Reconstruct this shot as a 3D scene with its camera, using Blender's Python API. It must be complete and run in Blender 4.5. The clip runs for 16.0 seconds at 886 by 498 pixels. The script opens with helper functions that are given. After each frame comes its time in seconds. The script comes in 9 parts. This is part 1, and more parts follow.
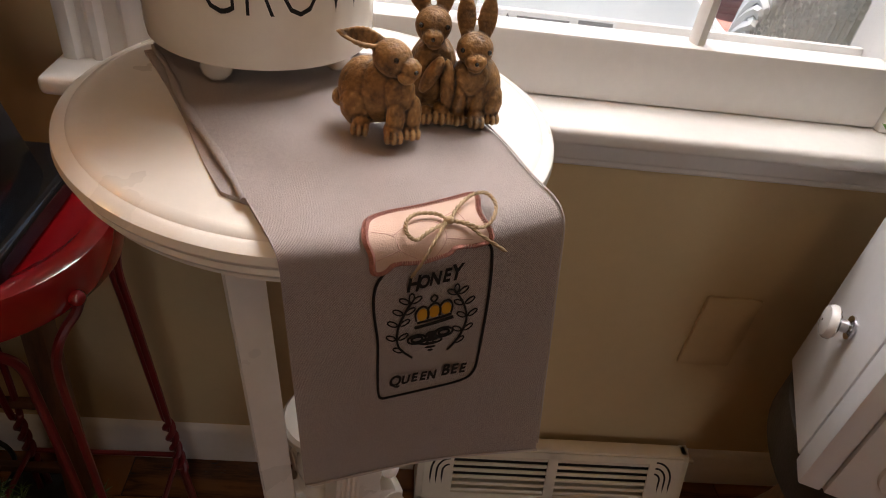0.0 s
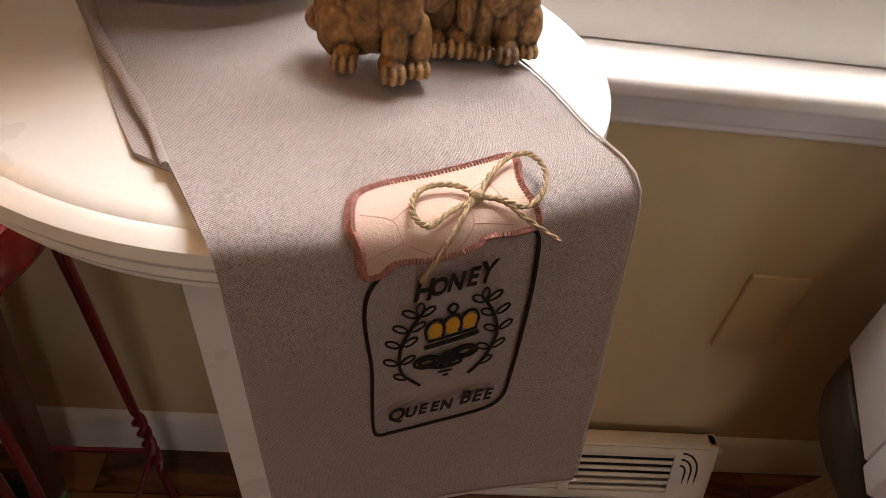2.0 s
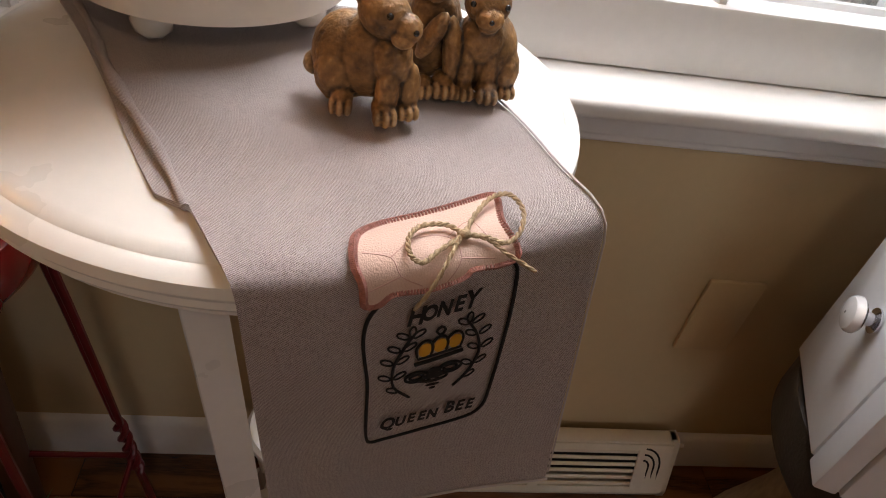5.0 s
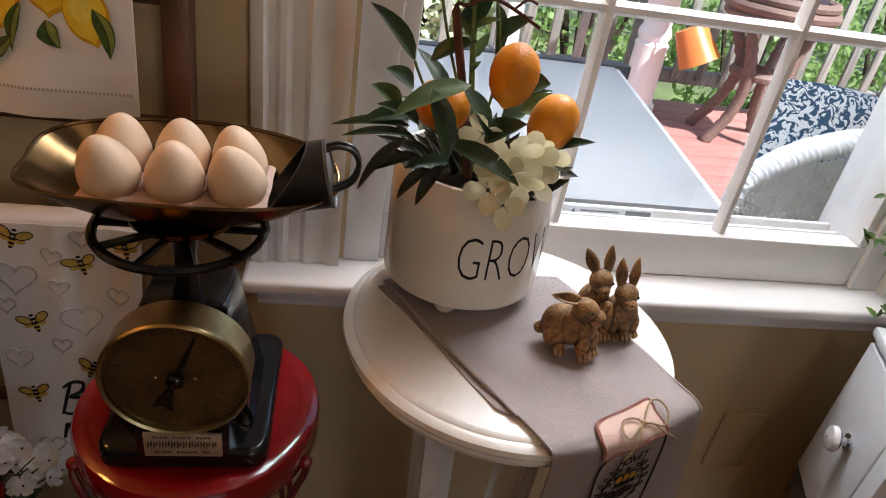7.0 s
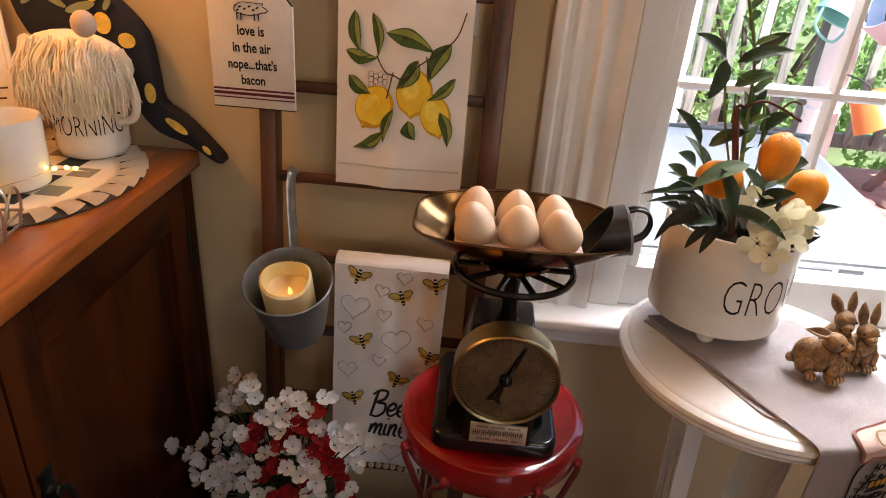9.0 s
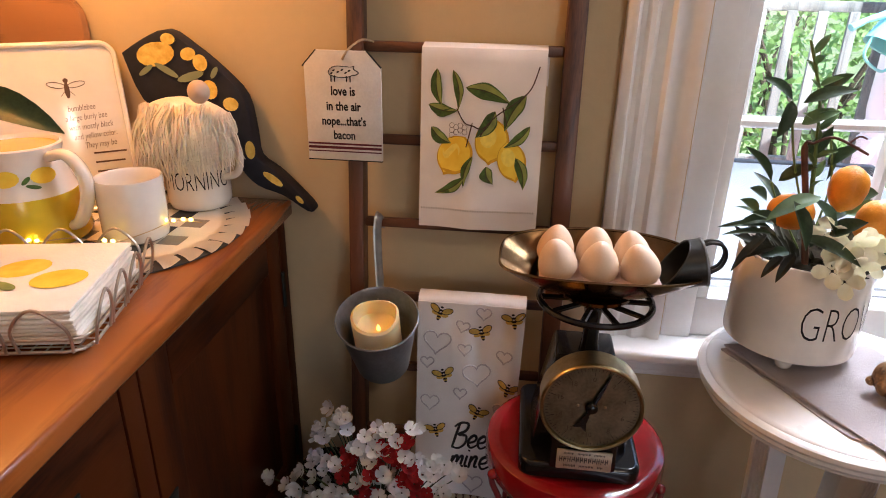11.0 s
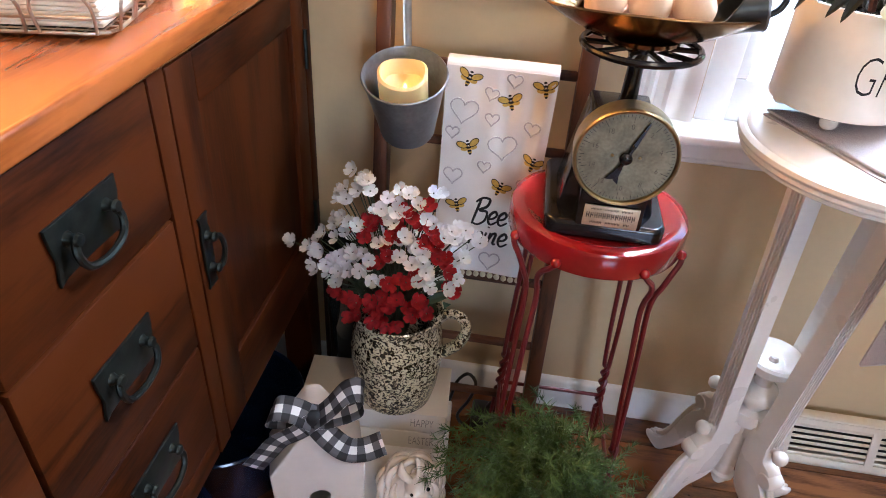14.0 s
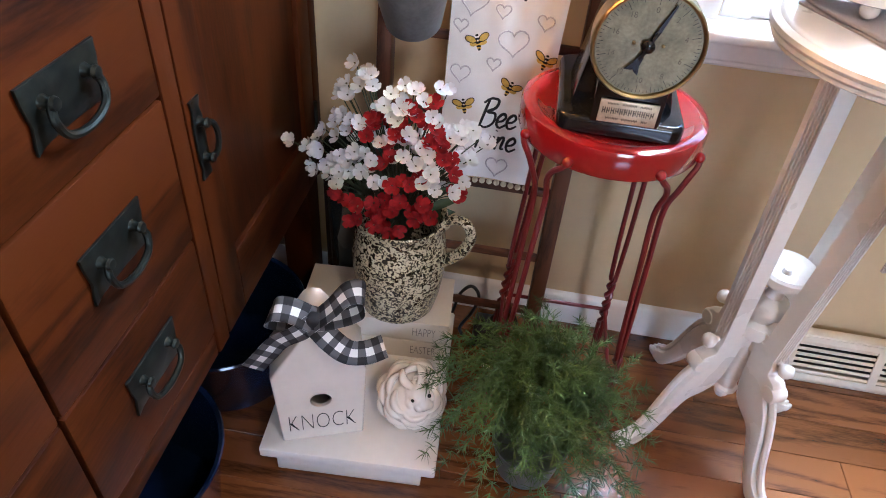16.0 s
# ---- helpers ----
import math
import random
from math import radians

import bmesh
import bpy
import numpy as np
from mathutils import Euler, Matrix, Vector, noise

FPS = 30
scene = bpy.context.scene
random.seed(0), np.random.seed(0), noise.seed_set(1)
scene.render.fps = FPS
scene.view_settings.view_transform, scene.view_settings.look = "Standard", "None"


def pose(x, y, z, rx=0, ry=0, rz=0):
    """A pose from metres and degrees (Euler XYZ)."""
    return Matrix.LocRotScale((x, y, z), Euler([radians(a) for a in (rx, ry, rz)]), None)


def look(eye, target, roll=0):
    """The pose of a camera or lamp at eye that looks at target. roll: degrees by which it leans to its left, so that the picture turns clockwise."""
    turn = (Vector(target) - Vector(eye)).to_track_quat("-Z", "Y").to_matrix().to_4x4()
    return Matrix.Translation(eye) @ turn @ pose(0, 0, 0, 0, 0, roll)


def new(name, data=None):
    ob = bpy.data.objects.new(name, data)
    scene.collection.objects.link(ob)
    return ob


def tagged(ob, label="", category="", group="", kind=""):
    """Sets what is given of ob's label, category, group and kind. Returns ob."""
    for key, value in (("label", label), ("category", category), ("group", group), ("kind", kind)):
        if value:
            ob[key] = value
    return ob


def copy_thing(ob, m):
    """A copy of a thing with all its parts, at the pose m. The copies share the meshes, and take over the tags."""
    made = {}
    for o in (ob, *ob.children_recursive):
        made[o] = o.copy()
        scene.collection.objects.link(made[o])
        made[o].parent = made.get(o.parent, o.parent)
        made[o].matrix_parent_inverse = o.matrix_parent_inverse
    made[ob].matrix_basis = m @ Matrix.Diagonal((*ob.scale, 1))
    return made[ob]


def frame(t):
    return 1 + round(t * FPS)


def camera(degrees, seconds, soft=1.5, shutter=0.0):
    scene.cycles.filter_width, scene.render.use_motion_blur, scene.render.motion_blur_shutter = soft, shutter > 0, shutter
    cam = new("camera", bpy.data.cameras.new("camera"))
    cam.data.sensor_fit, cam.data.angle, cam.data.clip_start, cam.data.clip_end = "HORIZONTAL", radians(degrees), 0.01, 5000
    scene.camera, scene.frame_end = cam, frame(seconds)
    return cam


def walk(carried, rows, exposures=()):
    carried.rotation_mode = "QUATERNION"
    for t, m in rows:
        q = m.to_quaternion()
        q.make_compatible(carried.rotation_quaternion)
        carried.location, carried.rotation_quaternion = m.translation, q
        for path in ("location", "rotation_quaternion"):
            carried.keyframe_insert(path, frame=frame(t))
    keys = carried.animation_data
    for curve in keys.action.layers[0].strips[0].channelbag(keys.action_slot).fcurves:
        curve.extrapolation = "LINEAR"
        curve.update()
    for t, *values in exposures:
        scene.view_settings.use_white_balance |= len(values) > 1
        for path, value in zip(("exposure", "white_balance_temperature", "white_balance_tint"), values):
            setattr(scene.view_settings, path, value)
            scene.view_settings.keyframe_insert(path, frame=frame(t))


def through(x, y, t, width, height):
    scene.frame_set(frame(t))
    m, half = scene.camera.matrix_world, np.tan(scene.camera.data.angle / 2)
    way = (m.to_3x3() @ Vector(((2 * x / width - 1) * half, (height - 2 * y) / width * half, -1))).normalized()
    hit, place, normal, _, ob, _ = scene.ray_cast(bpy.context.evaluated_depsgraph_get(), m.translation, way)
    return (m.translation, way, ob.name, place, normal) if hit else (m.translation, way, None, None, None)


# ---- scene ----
cam = camera(67.6, 16.0, soft=1.0)
PATH = [
    (0, (-0.022, 0.02, 0.972), (0.165, 1.587, -0.258), 8.7),
    (0.5, (-0.019, 0.075, 0.943), (0.148, 1.622, -0.313), 8.6),
    (1, (-0.021, 0.102, 0.918), (0.162, 1.606, -0.388), 8.8),
    (1.5, (-0.022, 0.113, 0.911), (0.156, 1.616, -0.396), 8.6),
    (2, (-0.021, 0.115, 0.908), (0.178, 1.61, -0.405), 9.1),
    (2.5, (-0.022, 0.114, 0.906), (0.188, 1.61, -0.405), 9.7),
    (3, (-0.024, 0.117, 0.907), (0.203, 1.609, -0.405), 9.8),
    (5.5, (-0.042, 0.087, 0.965), (0.258, 1.571, -0.343), 11.5),
    (6, (-0.102, 0.035, 1.079), (0.187, 1.637, -0.082), 9.9),
    (6.5, (-0.178, -0.004, 1.119), (0.1, 1.669, 0.059), 8.3),
    (7, (-0.25, -0.068, 1.148), (0.089, 1.618, 0.126), 9.5),
    (7.5, (-0.277, -0.115, 1.161), (-0.089, 1.606, 0.158), 7.7),
    (8, (-0.309, -0.166, 1.17), (-0.316, 1.579, 0.192), 5.3),
    (8.5, (-0.377, -0.205, 1.197), (-0.418, 1.563, 0.262), 5.0),
    (9, (-0.428, -0.246, 1.203), (-0.504, 1.543, 0.311), 4.3),
    (9.5, (-0.445, -0.261, 1.227), (-0.589, 1.558, 0.409), 2.1),
    (9.7, (-0.45, -0.267, 1.231), (-0.628, 1.561, 0.44), 2.3),
    (11.8, (-0.483, -0.317, 1.216), (-0.699, 1.511, 0.434), 0.8),
    (12, (-0.485, -0.314, 1.215), (-0.694, 1.504, 0.407), 0.8),
    (12.5, (-0.497, -0.33, 1.189), (-0.7, 1.458, 0.317), 2.0),
    (13, (-0.501, -0.34, 1.139), (-0.708, 1.4, 0.176), 3.2),
    (13.5, (-0.5, -0.354, 1.103), (-0.7, 1.333, 0.047), 4.3),
    (14, (-0.499, -0.358, 1.08), (-0.68, 1.275, -0.06), 4.1),
    (14.5, (-0.501, -0.36, 1.057), (-0.689, 1.234, -0.135), 4.6),
    (15, (-0.499, -0.359, 1.041), (-0.683, 1.202, -0.196), 4.7),
    (15.5, (-0.501, -0.359, 1.028), (-0.665, 1.171, -0.25), 5.6),
    (16, (-0.499, -0.353, 1.025), (-0.658, 1.154, -0.28), 5.3),
]
EXPOSURES = [(0.0, 1.06, 7900, 18), (1.0, 1.22, 7900, 18), (3.0, 1.5, 7800, 17), (5.5, 1.0, 7000, 15), (6.0, 0.80, 6750, 13), (7.0, 1.05, 6900, 14), (8.0, 1.40, 6950, 16), (9.0, 1.76, 6950, 17), (9.5, 1.85, 6750, 17), (12.0, 1.95, 5950, 16), (13.0, 2.50, 5700, 14), (13.5, 3.0, 5600, 12), (14.5, 3.42, 5450, 11), (16.0, 3.55, 5450, 11)]
walk(cam, [(t, look(eye, target, roll)) for t, eye, target, roll in PATH], EXPOSURES)

# ---- light ----
world = bpy.data.worlds.new("world")
scene.world = world
world.use_nodes = True
sky = world.node_tree.nodes.new("ShaderNodeTexSky")
sky.sky_type, sky.sun_disc = "NISHITA", False
sky.sun_elevation, sky.sun_rotation = radians(57), radians(149)
world.node_tree.links.new(sky.outputs[0], world.node_tree.nodes["Background"].inputs[0])
world.node_tree.nodes["Background"].inputs[1].default_value = 0.15


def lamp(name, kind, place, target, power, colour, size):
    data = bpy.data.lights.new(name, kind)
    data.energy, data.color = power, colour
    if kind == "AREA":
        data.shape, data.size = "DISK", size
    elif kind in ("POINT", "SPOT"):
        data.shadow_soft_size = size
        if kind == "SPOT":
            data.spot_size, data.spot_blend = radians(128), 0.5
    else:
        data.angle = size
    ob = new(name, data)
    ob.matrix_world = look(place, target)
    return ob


lamp("sun", "SUN", (3, -5, 9), (0, 0, 0), 5.0, (0.95, 1.0, 0.98), radians(1))
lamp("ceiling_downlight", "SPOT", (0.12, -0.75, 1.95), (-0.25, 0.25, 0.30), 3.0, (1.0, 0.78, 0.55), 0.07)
lamp("sideboard_lamp", "POINT", (-1.08, 0.47, 1.44), (0, 0, 0), 2.35, (1.0, 0.45, 0.11), 0.06)
lamp("south_window_daylight", "AREA", (1.2, -4.56, 1.45), (0.1, 0.6, 0.5), 1.8, (0.94, 0.95, 1.0), 1.3)
lamp("window_skylight", "AREA", (0.20, 0.81, 1.74), (0.02, 0.36, 0.75), 11.5, (0.84, 0.92, 1.0), 0.62)

# ---- materials ----
MATS = {}


def node(tree, kind, **values):
    made = tree.nodes.new(kind)
    for key, value in values.items():
        made.inputs[key.replace("_", " ")].default_value = value
    return made


def mat(name, colour, rough=0.5, metal=0.0, vary=0.12, scale=9.0, fine=90.0, bump=0.0, relief=260.0, coat=0.0, second=None, each=0.0, stretch=(1, 1, 1), sheen=0.0, through=0.0):
    """A surface with two scales of variation and a fine relief, in metres of the object."""
    if name in MATS:
        return MATS[name]
    made = bpy.data.materials.new(name)
    made.use_nodes = True
    tree = made.node_tree
    link = tree.links.new
    bsdf = tree.nodes["Principled BSDF"]
    bsdf.inputs["Roughness"].default_value, bsdf.inputs["Metallic"].default_value = rough, metal
    bsdf.inputs["Coat Weight"].default_value, bsdf.inputs["Coat Roughness"].default_value = coat, 0.08
    bsdf.inputs["Sheen Weight"].default_value = sheen
    if through:
        bsdf.inputs["Subsurface Weight"].default_value = through
        bsdf.inputs["Subsurface Radius"].default_value = (0.01, 0.006, 0.003)
    coord = tree.nodes.new("ShaderNodeTexCoord")
    mapping = node(tree, "ShaderNodeMapping", Scale=stretch)
    link(coord.outputs["Object"], mapping.inputs[0])
    broad, small = node(tree, "ShaderNodeTexNoise", Scale=scale, Detail=5.0), node(tree, "ShaderNodeTexNoise", Scale=fine, Detail=3.0)
    link(mapping.outputs[0], broad.inputs["Vector"]), link(mapping.outputs[0], small.inputs["Vector"])
    total = tree.nodes.new("ShaderNodeMath")
    total.operation = "MULTIPLY_ADD"
    link(small.outputs[0], total.inputs[0])
    total.inputs[1].default_value = 0.45
    link(broad.outputs[0], total.inputs[2])
    ramp = tree.nodes.new("ShaderNodeValToRGB")
    ramp.color_ramp.elements[0].position, ramp.color_ramp.elements[1].position = 0.45, 1.0
    dark = second or tuple(c * (1 - vary) for c in colour)
    light = tuple(min(1.0, c * (1 + vary)) for c in colour)
    ramp.color_ramp.elements[0].color, ramp.color_ramp.elements[1].color = (*dark, 1), (*light, 1)
    link(total.outputs[0], ramp.inputs[0])
    out = ramp.outputs[0]
    if each:
        info = tree.nodes.new("ShaderNodeObjectInfo")
        shift = tree.nodes.new("ShaderNodeMapRange")
        shift.inputs[3].default_value, shift.inputs[4].default_value = 1 - each, 1 + each
        link(info.outputs["Random"], shift.inputs[0])
        hsv = tree.nodes.new("ShaderNodeHueSaturation")
        link(out, hsv.inputs["Color"]), link(shift.outputs[0], hsv.inputs["Value"])
        out = hsv.outputs[0]
    link(out, bsdf.inputs["Base Color"])
    uneven = tree.nodes.new("ShaderNodeMapRange")
    uneven.inputs[3].default_value, uneven.inputs[4].default_value = max(0.02, rough * 0.8), min(1.0, rough * 1.2)
    link(broad.outputs[0], uneven.inputs[0]), link(uneven.outputs[0], bsdf.inputs["Roughness"])
    if bump:
        grain = node(tree, "ShaderNodeTexNoise", Scale=relief, Detail=4.0)
        link(mapping.outputs[0], grain.inputs["Vector"])
        hump = node(tree, "ShaderNodeBump", Strength=bump, Distance=0.001)
        link(grain.outputs[0], hump.inputs["Height"]), link(hump.outputs[0], bsdf.inputs["Normal"])
    MATS[name] = made
    return made


def wood(name, dark, light, along="x", rough=0.4, rings=14.0, coat=0.25, each=0.0, fine=1.0, shine=0.5):
    """Grain along one axis, with rings warped by noise and fine dark pores."""
    if name in MATS:
        return MATS[name]
    made = bpy.data.materials.new(name)
    made.use_nodes = True
    tree = made.node_tree
    link = tree.links.new
    bsdf = tree.nodes["Principled BSDF"]
    bsdf.inputs["Roughness"].default_value, bsdf.inputs["Coat Weight"].default_value, bsdf.inputs["Coat Roughness"].default_value = rough, coat, 0.15
    bsdf.inputs["Specular IOR Level"].default_value = shine
    coord = tree.nodes.new("ShaderNodeTexCoord")
    info = tree.nodes.new("ShaderNodeObjectInfo")
    moved = tree.nodes.new("ShaderNodeVectorMath")
    moved.operation = "MULTIPLY_ADD"
    link(info.outputs["Random"], moved.inputs[0])
    moved.inputs[1].default_value = (7.3, 3.1, 5.7)
    link(coord.outputs["Object"], moved.inputs[2])
    squash = {"x": (0.12, 1, 1), "y": (1, 0.12, 1), "z": (1, 1, 0.12)}[along]
    mapping = node(tree, "ShaderNodeMapping", Scale=squash)
    link(moved.outputs[0], mapping.inputs[0])
    flow = node(tree, "ShaderNodeTexNoise", Scale=rings * 0.7, Detail=3.0, Distortion=0.6)
    pores = node(tree, "ShaderNodeTexNoise", Scale=rings * 28 * fine, Detail=4.0)
    link(mapping.outputs[0], flow.inputs["Vector"]), link(mapping.outputs[0], pores.inputs["Vector"])
    band = tree.nodes.new("ShaderNodeMath")
    band.operation = "MULTIPLY"
    link(flow.outputs[0], band.inputs[0])
    band.inputs[1].default_value = 9.0
    saw = tree.nodes.new("ShaderNodeMath")
    saw.operation = "PINGPONG"
    link(band.outputs[0], saw.inputs[0])
    saw.inputs[1].default_value = 1.0
    both = tree.nodes.new("ShaderNodeMath")
    both.operation = "MULTIPLY_ADD"
    link(pores.outputs[0], both.inputs[0])
    both.inputs[1].default_value = 0.9
    link(saw.outputs[0], both.inputs[2])
    ramp = tree.nodes.new("ShaderNodeValToRGB")
    ramp.color_ramp.elements[0].position, ramp.color_ramp.elements[1].position = 0.25, 1.0
    ramp.color_ramp.elements[0].color, ramp.color_ramp.elements[1].color = (*dark, 1), (*light, 1)
    link(both.outputs[0], ramp.inputs[0])
    out = ramp.outputs[0]
    if each:
        shift = tree.nodes.new("ShaderNodeMapRange")
        shift.inputs[3].default_value, shift.inputs[4].default_value = 1 - each, 1 + each
        link(info.outputs["Random"], shift.inputs[0])
        hsv = tree.nodes.new("ShaderNodeHueSaturation")
        link(out, hsv.inputs["Color"]), link(shift.outputs[0], hsv.inputs["Value"])
        out = hsv.outputs[0]
    link(out, bsdf.inputs["Base Color"])
    hump = node(tree, "ShaderNodeBump", Strength=0.12, Distance=0.001)
    link(both.outputs[0], hump.inputs["Height"]), link(hump.outputs[0], bsdf.inputs["Normal"])
    MATS[name] = made
    return made


def weave(name, colour, second, pitch=900.0, bump=0.35, vary=0.1, rough=0.9):
    """Woven cloth: crossing threads with slubs."""
    if name in MATS:
        return MATS[name]
    made = mat(name, colour, rough, vary=vary, scale=14, fine=1600, second=second, sheen=0.2)
    tree = made.node_tree
    link = tree.links.new
    coord = tree.nodes.new("ShaderNodeTexCoord")
    grain = node(tree, "ShaderNodeTexNoise", Scale=pitch * 1.6, Detail=2.0)
    link(coord.outputs["Object"], grain.inputs["Vector"])
    warp, weft = (node(tree, "ShaderNodeTexWave", Scale=pitch / 6.3, Distortion=0.4) for _ in range(2))
    warp.bands_direction, weft.bands_direction = "X", "Z"
    total = tree.nodes.new("ShaderNodeMath")
    for w in (warp, weft):
        link(coord.outputs["UV"], w.inputs["Vector"])
    warp.inputs["Scale"].default_value = weft.inputs["Scale"].default_value = pitch / 6.3
    link(grain.outputs[0], total.inputs[0]), link(warp.outputs["Fac"], total.inputs[1])
    hump = node(tree, "ShaderNodeBump", Strength=bump, Distance=0.0006)
    link(grain.outputs[0], hump.inputs["Height"]), link(hump.outputs[0], tree.nodes["Principled BSDF"].inputs["Normal"])
    return made


def linen(name, pale, dark, pitch=0.00115):
    """Coarse linen on a cloth that lies and then hangs: crossing threads of two shades, with slubs."""
    made = mat(name, pale, 0.9, vary=0.08, scale=16, fine=900, sheen=0.15)
    tree = made.node_tree
    link = tree.links.new
    bsdf = tree.nodes["Principled BSDF"]
    ground = bsdf.inputs["Base Color"].links[0].from_socket
    coord = tree.nodes.new("ShaderNodeTexCoord")
    threads = []
    for way in ((0.936, 0.352, 0.0), (0.352, -0.936, -1.0)):
        along = tree.nodes.new("ShaderNodeVectorMath")
        along.operation = "DOT_PRODUCT"
        link(coord.outputs["Object"], along.inputs[0])
        along.inputs[1].default_value = way
        wobble = node(tree, "ShaderNodeTexNoise", Scale=900.0, Detail=3.0)
        link(coord.outputs["Object"], wobble.inputs["Vector"])
        moved = tree.nodes.new("ShaderNodeMath")
        moved.operation, moved.inputs[1].default_value = "MULTIPLY_ADD", 0.0014
        link(wobble.outputs[0], moved.inputs[0]), link(along.outputs["Value"], moved.inputs[2])
        turns = tree.nodes.new("ShaderNodeMath")
        turns.operation, turns.inputs[1].default_value = "MULTIPLY", 2 * math.pi / pitch
        link(moved.outputs[0], turns.inputs[0])
        wave = tree.nodes.new("ShaderNodeMath")
        wave.operation = "SINE"
        link(turns.outputs[0], wave.inputs[0])
        threads.append(wave)
    cross = tree.nodes.new("ShaderNodeMath")
    cross.operation = "MULTIPLY"
    link(threads[0].outputs[0], cross.inputs[0]), link(threads[1].outputs[0], cross.inputs[1])
    slub = node(tree, "ShaderNodeTexNoise", Scale=700.0, Detail=4.0)
    link(coord.outputs["Object"], slub.inputs["Vector"])
    level = tree.nodes.new("ShaderNodeMath")
    level.operation, level.inputs[1].default_value = "MULTIPLY_ADD", 1.5
    link(slub.outputs[0], level.inputs[0]), link(cross.outputs[0], level.inputs[2])
    fade = tree.nodes.new("ShaderNodeMapRange")
    fade.inputs[1].default_value, fade.inputs[2].default_value = 0.0, 1.15
    link(level.outputs[0], fade.inputs[0])
    mix = tree.nodes.new("ShaderNodeMix")
    mix.data_type = "RGBA"
    link(fade.outputs[0], mix.inputs[0]), link(ground, mix.inputs[7])
    mix.inputs[6].default_value = (*dark, 1)
    link(mix.outputs[2], bsdf.inputs["Base Color"])
    hump = node(tree, "ShaderNodeBump", Strength=0.7, Distance=0.0005)
    link(level.outputs[0], hump.inputs["Height"]), link(hump.outputs[0], bsdf.inputs["Normal"])
    return made


def glass(name, tint=(1, 1, 1), rough=0.0):
    if name in MATS:
        return MATS[name]
    made = bpy.data.materials.new(name)
    made.use_nodes = True
    bsdf = made.node_tree.nodes["Principled BSDF"]
    bsdf.inputs["Base Color"].default_value = (*tint, 1)
    bsdf.inputs["Transmission Weight"].default_value, bsdf.inputs["Roughness"].default_value, bsdf.inputs["IOR"].default_value = 1.0, rough, 1.45
    MATS[name] = made
    return made


def glow(name, colour, power):
    made = mat(name, colour, 0.5)
    bsdf = made.node_tree.nodes["Principled BSDF"]
    bsdf.inputs["Emission Color"].default_value, bsdf.inputs["Emission Strength"].default_value = (*colour, 1), power
    return made


WALL = mat("tan_wall_paint", (0.60, 0.46, 0.27), 0.62, vary=0.05, scale=3, fine=60, bump=0.25, relief=180)
TRIM = mat("white_trim_paint", (0.78, 0.76, 0.74), 0.35, vary=0.05, scale=6, bump=0.12, relief=90)
CEIL = mat("ceiling_paint", (0.8, 0.79, 0.76), 0.8, vary=0.04)
OAK = wood("oak_floor", (0.040, 0.012, 0.004), (0.205, 0.073, 0.023), "x", 0.26, 16, 0.45, each=0.22)
# One cherry wood: shade put into front and body colours, lamplight into the top.
CHERRY_Y_SHADED = wood("cherry_along_front_shaded", (0.0065, 0.0013, 0.0003), (0.047, 0.0100, 0.0014), "y", 0.5, 9, 0.03, shine=0.14)
CHERRY_Z_SHADED = wood("cherry_upright_shaded", (0.0065, 0.0013, 0.0003), (0.047, 0.0100, 0.0014), "z", 0.5, 9, 0.03, shine=0.14)
CHERRY_TOP_LIT = wood("cherry_top_lit", (0.15, 0.037, 0.0070), (0.29, 0.078, 0.015), "y", 0.24, 8, 0.3, shine=0.3)
for made in (CHERRY_Y_SHADED, CHERRY_Z_SHADED):
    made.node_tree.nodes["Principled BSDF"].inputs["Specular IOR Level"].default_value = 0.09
RAIL_WOOD = wood("dark_ladder_wood", (0.028, 0.010, 0.005), (0.115, 0.042, 0.018), "z", 0.5, 22, 0.1)
RUNG_WOOD = wood("dark_rung_wood", (0.028, 0.010, 0.005), (0.11, 0.04, 0.017), "x", 0.5, 22, 0.1)
RED = mat("red_enamel_paint", (0.27, 0.006, 0.009), 0.16, vary=0.12, scale=12, coat=0.9)
RED_WIRE = mat("red_wire_paint", (0.13, 0.007, 0.010), 0.35, vary=0.2, scale=30, coat=0.3)
BLACK = mat("black_japanned_iron", (0.006, 0.0065, 0.008), 0.16, vary=0.3, scale=20, coat=0.0)
BRASS = mat("aged_brass", (0.42, 0.33, 0.17), 0.33, 1.0, vary=0.25, scale=25, fine=200)
DIAL = mat("tarnished_brass_dial", (0.235, 0.215, 0.135), 0.30, 0.95, vary=0.40, scale=34, fine=260)
WHITE = mat("white_table_paint", (0.80, 0.77, 0.72), 0.28, vary=0.05, scale=8, bump=0.08, relief=120, coat=0.3)
CERAMIC = mat("cream_ceramic_glaze", (0.80, 0.74, 0.66), 0.16, vary=0.05, scale=18, coat=0.5)
INK = mat("black_ink", (0.005, 0.005, 0.006), 0.85, vary=0.2)
LINEN = linen("grey_linen", (0.62, 0.545, 0.525), (0.18, 0.132, 0.124), 0.00105)
IRON = mat("dark_bronze_pull", (0.022, 0.026, 0.022), 0.36, 0.8, vary=0.4, scale=60, second=(0.010, 0.013, 0.012))
COTTON = weave("white_cotton", (0.80, 0.77, 0.74), (0.70, 0.67, 0.65), 900, 0.25)
GALV = mat("galvanised_zinc", (0.22, 0.235, 0.25), 0.42, 0.7, vary=0.2, scale=40, fine=160)

# ---- mesh helpers ----
I4 = Matrix.Identity(4)


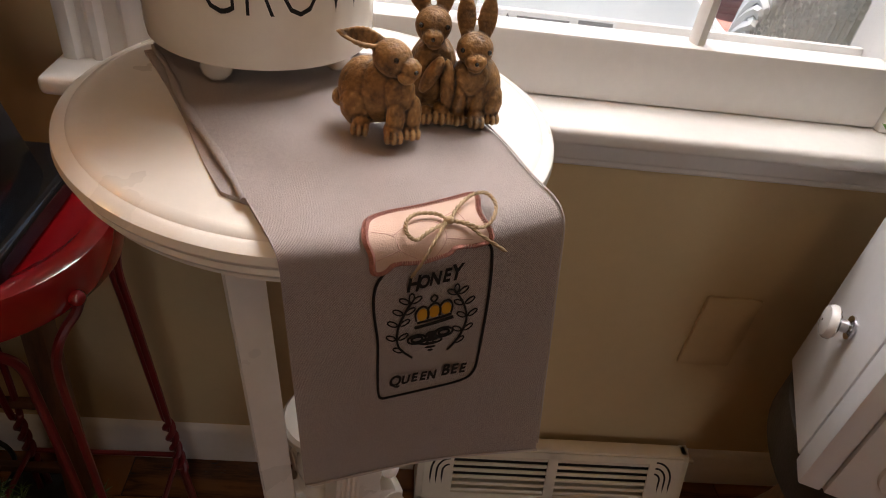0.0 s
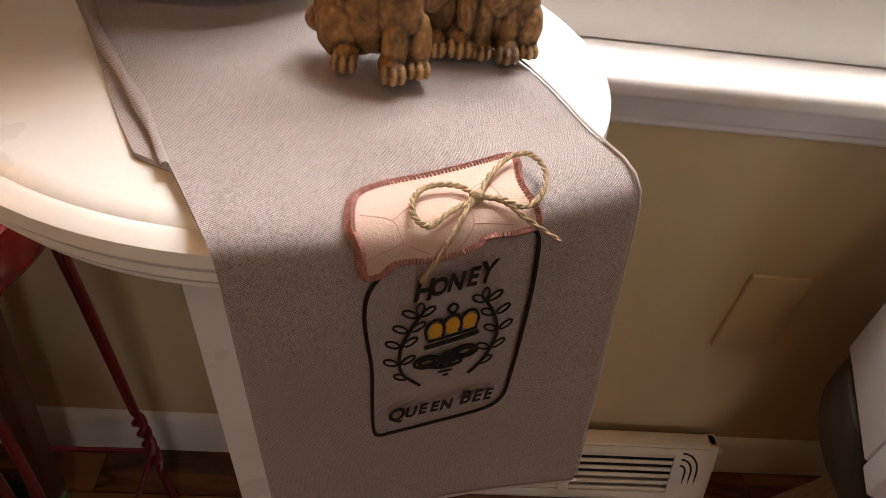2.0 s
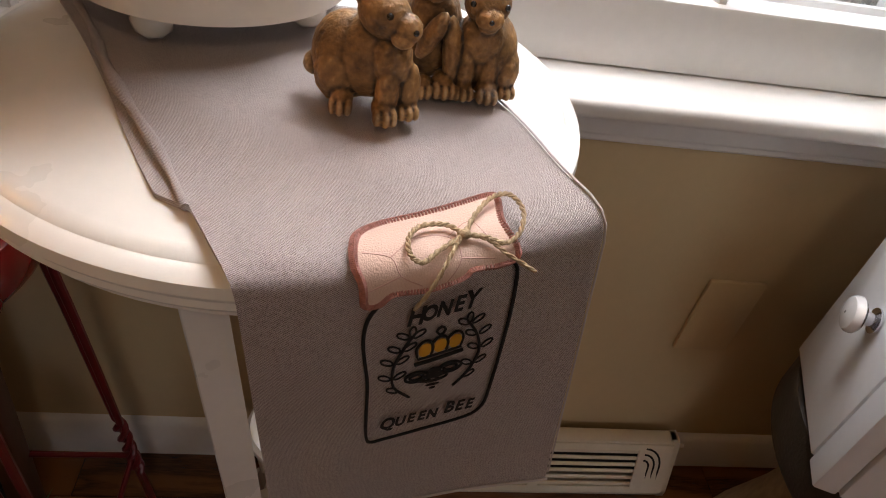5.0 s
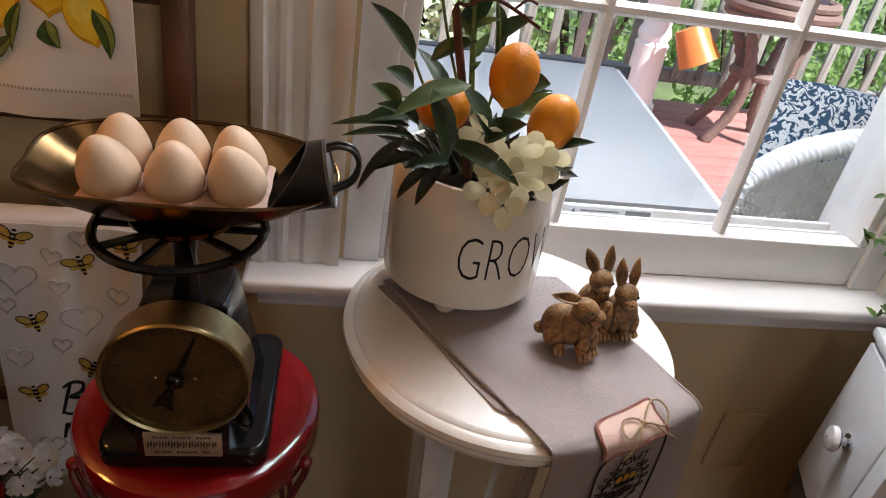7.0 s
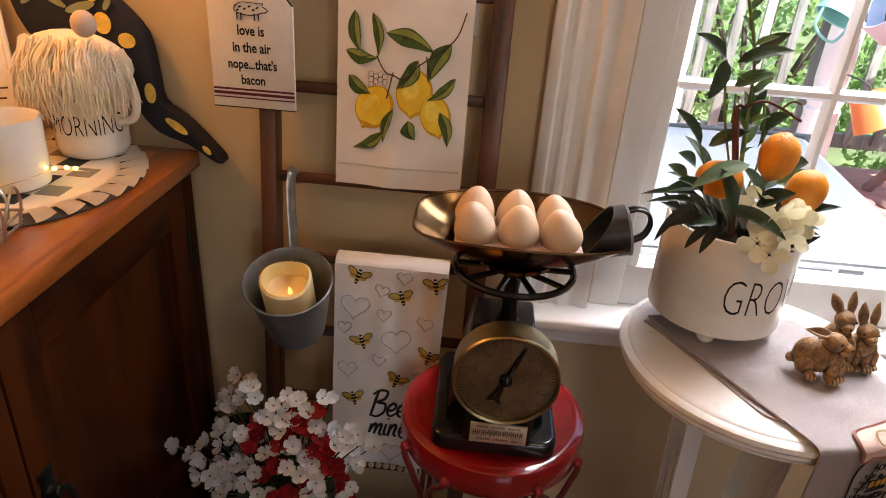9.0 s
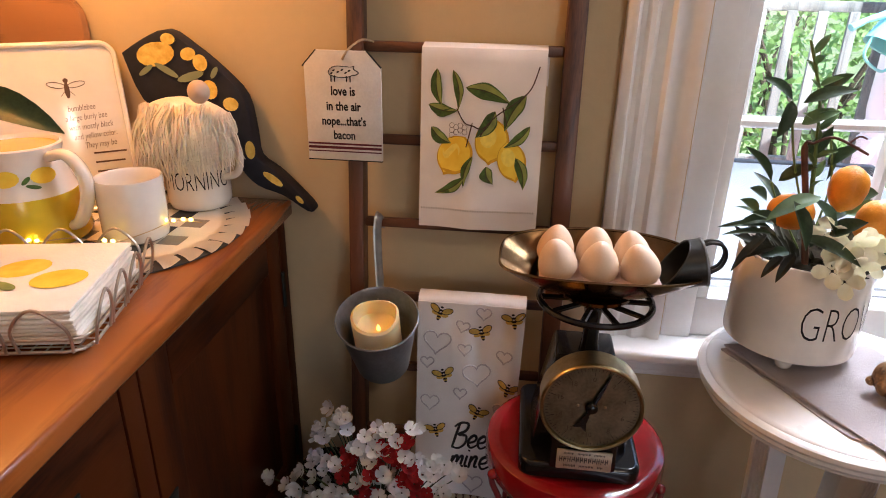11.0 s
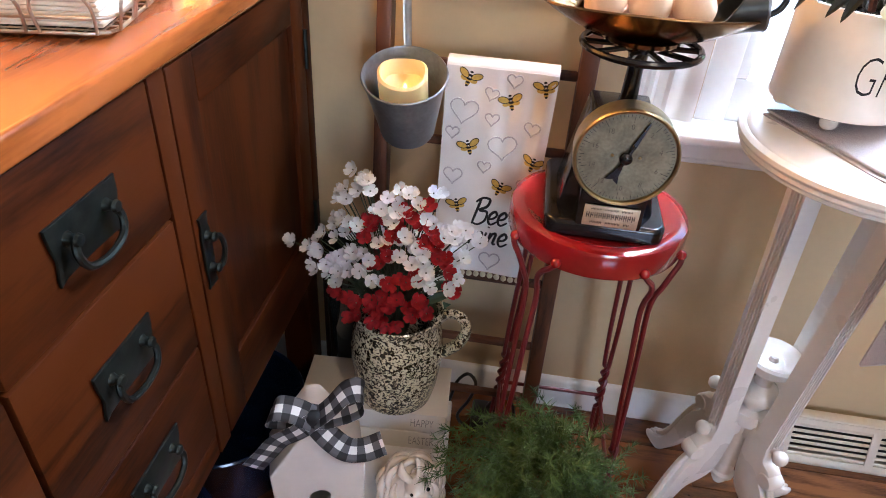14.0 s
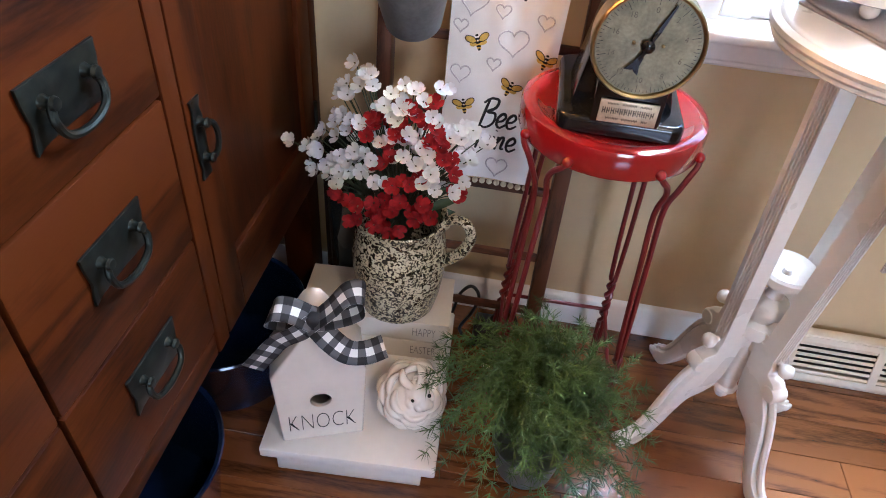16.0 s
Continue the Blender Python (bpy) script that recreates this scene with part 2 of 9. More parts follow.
def part(name, bm, material, parent=None, label="", m=None, sharp=40.0):
    """Links a bmesh as one mesh object, under a thing or a part."""
    bmesh.ops.recalc_face_normals(bm, faces=bm.faces)
    mesh = bpy.data.meshes.new(name)
    bm.to_mesh(mesh)
    bm.free()
    for one in material if isinstance(material, (list, tuple)) else [material]:
        mesh.materials.append(one)
    mesh.shade_smooth()
    mesh.set_sharp_from_angle(angle=radians(sharp))
    ob = new(name, mesh)
    ob.parent = parent
    if m is not None:
        ob.matrix_basis = m
    if label:
        tagged(ob, label)
    return ob


def thing(name, label, category, m=None, group="", kind=""):
    ob = new(name)
    ob.empty_display_size = 0.05
    if m is not None:
        ob.matrix_basis = m
    return tagged(ob, label, category, group, kind)


def join(bm, other, m=I4, index=None):
    """Adds the geometry of other to bm and frees it."""
    bmesh.ops.transform(other, matrix=m, verts=other.verts)
    if index is not None:
        for f in other.faces:
            f.material_index = index
    mesh = bpy.data.meshes.new("scratch")
    other.to_mesh(mesh)
    other.free()
    bm.from_mesh(mesh)
    bpy.data.meshes.remove(mesh)
    return bm


def box(bm, lo, hi, bevel=0.0, m=I4, seg=2, index=None):
    b = bmesh.new()
    bmesh.ops.create_cube(b, size=1.0)
    size = [h - l for l, h in zip(lo, hi)]
    for v in b.verts:
        v.co = Vector([(l + h) / 2 + c * s for l, h, c, s in zip(lo, hi, v.co, size)])
    if bevel:
        bmesh.ops.bevel(b, geom=b.edges[:], offset=min(bevel, min(size) * 0.45), segments=seg, profile=0.5, affect="EDGES")
    return join(bm, b, m, index)


def lathe(bm, profile, seg=32, m=I4, index=None):
    """Turns a profile of (radius, height) round z."""
    b = bmesh.new()
    rings = []
    for r, z in profile:
        if r < 1e-5:
            rings.append([b.verts.new((0, 0, z))])
        else:
            rings.append([b.verts.new((r * math.cos(2 * math.pi * k / seg), r * math.sin(2 * math.pi * k / seg), z)) for k in range(seg)])
    for a, c in zip(rings, rings[1:]):
        for k in range(seg):
            n = (k + 1) % seg
            if len(a) == 1 and len(c) > 1:
                b.faces.new((a[0], c[k], c[n]))
            elif len(c) == 1 and len(a) > 1:
                b.faces.new((a[k], a[n], c[0]))
            elif len(a) > 1:
                b.faces.new((a[k], a[n], c[n], c[k]))
    return join(bm, b, m, index)


def tube(bm, points, radius, seg=8, closed=False, index=None, flat=1.0):
    """A rod along points; radius may be one number or one for each point; flat squeezes it sideways."""
    pts = [Vector(p) for p in points]
    n = len(pts)
    radii = radius if isinstance(radius, (list, tuple)) else [radius] * n
    b = bmesh.new()
    rings, side = [], None
    for k, p in enumerate(pts):
        ahead = (pts[(k + 1) % n] - pts[k - 1]) if closed else (pts[min(k + 1, n - 1)] - pts[max(k - 1, 0)])
        ahead = ahead.normalized() if ahead.length > 1e-9 else Vector((0, 0, 1))
        if side is None:
            side = ahead.orthogonal().normalized()
        side = (side - ahead * side.dot(ahead)).normalized()
        up = ahead.cross(side)
        rings.append([b.verts.new(p + radii[k] * (math.cos(2 * math.pi * j / seg) * side * flat + math.sin(2 * math.pi * j / seg) * up)) for j in range(seg)])
    pairs = list(zip(rings, rings[1:])) + ([(rings[-1], rings[0])] if closed else [])
    for a, c in pairs:
        for j in range(seg):
            b.faces.new((a[j], a[(j + 1) % seg], c[(j + 1) % seg], c[j]))
    if not closed:
        b.faces.new(rings[0]), b.faces.new(rings[-1])
    return join(bm, b, I4, index)


def blob(bm, place, radii, rot=(0, 0, 0), sub=2, index=None, point=0.0):
    """An ellipsoid; point narrows its upper end, as an egg's."""
    b = bmesh.new()
    bmesh.ops.create_icosphere(b, subdivisions=sub, radius=1.0)
    for v in b.verts:
        k = 1 - point * max(-0.3, v.co.z)
        v.co = Vector((v.co.x * radii[0] * k, v.co.y * radii[1] * k, v.co.z * radii[2]))
    return join(bm, b, pose(*place, *rot), index)


def prism(bm, outline, depth, m=I4, bevel=0.0, index=None):
    """An outline in x and z, pushed out along y from 0 to depth."""
    b = bmesh.new()
    f = b.faces.new([b.verts.new((x, 0, z)) for x, z in outline])
    got = bmesh.ops.extrude_face_region(b, geom=[f])
    bmesh.ops.translate(b, vec=(0, depth, 0), verts=[g for g in got["geom"] if isinstance(g, bmesh.types.BMVert)])
    if bevel:
        bmesh.ops.recalc_face_normals(b, faces=b.faces)
        edges = [e for e in b.edges if abs(e.verts[0].co.y - e.verts[1].co.y) < 1e-7]
        bmesh.ops.bevel(b, geom=edges, offset=bevel, segments=2, profile=0.5, affect="EDGES")
    bmesh.ops.triangulate(b, faces=[f for f in b.faces if len(f.verts) > 4])
    return join(bm, b, m, index)


def smooth_line(points, steps=6, closed=False):
    """A Catmull-Rom curve through points."""
    pts = [Vector(p) for p in points]
    n, out = len(pts), []
    for k in range(n if closed else n - 1):
        a, b, c, d = (pts[(k + o) % n] if closed else pts[min(max(k + o, 0), n - 1)] for o in (-1, 0, 1, 2))
        for s in range(steps):
            t = s / steps
            out.append(0.5 * (2 * b + (c - a) * t + (2 * a - 5 * b + 4 * c - d) * t * t + (3 * b - a - 3 * c + d) * t ** 3))
    if not closed:
        out.append(pts[-1])
    return out


def grid(bm, f, nu, nv, index=None, thick=0.0, wrap=False):
    """A sheet from f(u, v), u and v from 0 to 1; thick gives it a back."""
    b = bmesh.new()
    rows = [[b.verts.new(f(i / nu, j / nv)) for j in range(nv + 1)] for i in range(nu + 1)]
    for i in range(nu):
        for j in range(nv):
            b.faces.new((rows[i][j], rows[i + 1][j], rows[i + 1][j + 1], rows[i][j + 1]))
    if thick:
        bmesh.ops.recalc_face_normals(b, faces=b.faces)
        bmesh.ops.solidify(b, geom=b.faces[:], thickness=thick)
    return join(bm, b, I4, index)


def words(text, size, bold=0.0, narrow=1.0, extrude=0.0):
    """The letters of text as a flat bmesh in x and y, centred."""
    curve = bpy.data.curves.new("letters", "FONT")
    curve.body, curve.size, curve.offset, curve.align_x, curve.align_y = text, size, bold, "CENTER", "CENTER"
    curve.resolution_u, curve.extrude = 3, extrude
    ob = bpy.data.objects.new("letters", curve)
    scene.collection.objects.link(ob)
    mesh = bpy.data.meshes.new_from_object(ob.evaluated_get(bpy.context.evaluated_depsgraph_get()))
    bpy.data.objects.remove(ob), bpy.data.curves.remove(curve)
    b = bmesh.new()
    b.from_mesh(mesh)
    bpy.data.meshes.remove(mesh)
    for v in b.verts:
        v.co.x *= narrow
    return b


def bend(b, f):
    """Moves every vertex of a flat bmesh by f(x, y)."""
    for v in b.verts:
        v.co = Vector(f(v.co.x, v.co.y))
    return b


# ---- room ----
WY = 0.672          # face of the window wall
X0, X1, Y0, TOP = -1.32, 3.6, -4.5, 2.44
WIN_L, WIN_R, WIN_B, WIN_T = -0.225, 0.560, 0.664, 2.05

wall = bmesh.new()
box(wall, (X0 - 0.1, WY, 0), (WIN_L, WY + 0.12, TOP))
box(wall, (WIN_R, WY, 0), (X1 + 0.1, WY + 0.12, TOP))
box(wall, (WIN_L, WY, 0), (WIN_R, WY + 0.12, WIN_B))
box(wall, (WIN_L, WY, WIN_T), (WIN_R, WY + 0.12, TOP))
tagged(part("wall_north", wall, WALL), "tan painted wall round the white window", "wall", kind="structure")
south = bmesh.new()
for lo, hi in (((X0 - 0.1, 0), (0.45, TOP)), ((1.95, 0), (X1 + 0.1, TOP)), ((0.45, 0), (1.95, 0.75)), ((0.45, 2.15), (1.95, TOP))):
    box(south, (lo[0], Y0 - 0.1, lo[1]), (hi[0], Y0, hi[1]))
tagged(part("wall_south", south, WALL), "plain tan wall with a window opening", "wall", kind="structure")
for name, lo, hi in (("wall_west", (X0 - 0.1, Y0, 0), (X0, WY, TOP)), ("wall_east", (X1, Y0, 0), (X1 + 0.1, WY, TOP))):
    tagged(part(name, box(bmesh.new(), lo, hi), WALL), "plain tan painted wall of the room", "wall", kind="structure")
tagged(part("ceiling", box(bmesh.new(), (X0 - 0.1, Y0 - 0.1, TOP), (X1 + 0.1, WY + 0.12, TOP + 0.1)), CEIL), "plain white painted ceiling", "ceiling", kind="structure")


def run(outline, x0, x1):
    """A moulding of an outline in (out from the wall, height), from x0 to x1 along the window wall."""
    b = bmesh.new()
    prism(b, [(o, z) for o, z in outline], x1 - x0)
    bmesh.ops.transform(b, matrix=Matrix(((0, 1, 0, x0), (-1, 0, 0, WY), (0, 0, 1, 0), (0, 0, 0, 1))), verts=b.verts)
    return b


BASE = [(0, 0), (0.014, 0), (0.014, 0.056), (0.011, 0.062), (0.011, 0.067), (0.006, 0.074), (0, 0.077)]
tagged(part("baseboard", run(BASE, X0, 0.06), TRIM), "white painted baseboard along the tan wall", "baseboard", kind="structure")
tagged(part("baseboard", run(BASE, 0.500, X1), TRIM), "white painted baseboard along the tan wall", "baseboard", kind="structure")

window = thing("window_1", "white painted double-hung window with muntins over the deck", "window", kind="structure")
# fluted casing
FLUTES = [(0, 0), (0.018, 0), (0.022, 0.006), (0.022, 0.014), (0.014, 0.019), (0.014, 0.026), (0.019, 0.031), (0.019, 0.038), (0.013, 0.044), (0.013, 0.058), (0.019, 0.064), (0.019, 0.072), (0.014, 0.078), (0.014, 0.088), (0.020, 0.096), (0.020, 0.108), (0, 0.108)]


def casing(x0, mirror):
    b = bmesh.new()
    prism(b, [(x if not mirror else 0.108 - x, -o) for o, x in FLUTES], TOP - 0.3 - 0.676)
    bmesh.ops.transform(b, matrix=Matrix(((1, 0, 0, x0), (0, 0, 1, WY), (0, 1, 0, 0.676), (0, 0, 0, 1))), verts=b.verts)
    return b


part("casing", casing(-0.345, False), TRIM, window)
part("casing", casing(WIN_R + 0.006, True), TRIM, window)
jamb = bmesh.new()
box(jamb, (WIN_L - 0.006, WY - 0.004, 0.676), (-0.186, WY + 0.115, 2.05), 0.002)
box(jamb, (WIN_R - 0.04, WY - 0.004, 0.676), (WIN_R + 0.004, WY + 0.115, 2.05), 0.002)
part("jamb", jamb, TRIM, window)
sill = bmesh.new()
box(sill, (-0.352, 0.606, 0.657), (0.690, WY + 0.10, 0.676), 0.006, seg=3)
part("window_sill", sill, TRIM, window)
APRON = [(0, 0.604), (0.010, 0.604), (0.014, 0.608), (0.014, 0.613), (0.018, 0.617), (0.018, 0.640), (0.022, 0.645), (0.026, 0.652), (0.026, 0.6565), (0, 0.6565)]
part("apron", run(APRON, -0.338, 0.678), TRIM, window)
# lower sash
SY = 0.688
VERT, HORZ = (0.047, 0.292), (1.023, 1.302)
GL, GR, GB, GT = -0.166, 0.506, 0.745, 1.60
sash = bmesh.new()
box(sash, (-0.186, SY - 0.012, 0.6765), (0.520, SY + 0.026, GB), 0.004)
box(sash, (-0.186, SY - 0.012, GT), (0.520, SY + 0.026, GT + 0.05), 0.004)
box(sash, (-0.186, SY - 0.012, GB), (GL, SY + 0.026, GT), 0.003)
box(sash, (GR, SY - 0.012, GB), (0.520, SY + 0.026, GT), 0.003)
part("window_frame", sash, TRIM, window)
MUNTIN = [(-0.008, 0.012), (-0.008, 0.004), (-0.0035, -0.004), (0.0035, -0.004), (0.008, 0.004), (0.008, 0.012)]
for x in VERT:
    b = bmesh.new()
    prism(b, MUNTIN, GT - GB)
    bmesh.ops.transform(b, matrix=Matrix(((1, 0, 0, x), (0, 0, 1, SY), (0, 1, 0, GB), (0, 0, 0, 1))), verts=b.verts)
    part("muntin", b, TRIM, window)
for z in HORZ:
    b = bmesh.new()
    prism(b, MUNTIN, GR - GL)
    bmesh.ops.transform(b, matrix=Matrix(((0, 1, 0, GL), (0, 0, 1, SY + 0.001), (1, 0, 0, z), (0, 0, 0, 1))), verts=b.verts)
    part("muntin", b, TRIM, window)
xs, zs = [GL, *VERT, GR], [GB, *HORZ, GT]
PANE = glass("window_glass")
for x0, x1 in zip(xs, xs[1:]):
    for z0, z1 in zip(zs, zs[1:]):
        pane = part("pane", box(bmesh.new(), (x0 - 0.004, SY + 0.014, z0 - 0.004), (x1 + 0.004, SY + 0.017, z1 + 0.004)), PANE, window)
        pane.visible_shadow = False
upper = bmesh.new()
box(upper, (-0.186, SY + 0.028, 1.60), (0.520, SY + 0.060, 1.65), 0.003)
box(upper, (-0.186, SY + 0.028, 2.0), (0.520, SY + 0.060, 2.05), 0.003)
part("upper_sash", upper, TRIM, window)
high = part("pane", box(bmesh.new(), (-0.186, SY + 0.040, 1.65), (0.520, SY + 0.043, 2.0)), PANE, window)
high.visible_shadow = False
# outer track with the notice strip
track = bmesh.new()
box(track, (-0.186, 0.722, 0.676), (0.520, 0.780, 0.716), 0.003)
box(track, (-0.186, 0.735, 0.716), (0.520, 0.742, 0.735), 0.002)
box(track, (-0.186, 0.758, 0.716), (0.520, 0.766, 0.738), 0.002)
part("outer_track", track, TRIM, window)
NOTE = mat("grey_notice_print", (0.20, 0.21, 0.22), 0.7)
part("notice", box(bmesh.new(), (0.088, 0.7568, 0.7195), (0.222, 0.7577, 0.7365)), mat("white_notice_film", (0.72, 0.74, 0.74), 0.5), window)
for x0, x1, z0, z1 in ((0.108, 0.168, 0.7295, 0.7320), (0.112, 0.164, 0.7240, 0.7262), (0.178, 0.218, 0.7220, 0.7345)):
    part("notice_bar", box(bmesh.new(), (x0, 0.7561, z0), (x1, 0.7567, z1)), NOTE, window)
tri = bmesh.new()
tri.faces.new([tri.verts.new(p) for p in ((0.092, 0.7562, 0.7225), (0.103, 0.7562, 0.7225), (0.0975, 0.7562, 0.7340))])
part("notice_triangle", tri, NOTE, window)

floor = tagged(new("floor", bpy.data.meshes.new("floor")), "glossy red-brown oak strip floor", "floor", kind="structure")
sub = bmesh.new()
box(sub, (X0, Y0, -0.06), (X1, WY, -0.0025))
part("subfloor", sub, mat("dark_joint", (0.02, 0.008, 0.004), 0.9), floor)

# floor register under the window
register = thing("floor_register", "cream enamelled metal baseboard vent with slotted grille", "vent")
VENT = mat("cream_vent_enamel", (0.72, 0.66, 0.55), 0.38, vary=0.07, scale=14, fine=120)
VX0, VX1 = 0.062, 0.498


def vent_point(x, s):
    """A place on the sloping face: s from 0 at the foot to 1 at the top."""
    return Vector((x, 0.604 + 0.030 * s, 0.012 + 0.088 * s))


frame_b = bmesh.new()
prism(frame_b, [(0.604, 0.0), (0.604, 0.012), (0.634, 0.100), (0.640, 0.104), (0.658, 0.104), (0.658, 0.0)], 0.012, Matrix(((0, 1, 0, VX0), (1, 0, 0, 0), (0, 0, 1, 0), (0, 0, 0, 1))))
prism(frame_b, [(0.604, 0.0), (0.604, 0.012), (0.634, 0.100), (0.640, 0.104), (0.658, 0.104), (0.658, 0.0)], 0.012, Matrix(((0, 1, 0, VX1 - 0.012), (1, 0, 0, 0), (0, 0, 1, 0), (0, 0, 0, 1))))
box(frame_b, (VX0, 0.634, 0.094), (VX1, 0.658, 0.104), 0.003)
box(frame_b, (VX0, 0.604, 0.0), (VX1, 0.658, 0.014), 0.003)
part("body", frame_b, VENT, register)
# Black sheet close behind the slats, drawn for the shade inside the duct.
part("dark_duct", box(bmesh.new(), (VX0 + 0.01, 0.640, 0.012), (VX1 - 0.01, 0.655, 0.094)), mat("duct_shade_black", (0.01, 0.01, 0.01), 0.8), register)
panels = ((VX0 + 0.056, VX0 + 0.206), (VX0 + 0.222, VX1 - 0.064))
for x0, x1 in ((VX0 + 0.010, VX0 + 0.056), (VX0 + 0.206, VX0 + 0.222), (VX1 - 0.064, VX1 - 0.010)):
    face = bmesh.new()
    grid(face, lambda u, v, a=x0, c=x1: vent_point(a + (c - a) * u, v), 2, 2, thick=0.003)
    part("face_plate", face, VENT, register)
for x0, x1 in panels:
    for k in range(6):
        s = 0.10 + 0.80 * (k + 0.5) / 6
        b = bmesh.new()
        p, q = vent_point(x0, s), vent_point(x1, s)
        box(b, (0, -0.0015, -0.0034), (q.x - p.x, 0.0025, 0.0034), 0.0013, pose(p.x, p.y, p.z, -14, 0, 0), 1)
        part("slat", b, VENT, register)
for s0, s1 in ((0.0, 0.12), (0.88, 1.0)):
    strip = bmesh.new()
    grid(strip, lambda u, v: vent_point(VX0 + 0.056 + (VX1 - VX0 - 0.120) * u, s0 + (s1 - s0) * v), 2, 2, thick=0.003)
    part("face_strip", strip, VENT, register)
# Black rods on the end plates, painting the shade of the curved slots.
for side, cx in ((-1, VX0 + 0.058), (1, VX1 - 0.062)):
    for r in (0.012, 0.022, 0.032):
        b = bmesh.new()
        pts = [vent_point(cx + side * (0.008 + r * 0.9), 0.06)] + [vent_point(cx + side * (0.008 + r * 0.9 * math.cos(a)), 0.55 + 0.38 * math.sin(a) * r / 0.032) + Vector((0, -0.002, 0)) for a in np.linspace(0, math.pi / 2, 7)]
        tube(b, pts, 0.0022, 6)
        part("curved_slot", b, mat("duct_shade_black", (0.01, 0.01, 0.01), 0.8), register)
part("lever", tube(bmesh.new(), [(VX1 - 0.002, 0.64, 0.09), (VX1 + 0.010, 0.638, 0.09)], 0.004, 8), VENT, register)

plate = bmesh.new()
box(plate, (0.421, WY - 0.007, 0.288), (0.499, WY, 0.417), 0.005)
tagged(part("wall_plate", plate, WALL), "blank outlet cover plate painted like the tan wall", "wall plate", kind="structure")

# ---- sideboard ----
CX, CT = -0.845, 0.878       # front face and top of the sideboard
sideboard = thing("sideboard", "reddish cherry-stained wooden sideboard with dark iron pulls", "sideboard")
body = bmesh.new()
box(body, (X0 + 0.02, -1.10, 0.315), (CX - 0.004, 0.640, 0.852), 0.002)
part("body", body, CHERRY_Z_SHADED, sideboard)
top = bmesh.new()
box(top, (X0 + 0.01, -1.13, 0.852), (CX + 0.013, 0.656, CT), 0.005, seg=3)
part("top", top, CHERRY_TOP_LIT, sideboard)
for x in (X0 + 0.05, CX - 0.035):
    for y in (-1.06, 0.605):
        leg = bmesh.new()
        box(leg, (x - 0.028, y - 0.028, 0), (x + 0.028, y + 0.028, 0.316), 0.003)
        part("leg", leg, CHERRY_Z_SHADED, sideboard)
for y0, y1 in ((0.180, 0.210), (0.612, 0.639)):
    part("stile", box(bmesh.new(), (CX - 0.006, y0, 0.318), (CX + 0.004, y1, 0.850), 0.002), CHERRY_Z_SHADED, sideboard)


def bail_pull(y, z, width, height, parent, upright=False):
    """A cast back plate with flared ends, two posts and a drop handle."""
    w, h = width / 2, height / 2
    if upright:
        outline = [(-w, -h), (w, -h), (w * 0.7, -h * 0.72), (w, -h * 0.5), (w, h * 0.5), (w * 0.7, h * 0.72), (w, h), (-w, h), (-w * 0.7, h * 0.72), (-w, h * 0.5), (-w, -h * 0.5), (-w * 0.7, -h * 0.72)]
    else:
        outline = [(-w, h), (w, h), (w * 0.97, h * 0.4), (w * 0.90, -h * 0.2), (w * 0.97, -h * 0.7), (w * 0.98, -h), (w * 0.78, -h * 0.86), (0, -h * 0.80), (-w * 0.78, -h * 0.86), (-w * 0.98, -h), (-w * 0.97, -h * 0.7), (-w * 0.90, -h * 0.2), (-w * 0.97, h * 0.4)]
    b = bmesh.new()
    m = Matrix(((0, 1, 0, CX + 0.004), (1, 0, 0, y), (0, 0, 1, z), (0, 0, 0, 1)))
    prism(b, outline, 0.0035, m, 0.001)
    pull = part("handle", b, IRON, parent, "dark bronze drop handle")
    if upright:
        ends = [(0, h * 0.45), (0, -h * 0.45)]
        line = [(0, h * 0.45), (w * 0.9, h * 0.35), (w * 1.3, 0), (w * 0.9, -h * 0.4), (0, -h * 0.5)]
    else:
        ends = [(-w * 0.56, h * 0.30), (w * 0.56, h * 0.30)]
        line = [(-w * 0.56, h * 0.30), (-w * 0.66, -h * 0.15), (-w * 0.50, -h * 0.70), (0, -h * 0.90), (w * 0.50, -h * 0.70), (w * 0.66, -h * 0.15), (w * 0.56, h * 0.30)]
    for a, c in ends:
        b = bmesh.new()
        lathe(b, [(0.0065, 0), (0.0045, 0.004), (0.0045, 0.007), (0.0062, 0.009), (0.005, 0.012), (0, 0.013)], 12, Matrix.Translation((CX + 0.0075, y + a, z + c)) @ pose(0, 0, 0, 0, 90, 0))
        part("post", b, IRON, pull)
    b = bmesh.new()
    n = len(line)
    tube(b, smooth_line([(CX + 0.014 + 0.006 * math.sin(math.pi * k / (n - 1)), y + a, z + c) for k, (a, c) in enumerate(line)], 5), [0.0036] * ((n - 1) * 5 + 1), 8)
    part("bail", b, IRON, pull)


for z0, z1, zh in ((0.701, 0.848, 0.766), (0.522, 0.697, 0.610), (0.362, 0.518, 0.446)):
    for y0, y1 in ((-0.072, 0.177), (-0.95, -0.077)):
        b = bmesh.new()
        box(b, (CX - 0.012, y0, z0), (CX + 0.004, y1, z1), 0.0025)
        drawer = part("drawer", b, CHERRY_Y_SHADED, sideboard)
        if y1 > 0:
            bail_pull(0.052, zh, 0.095, 0.054, drawer)
rail = bmesh.new()
box(rail, (CX - 0.012, -1.09, 0.318), (CX + 0.002, 0.178, 0.358), 0.002)
part("bottom_rail", rail, CHERRY_Y_SHADED, sideboard)
door = part("door", box(bmesh.new(), (CX - 0.012, 0.266, 0.423), (CX - 0.006, 0.562, 0.792), 0.002), CHERRY_Z_SHADED, sideboard)
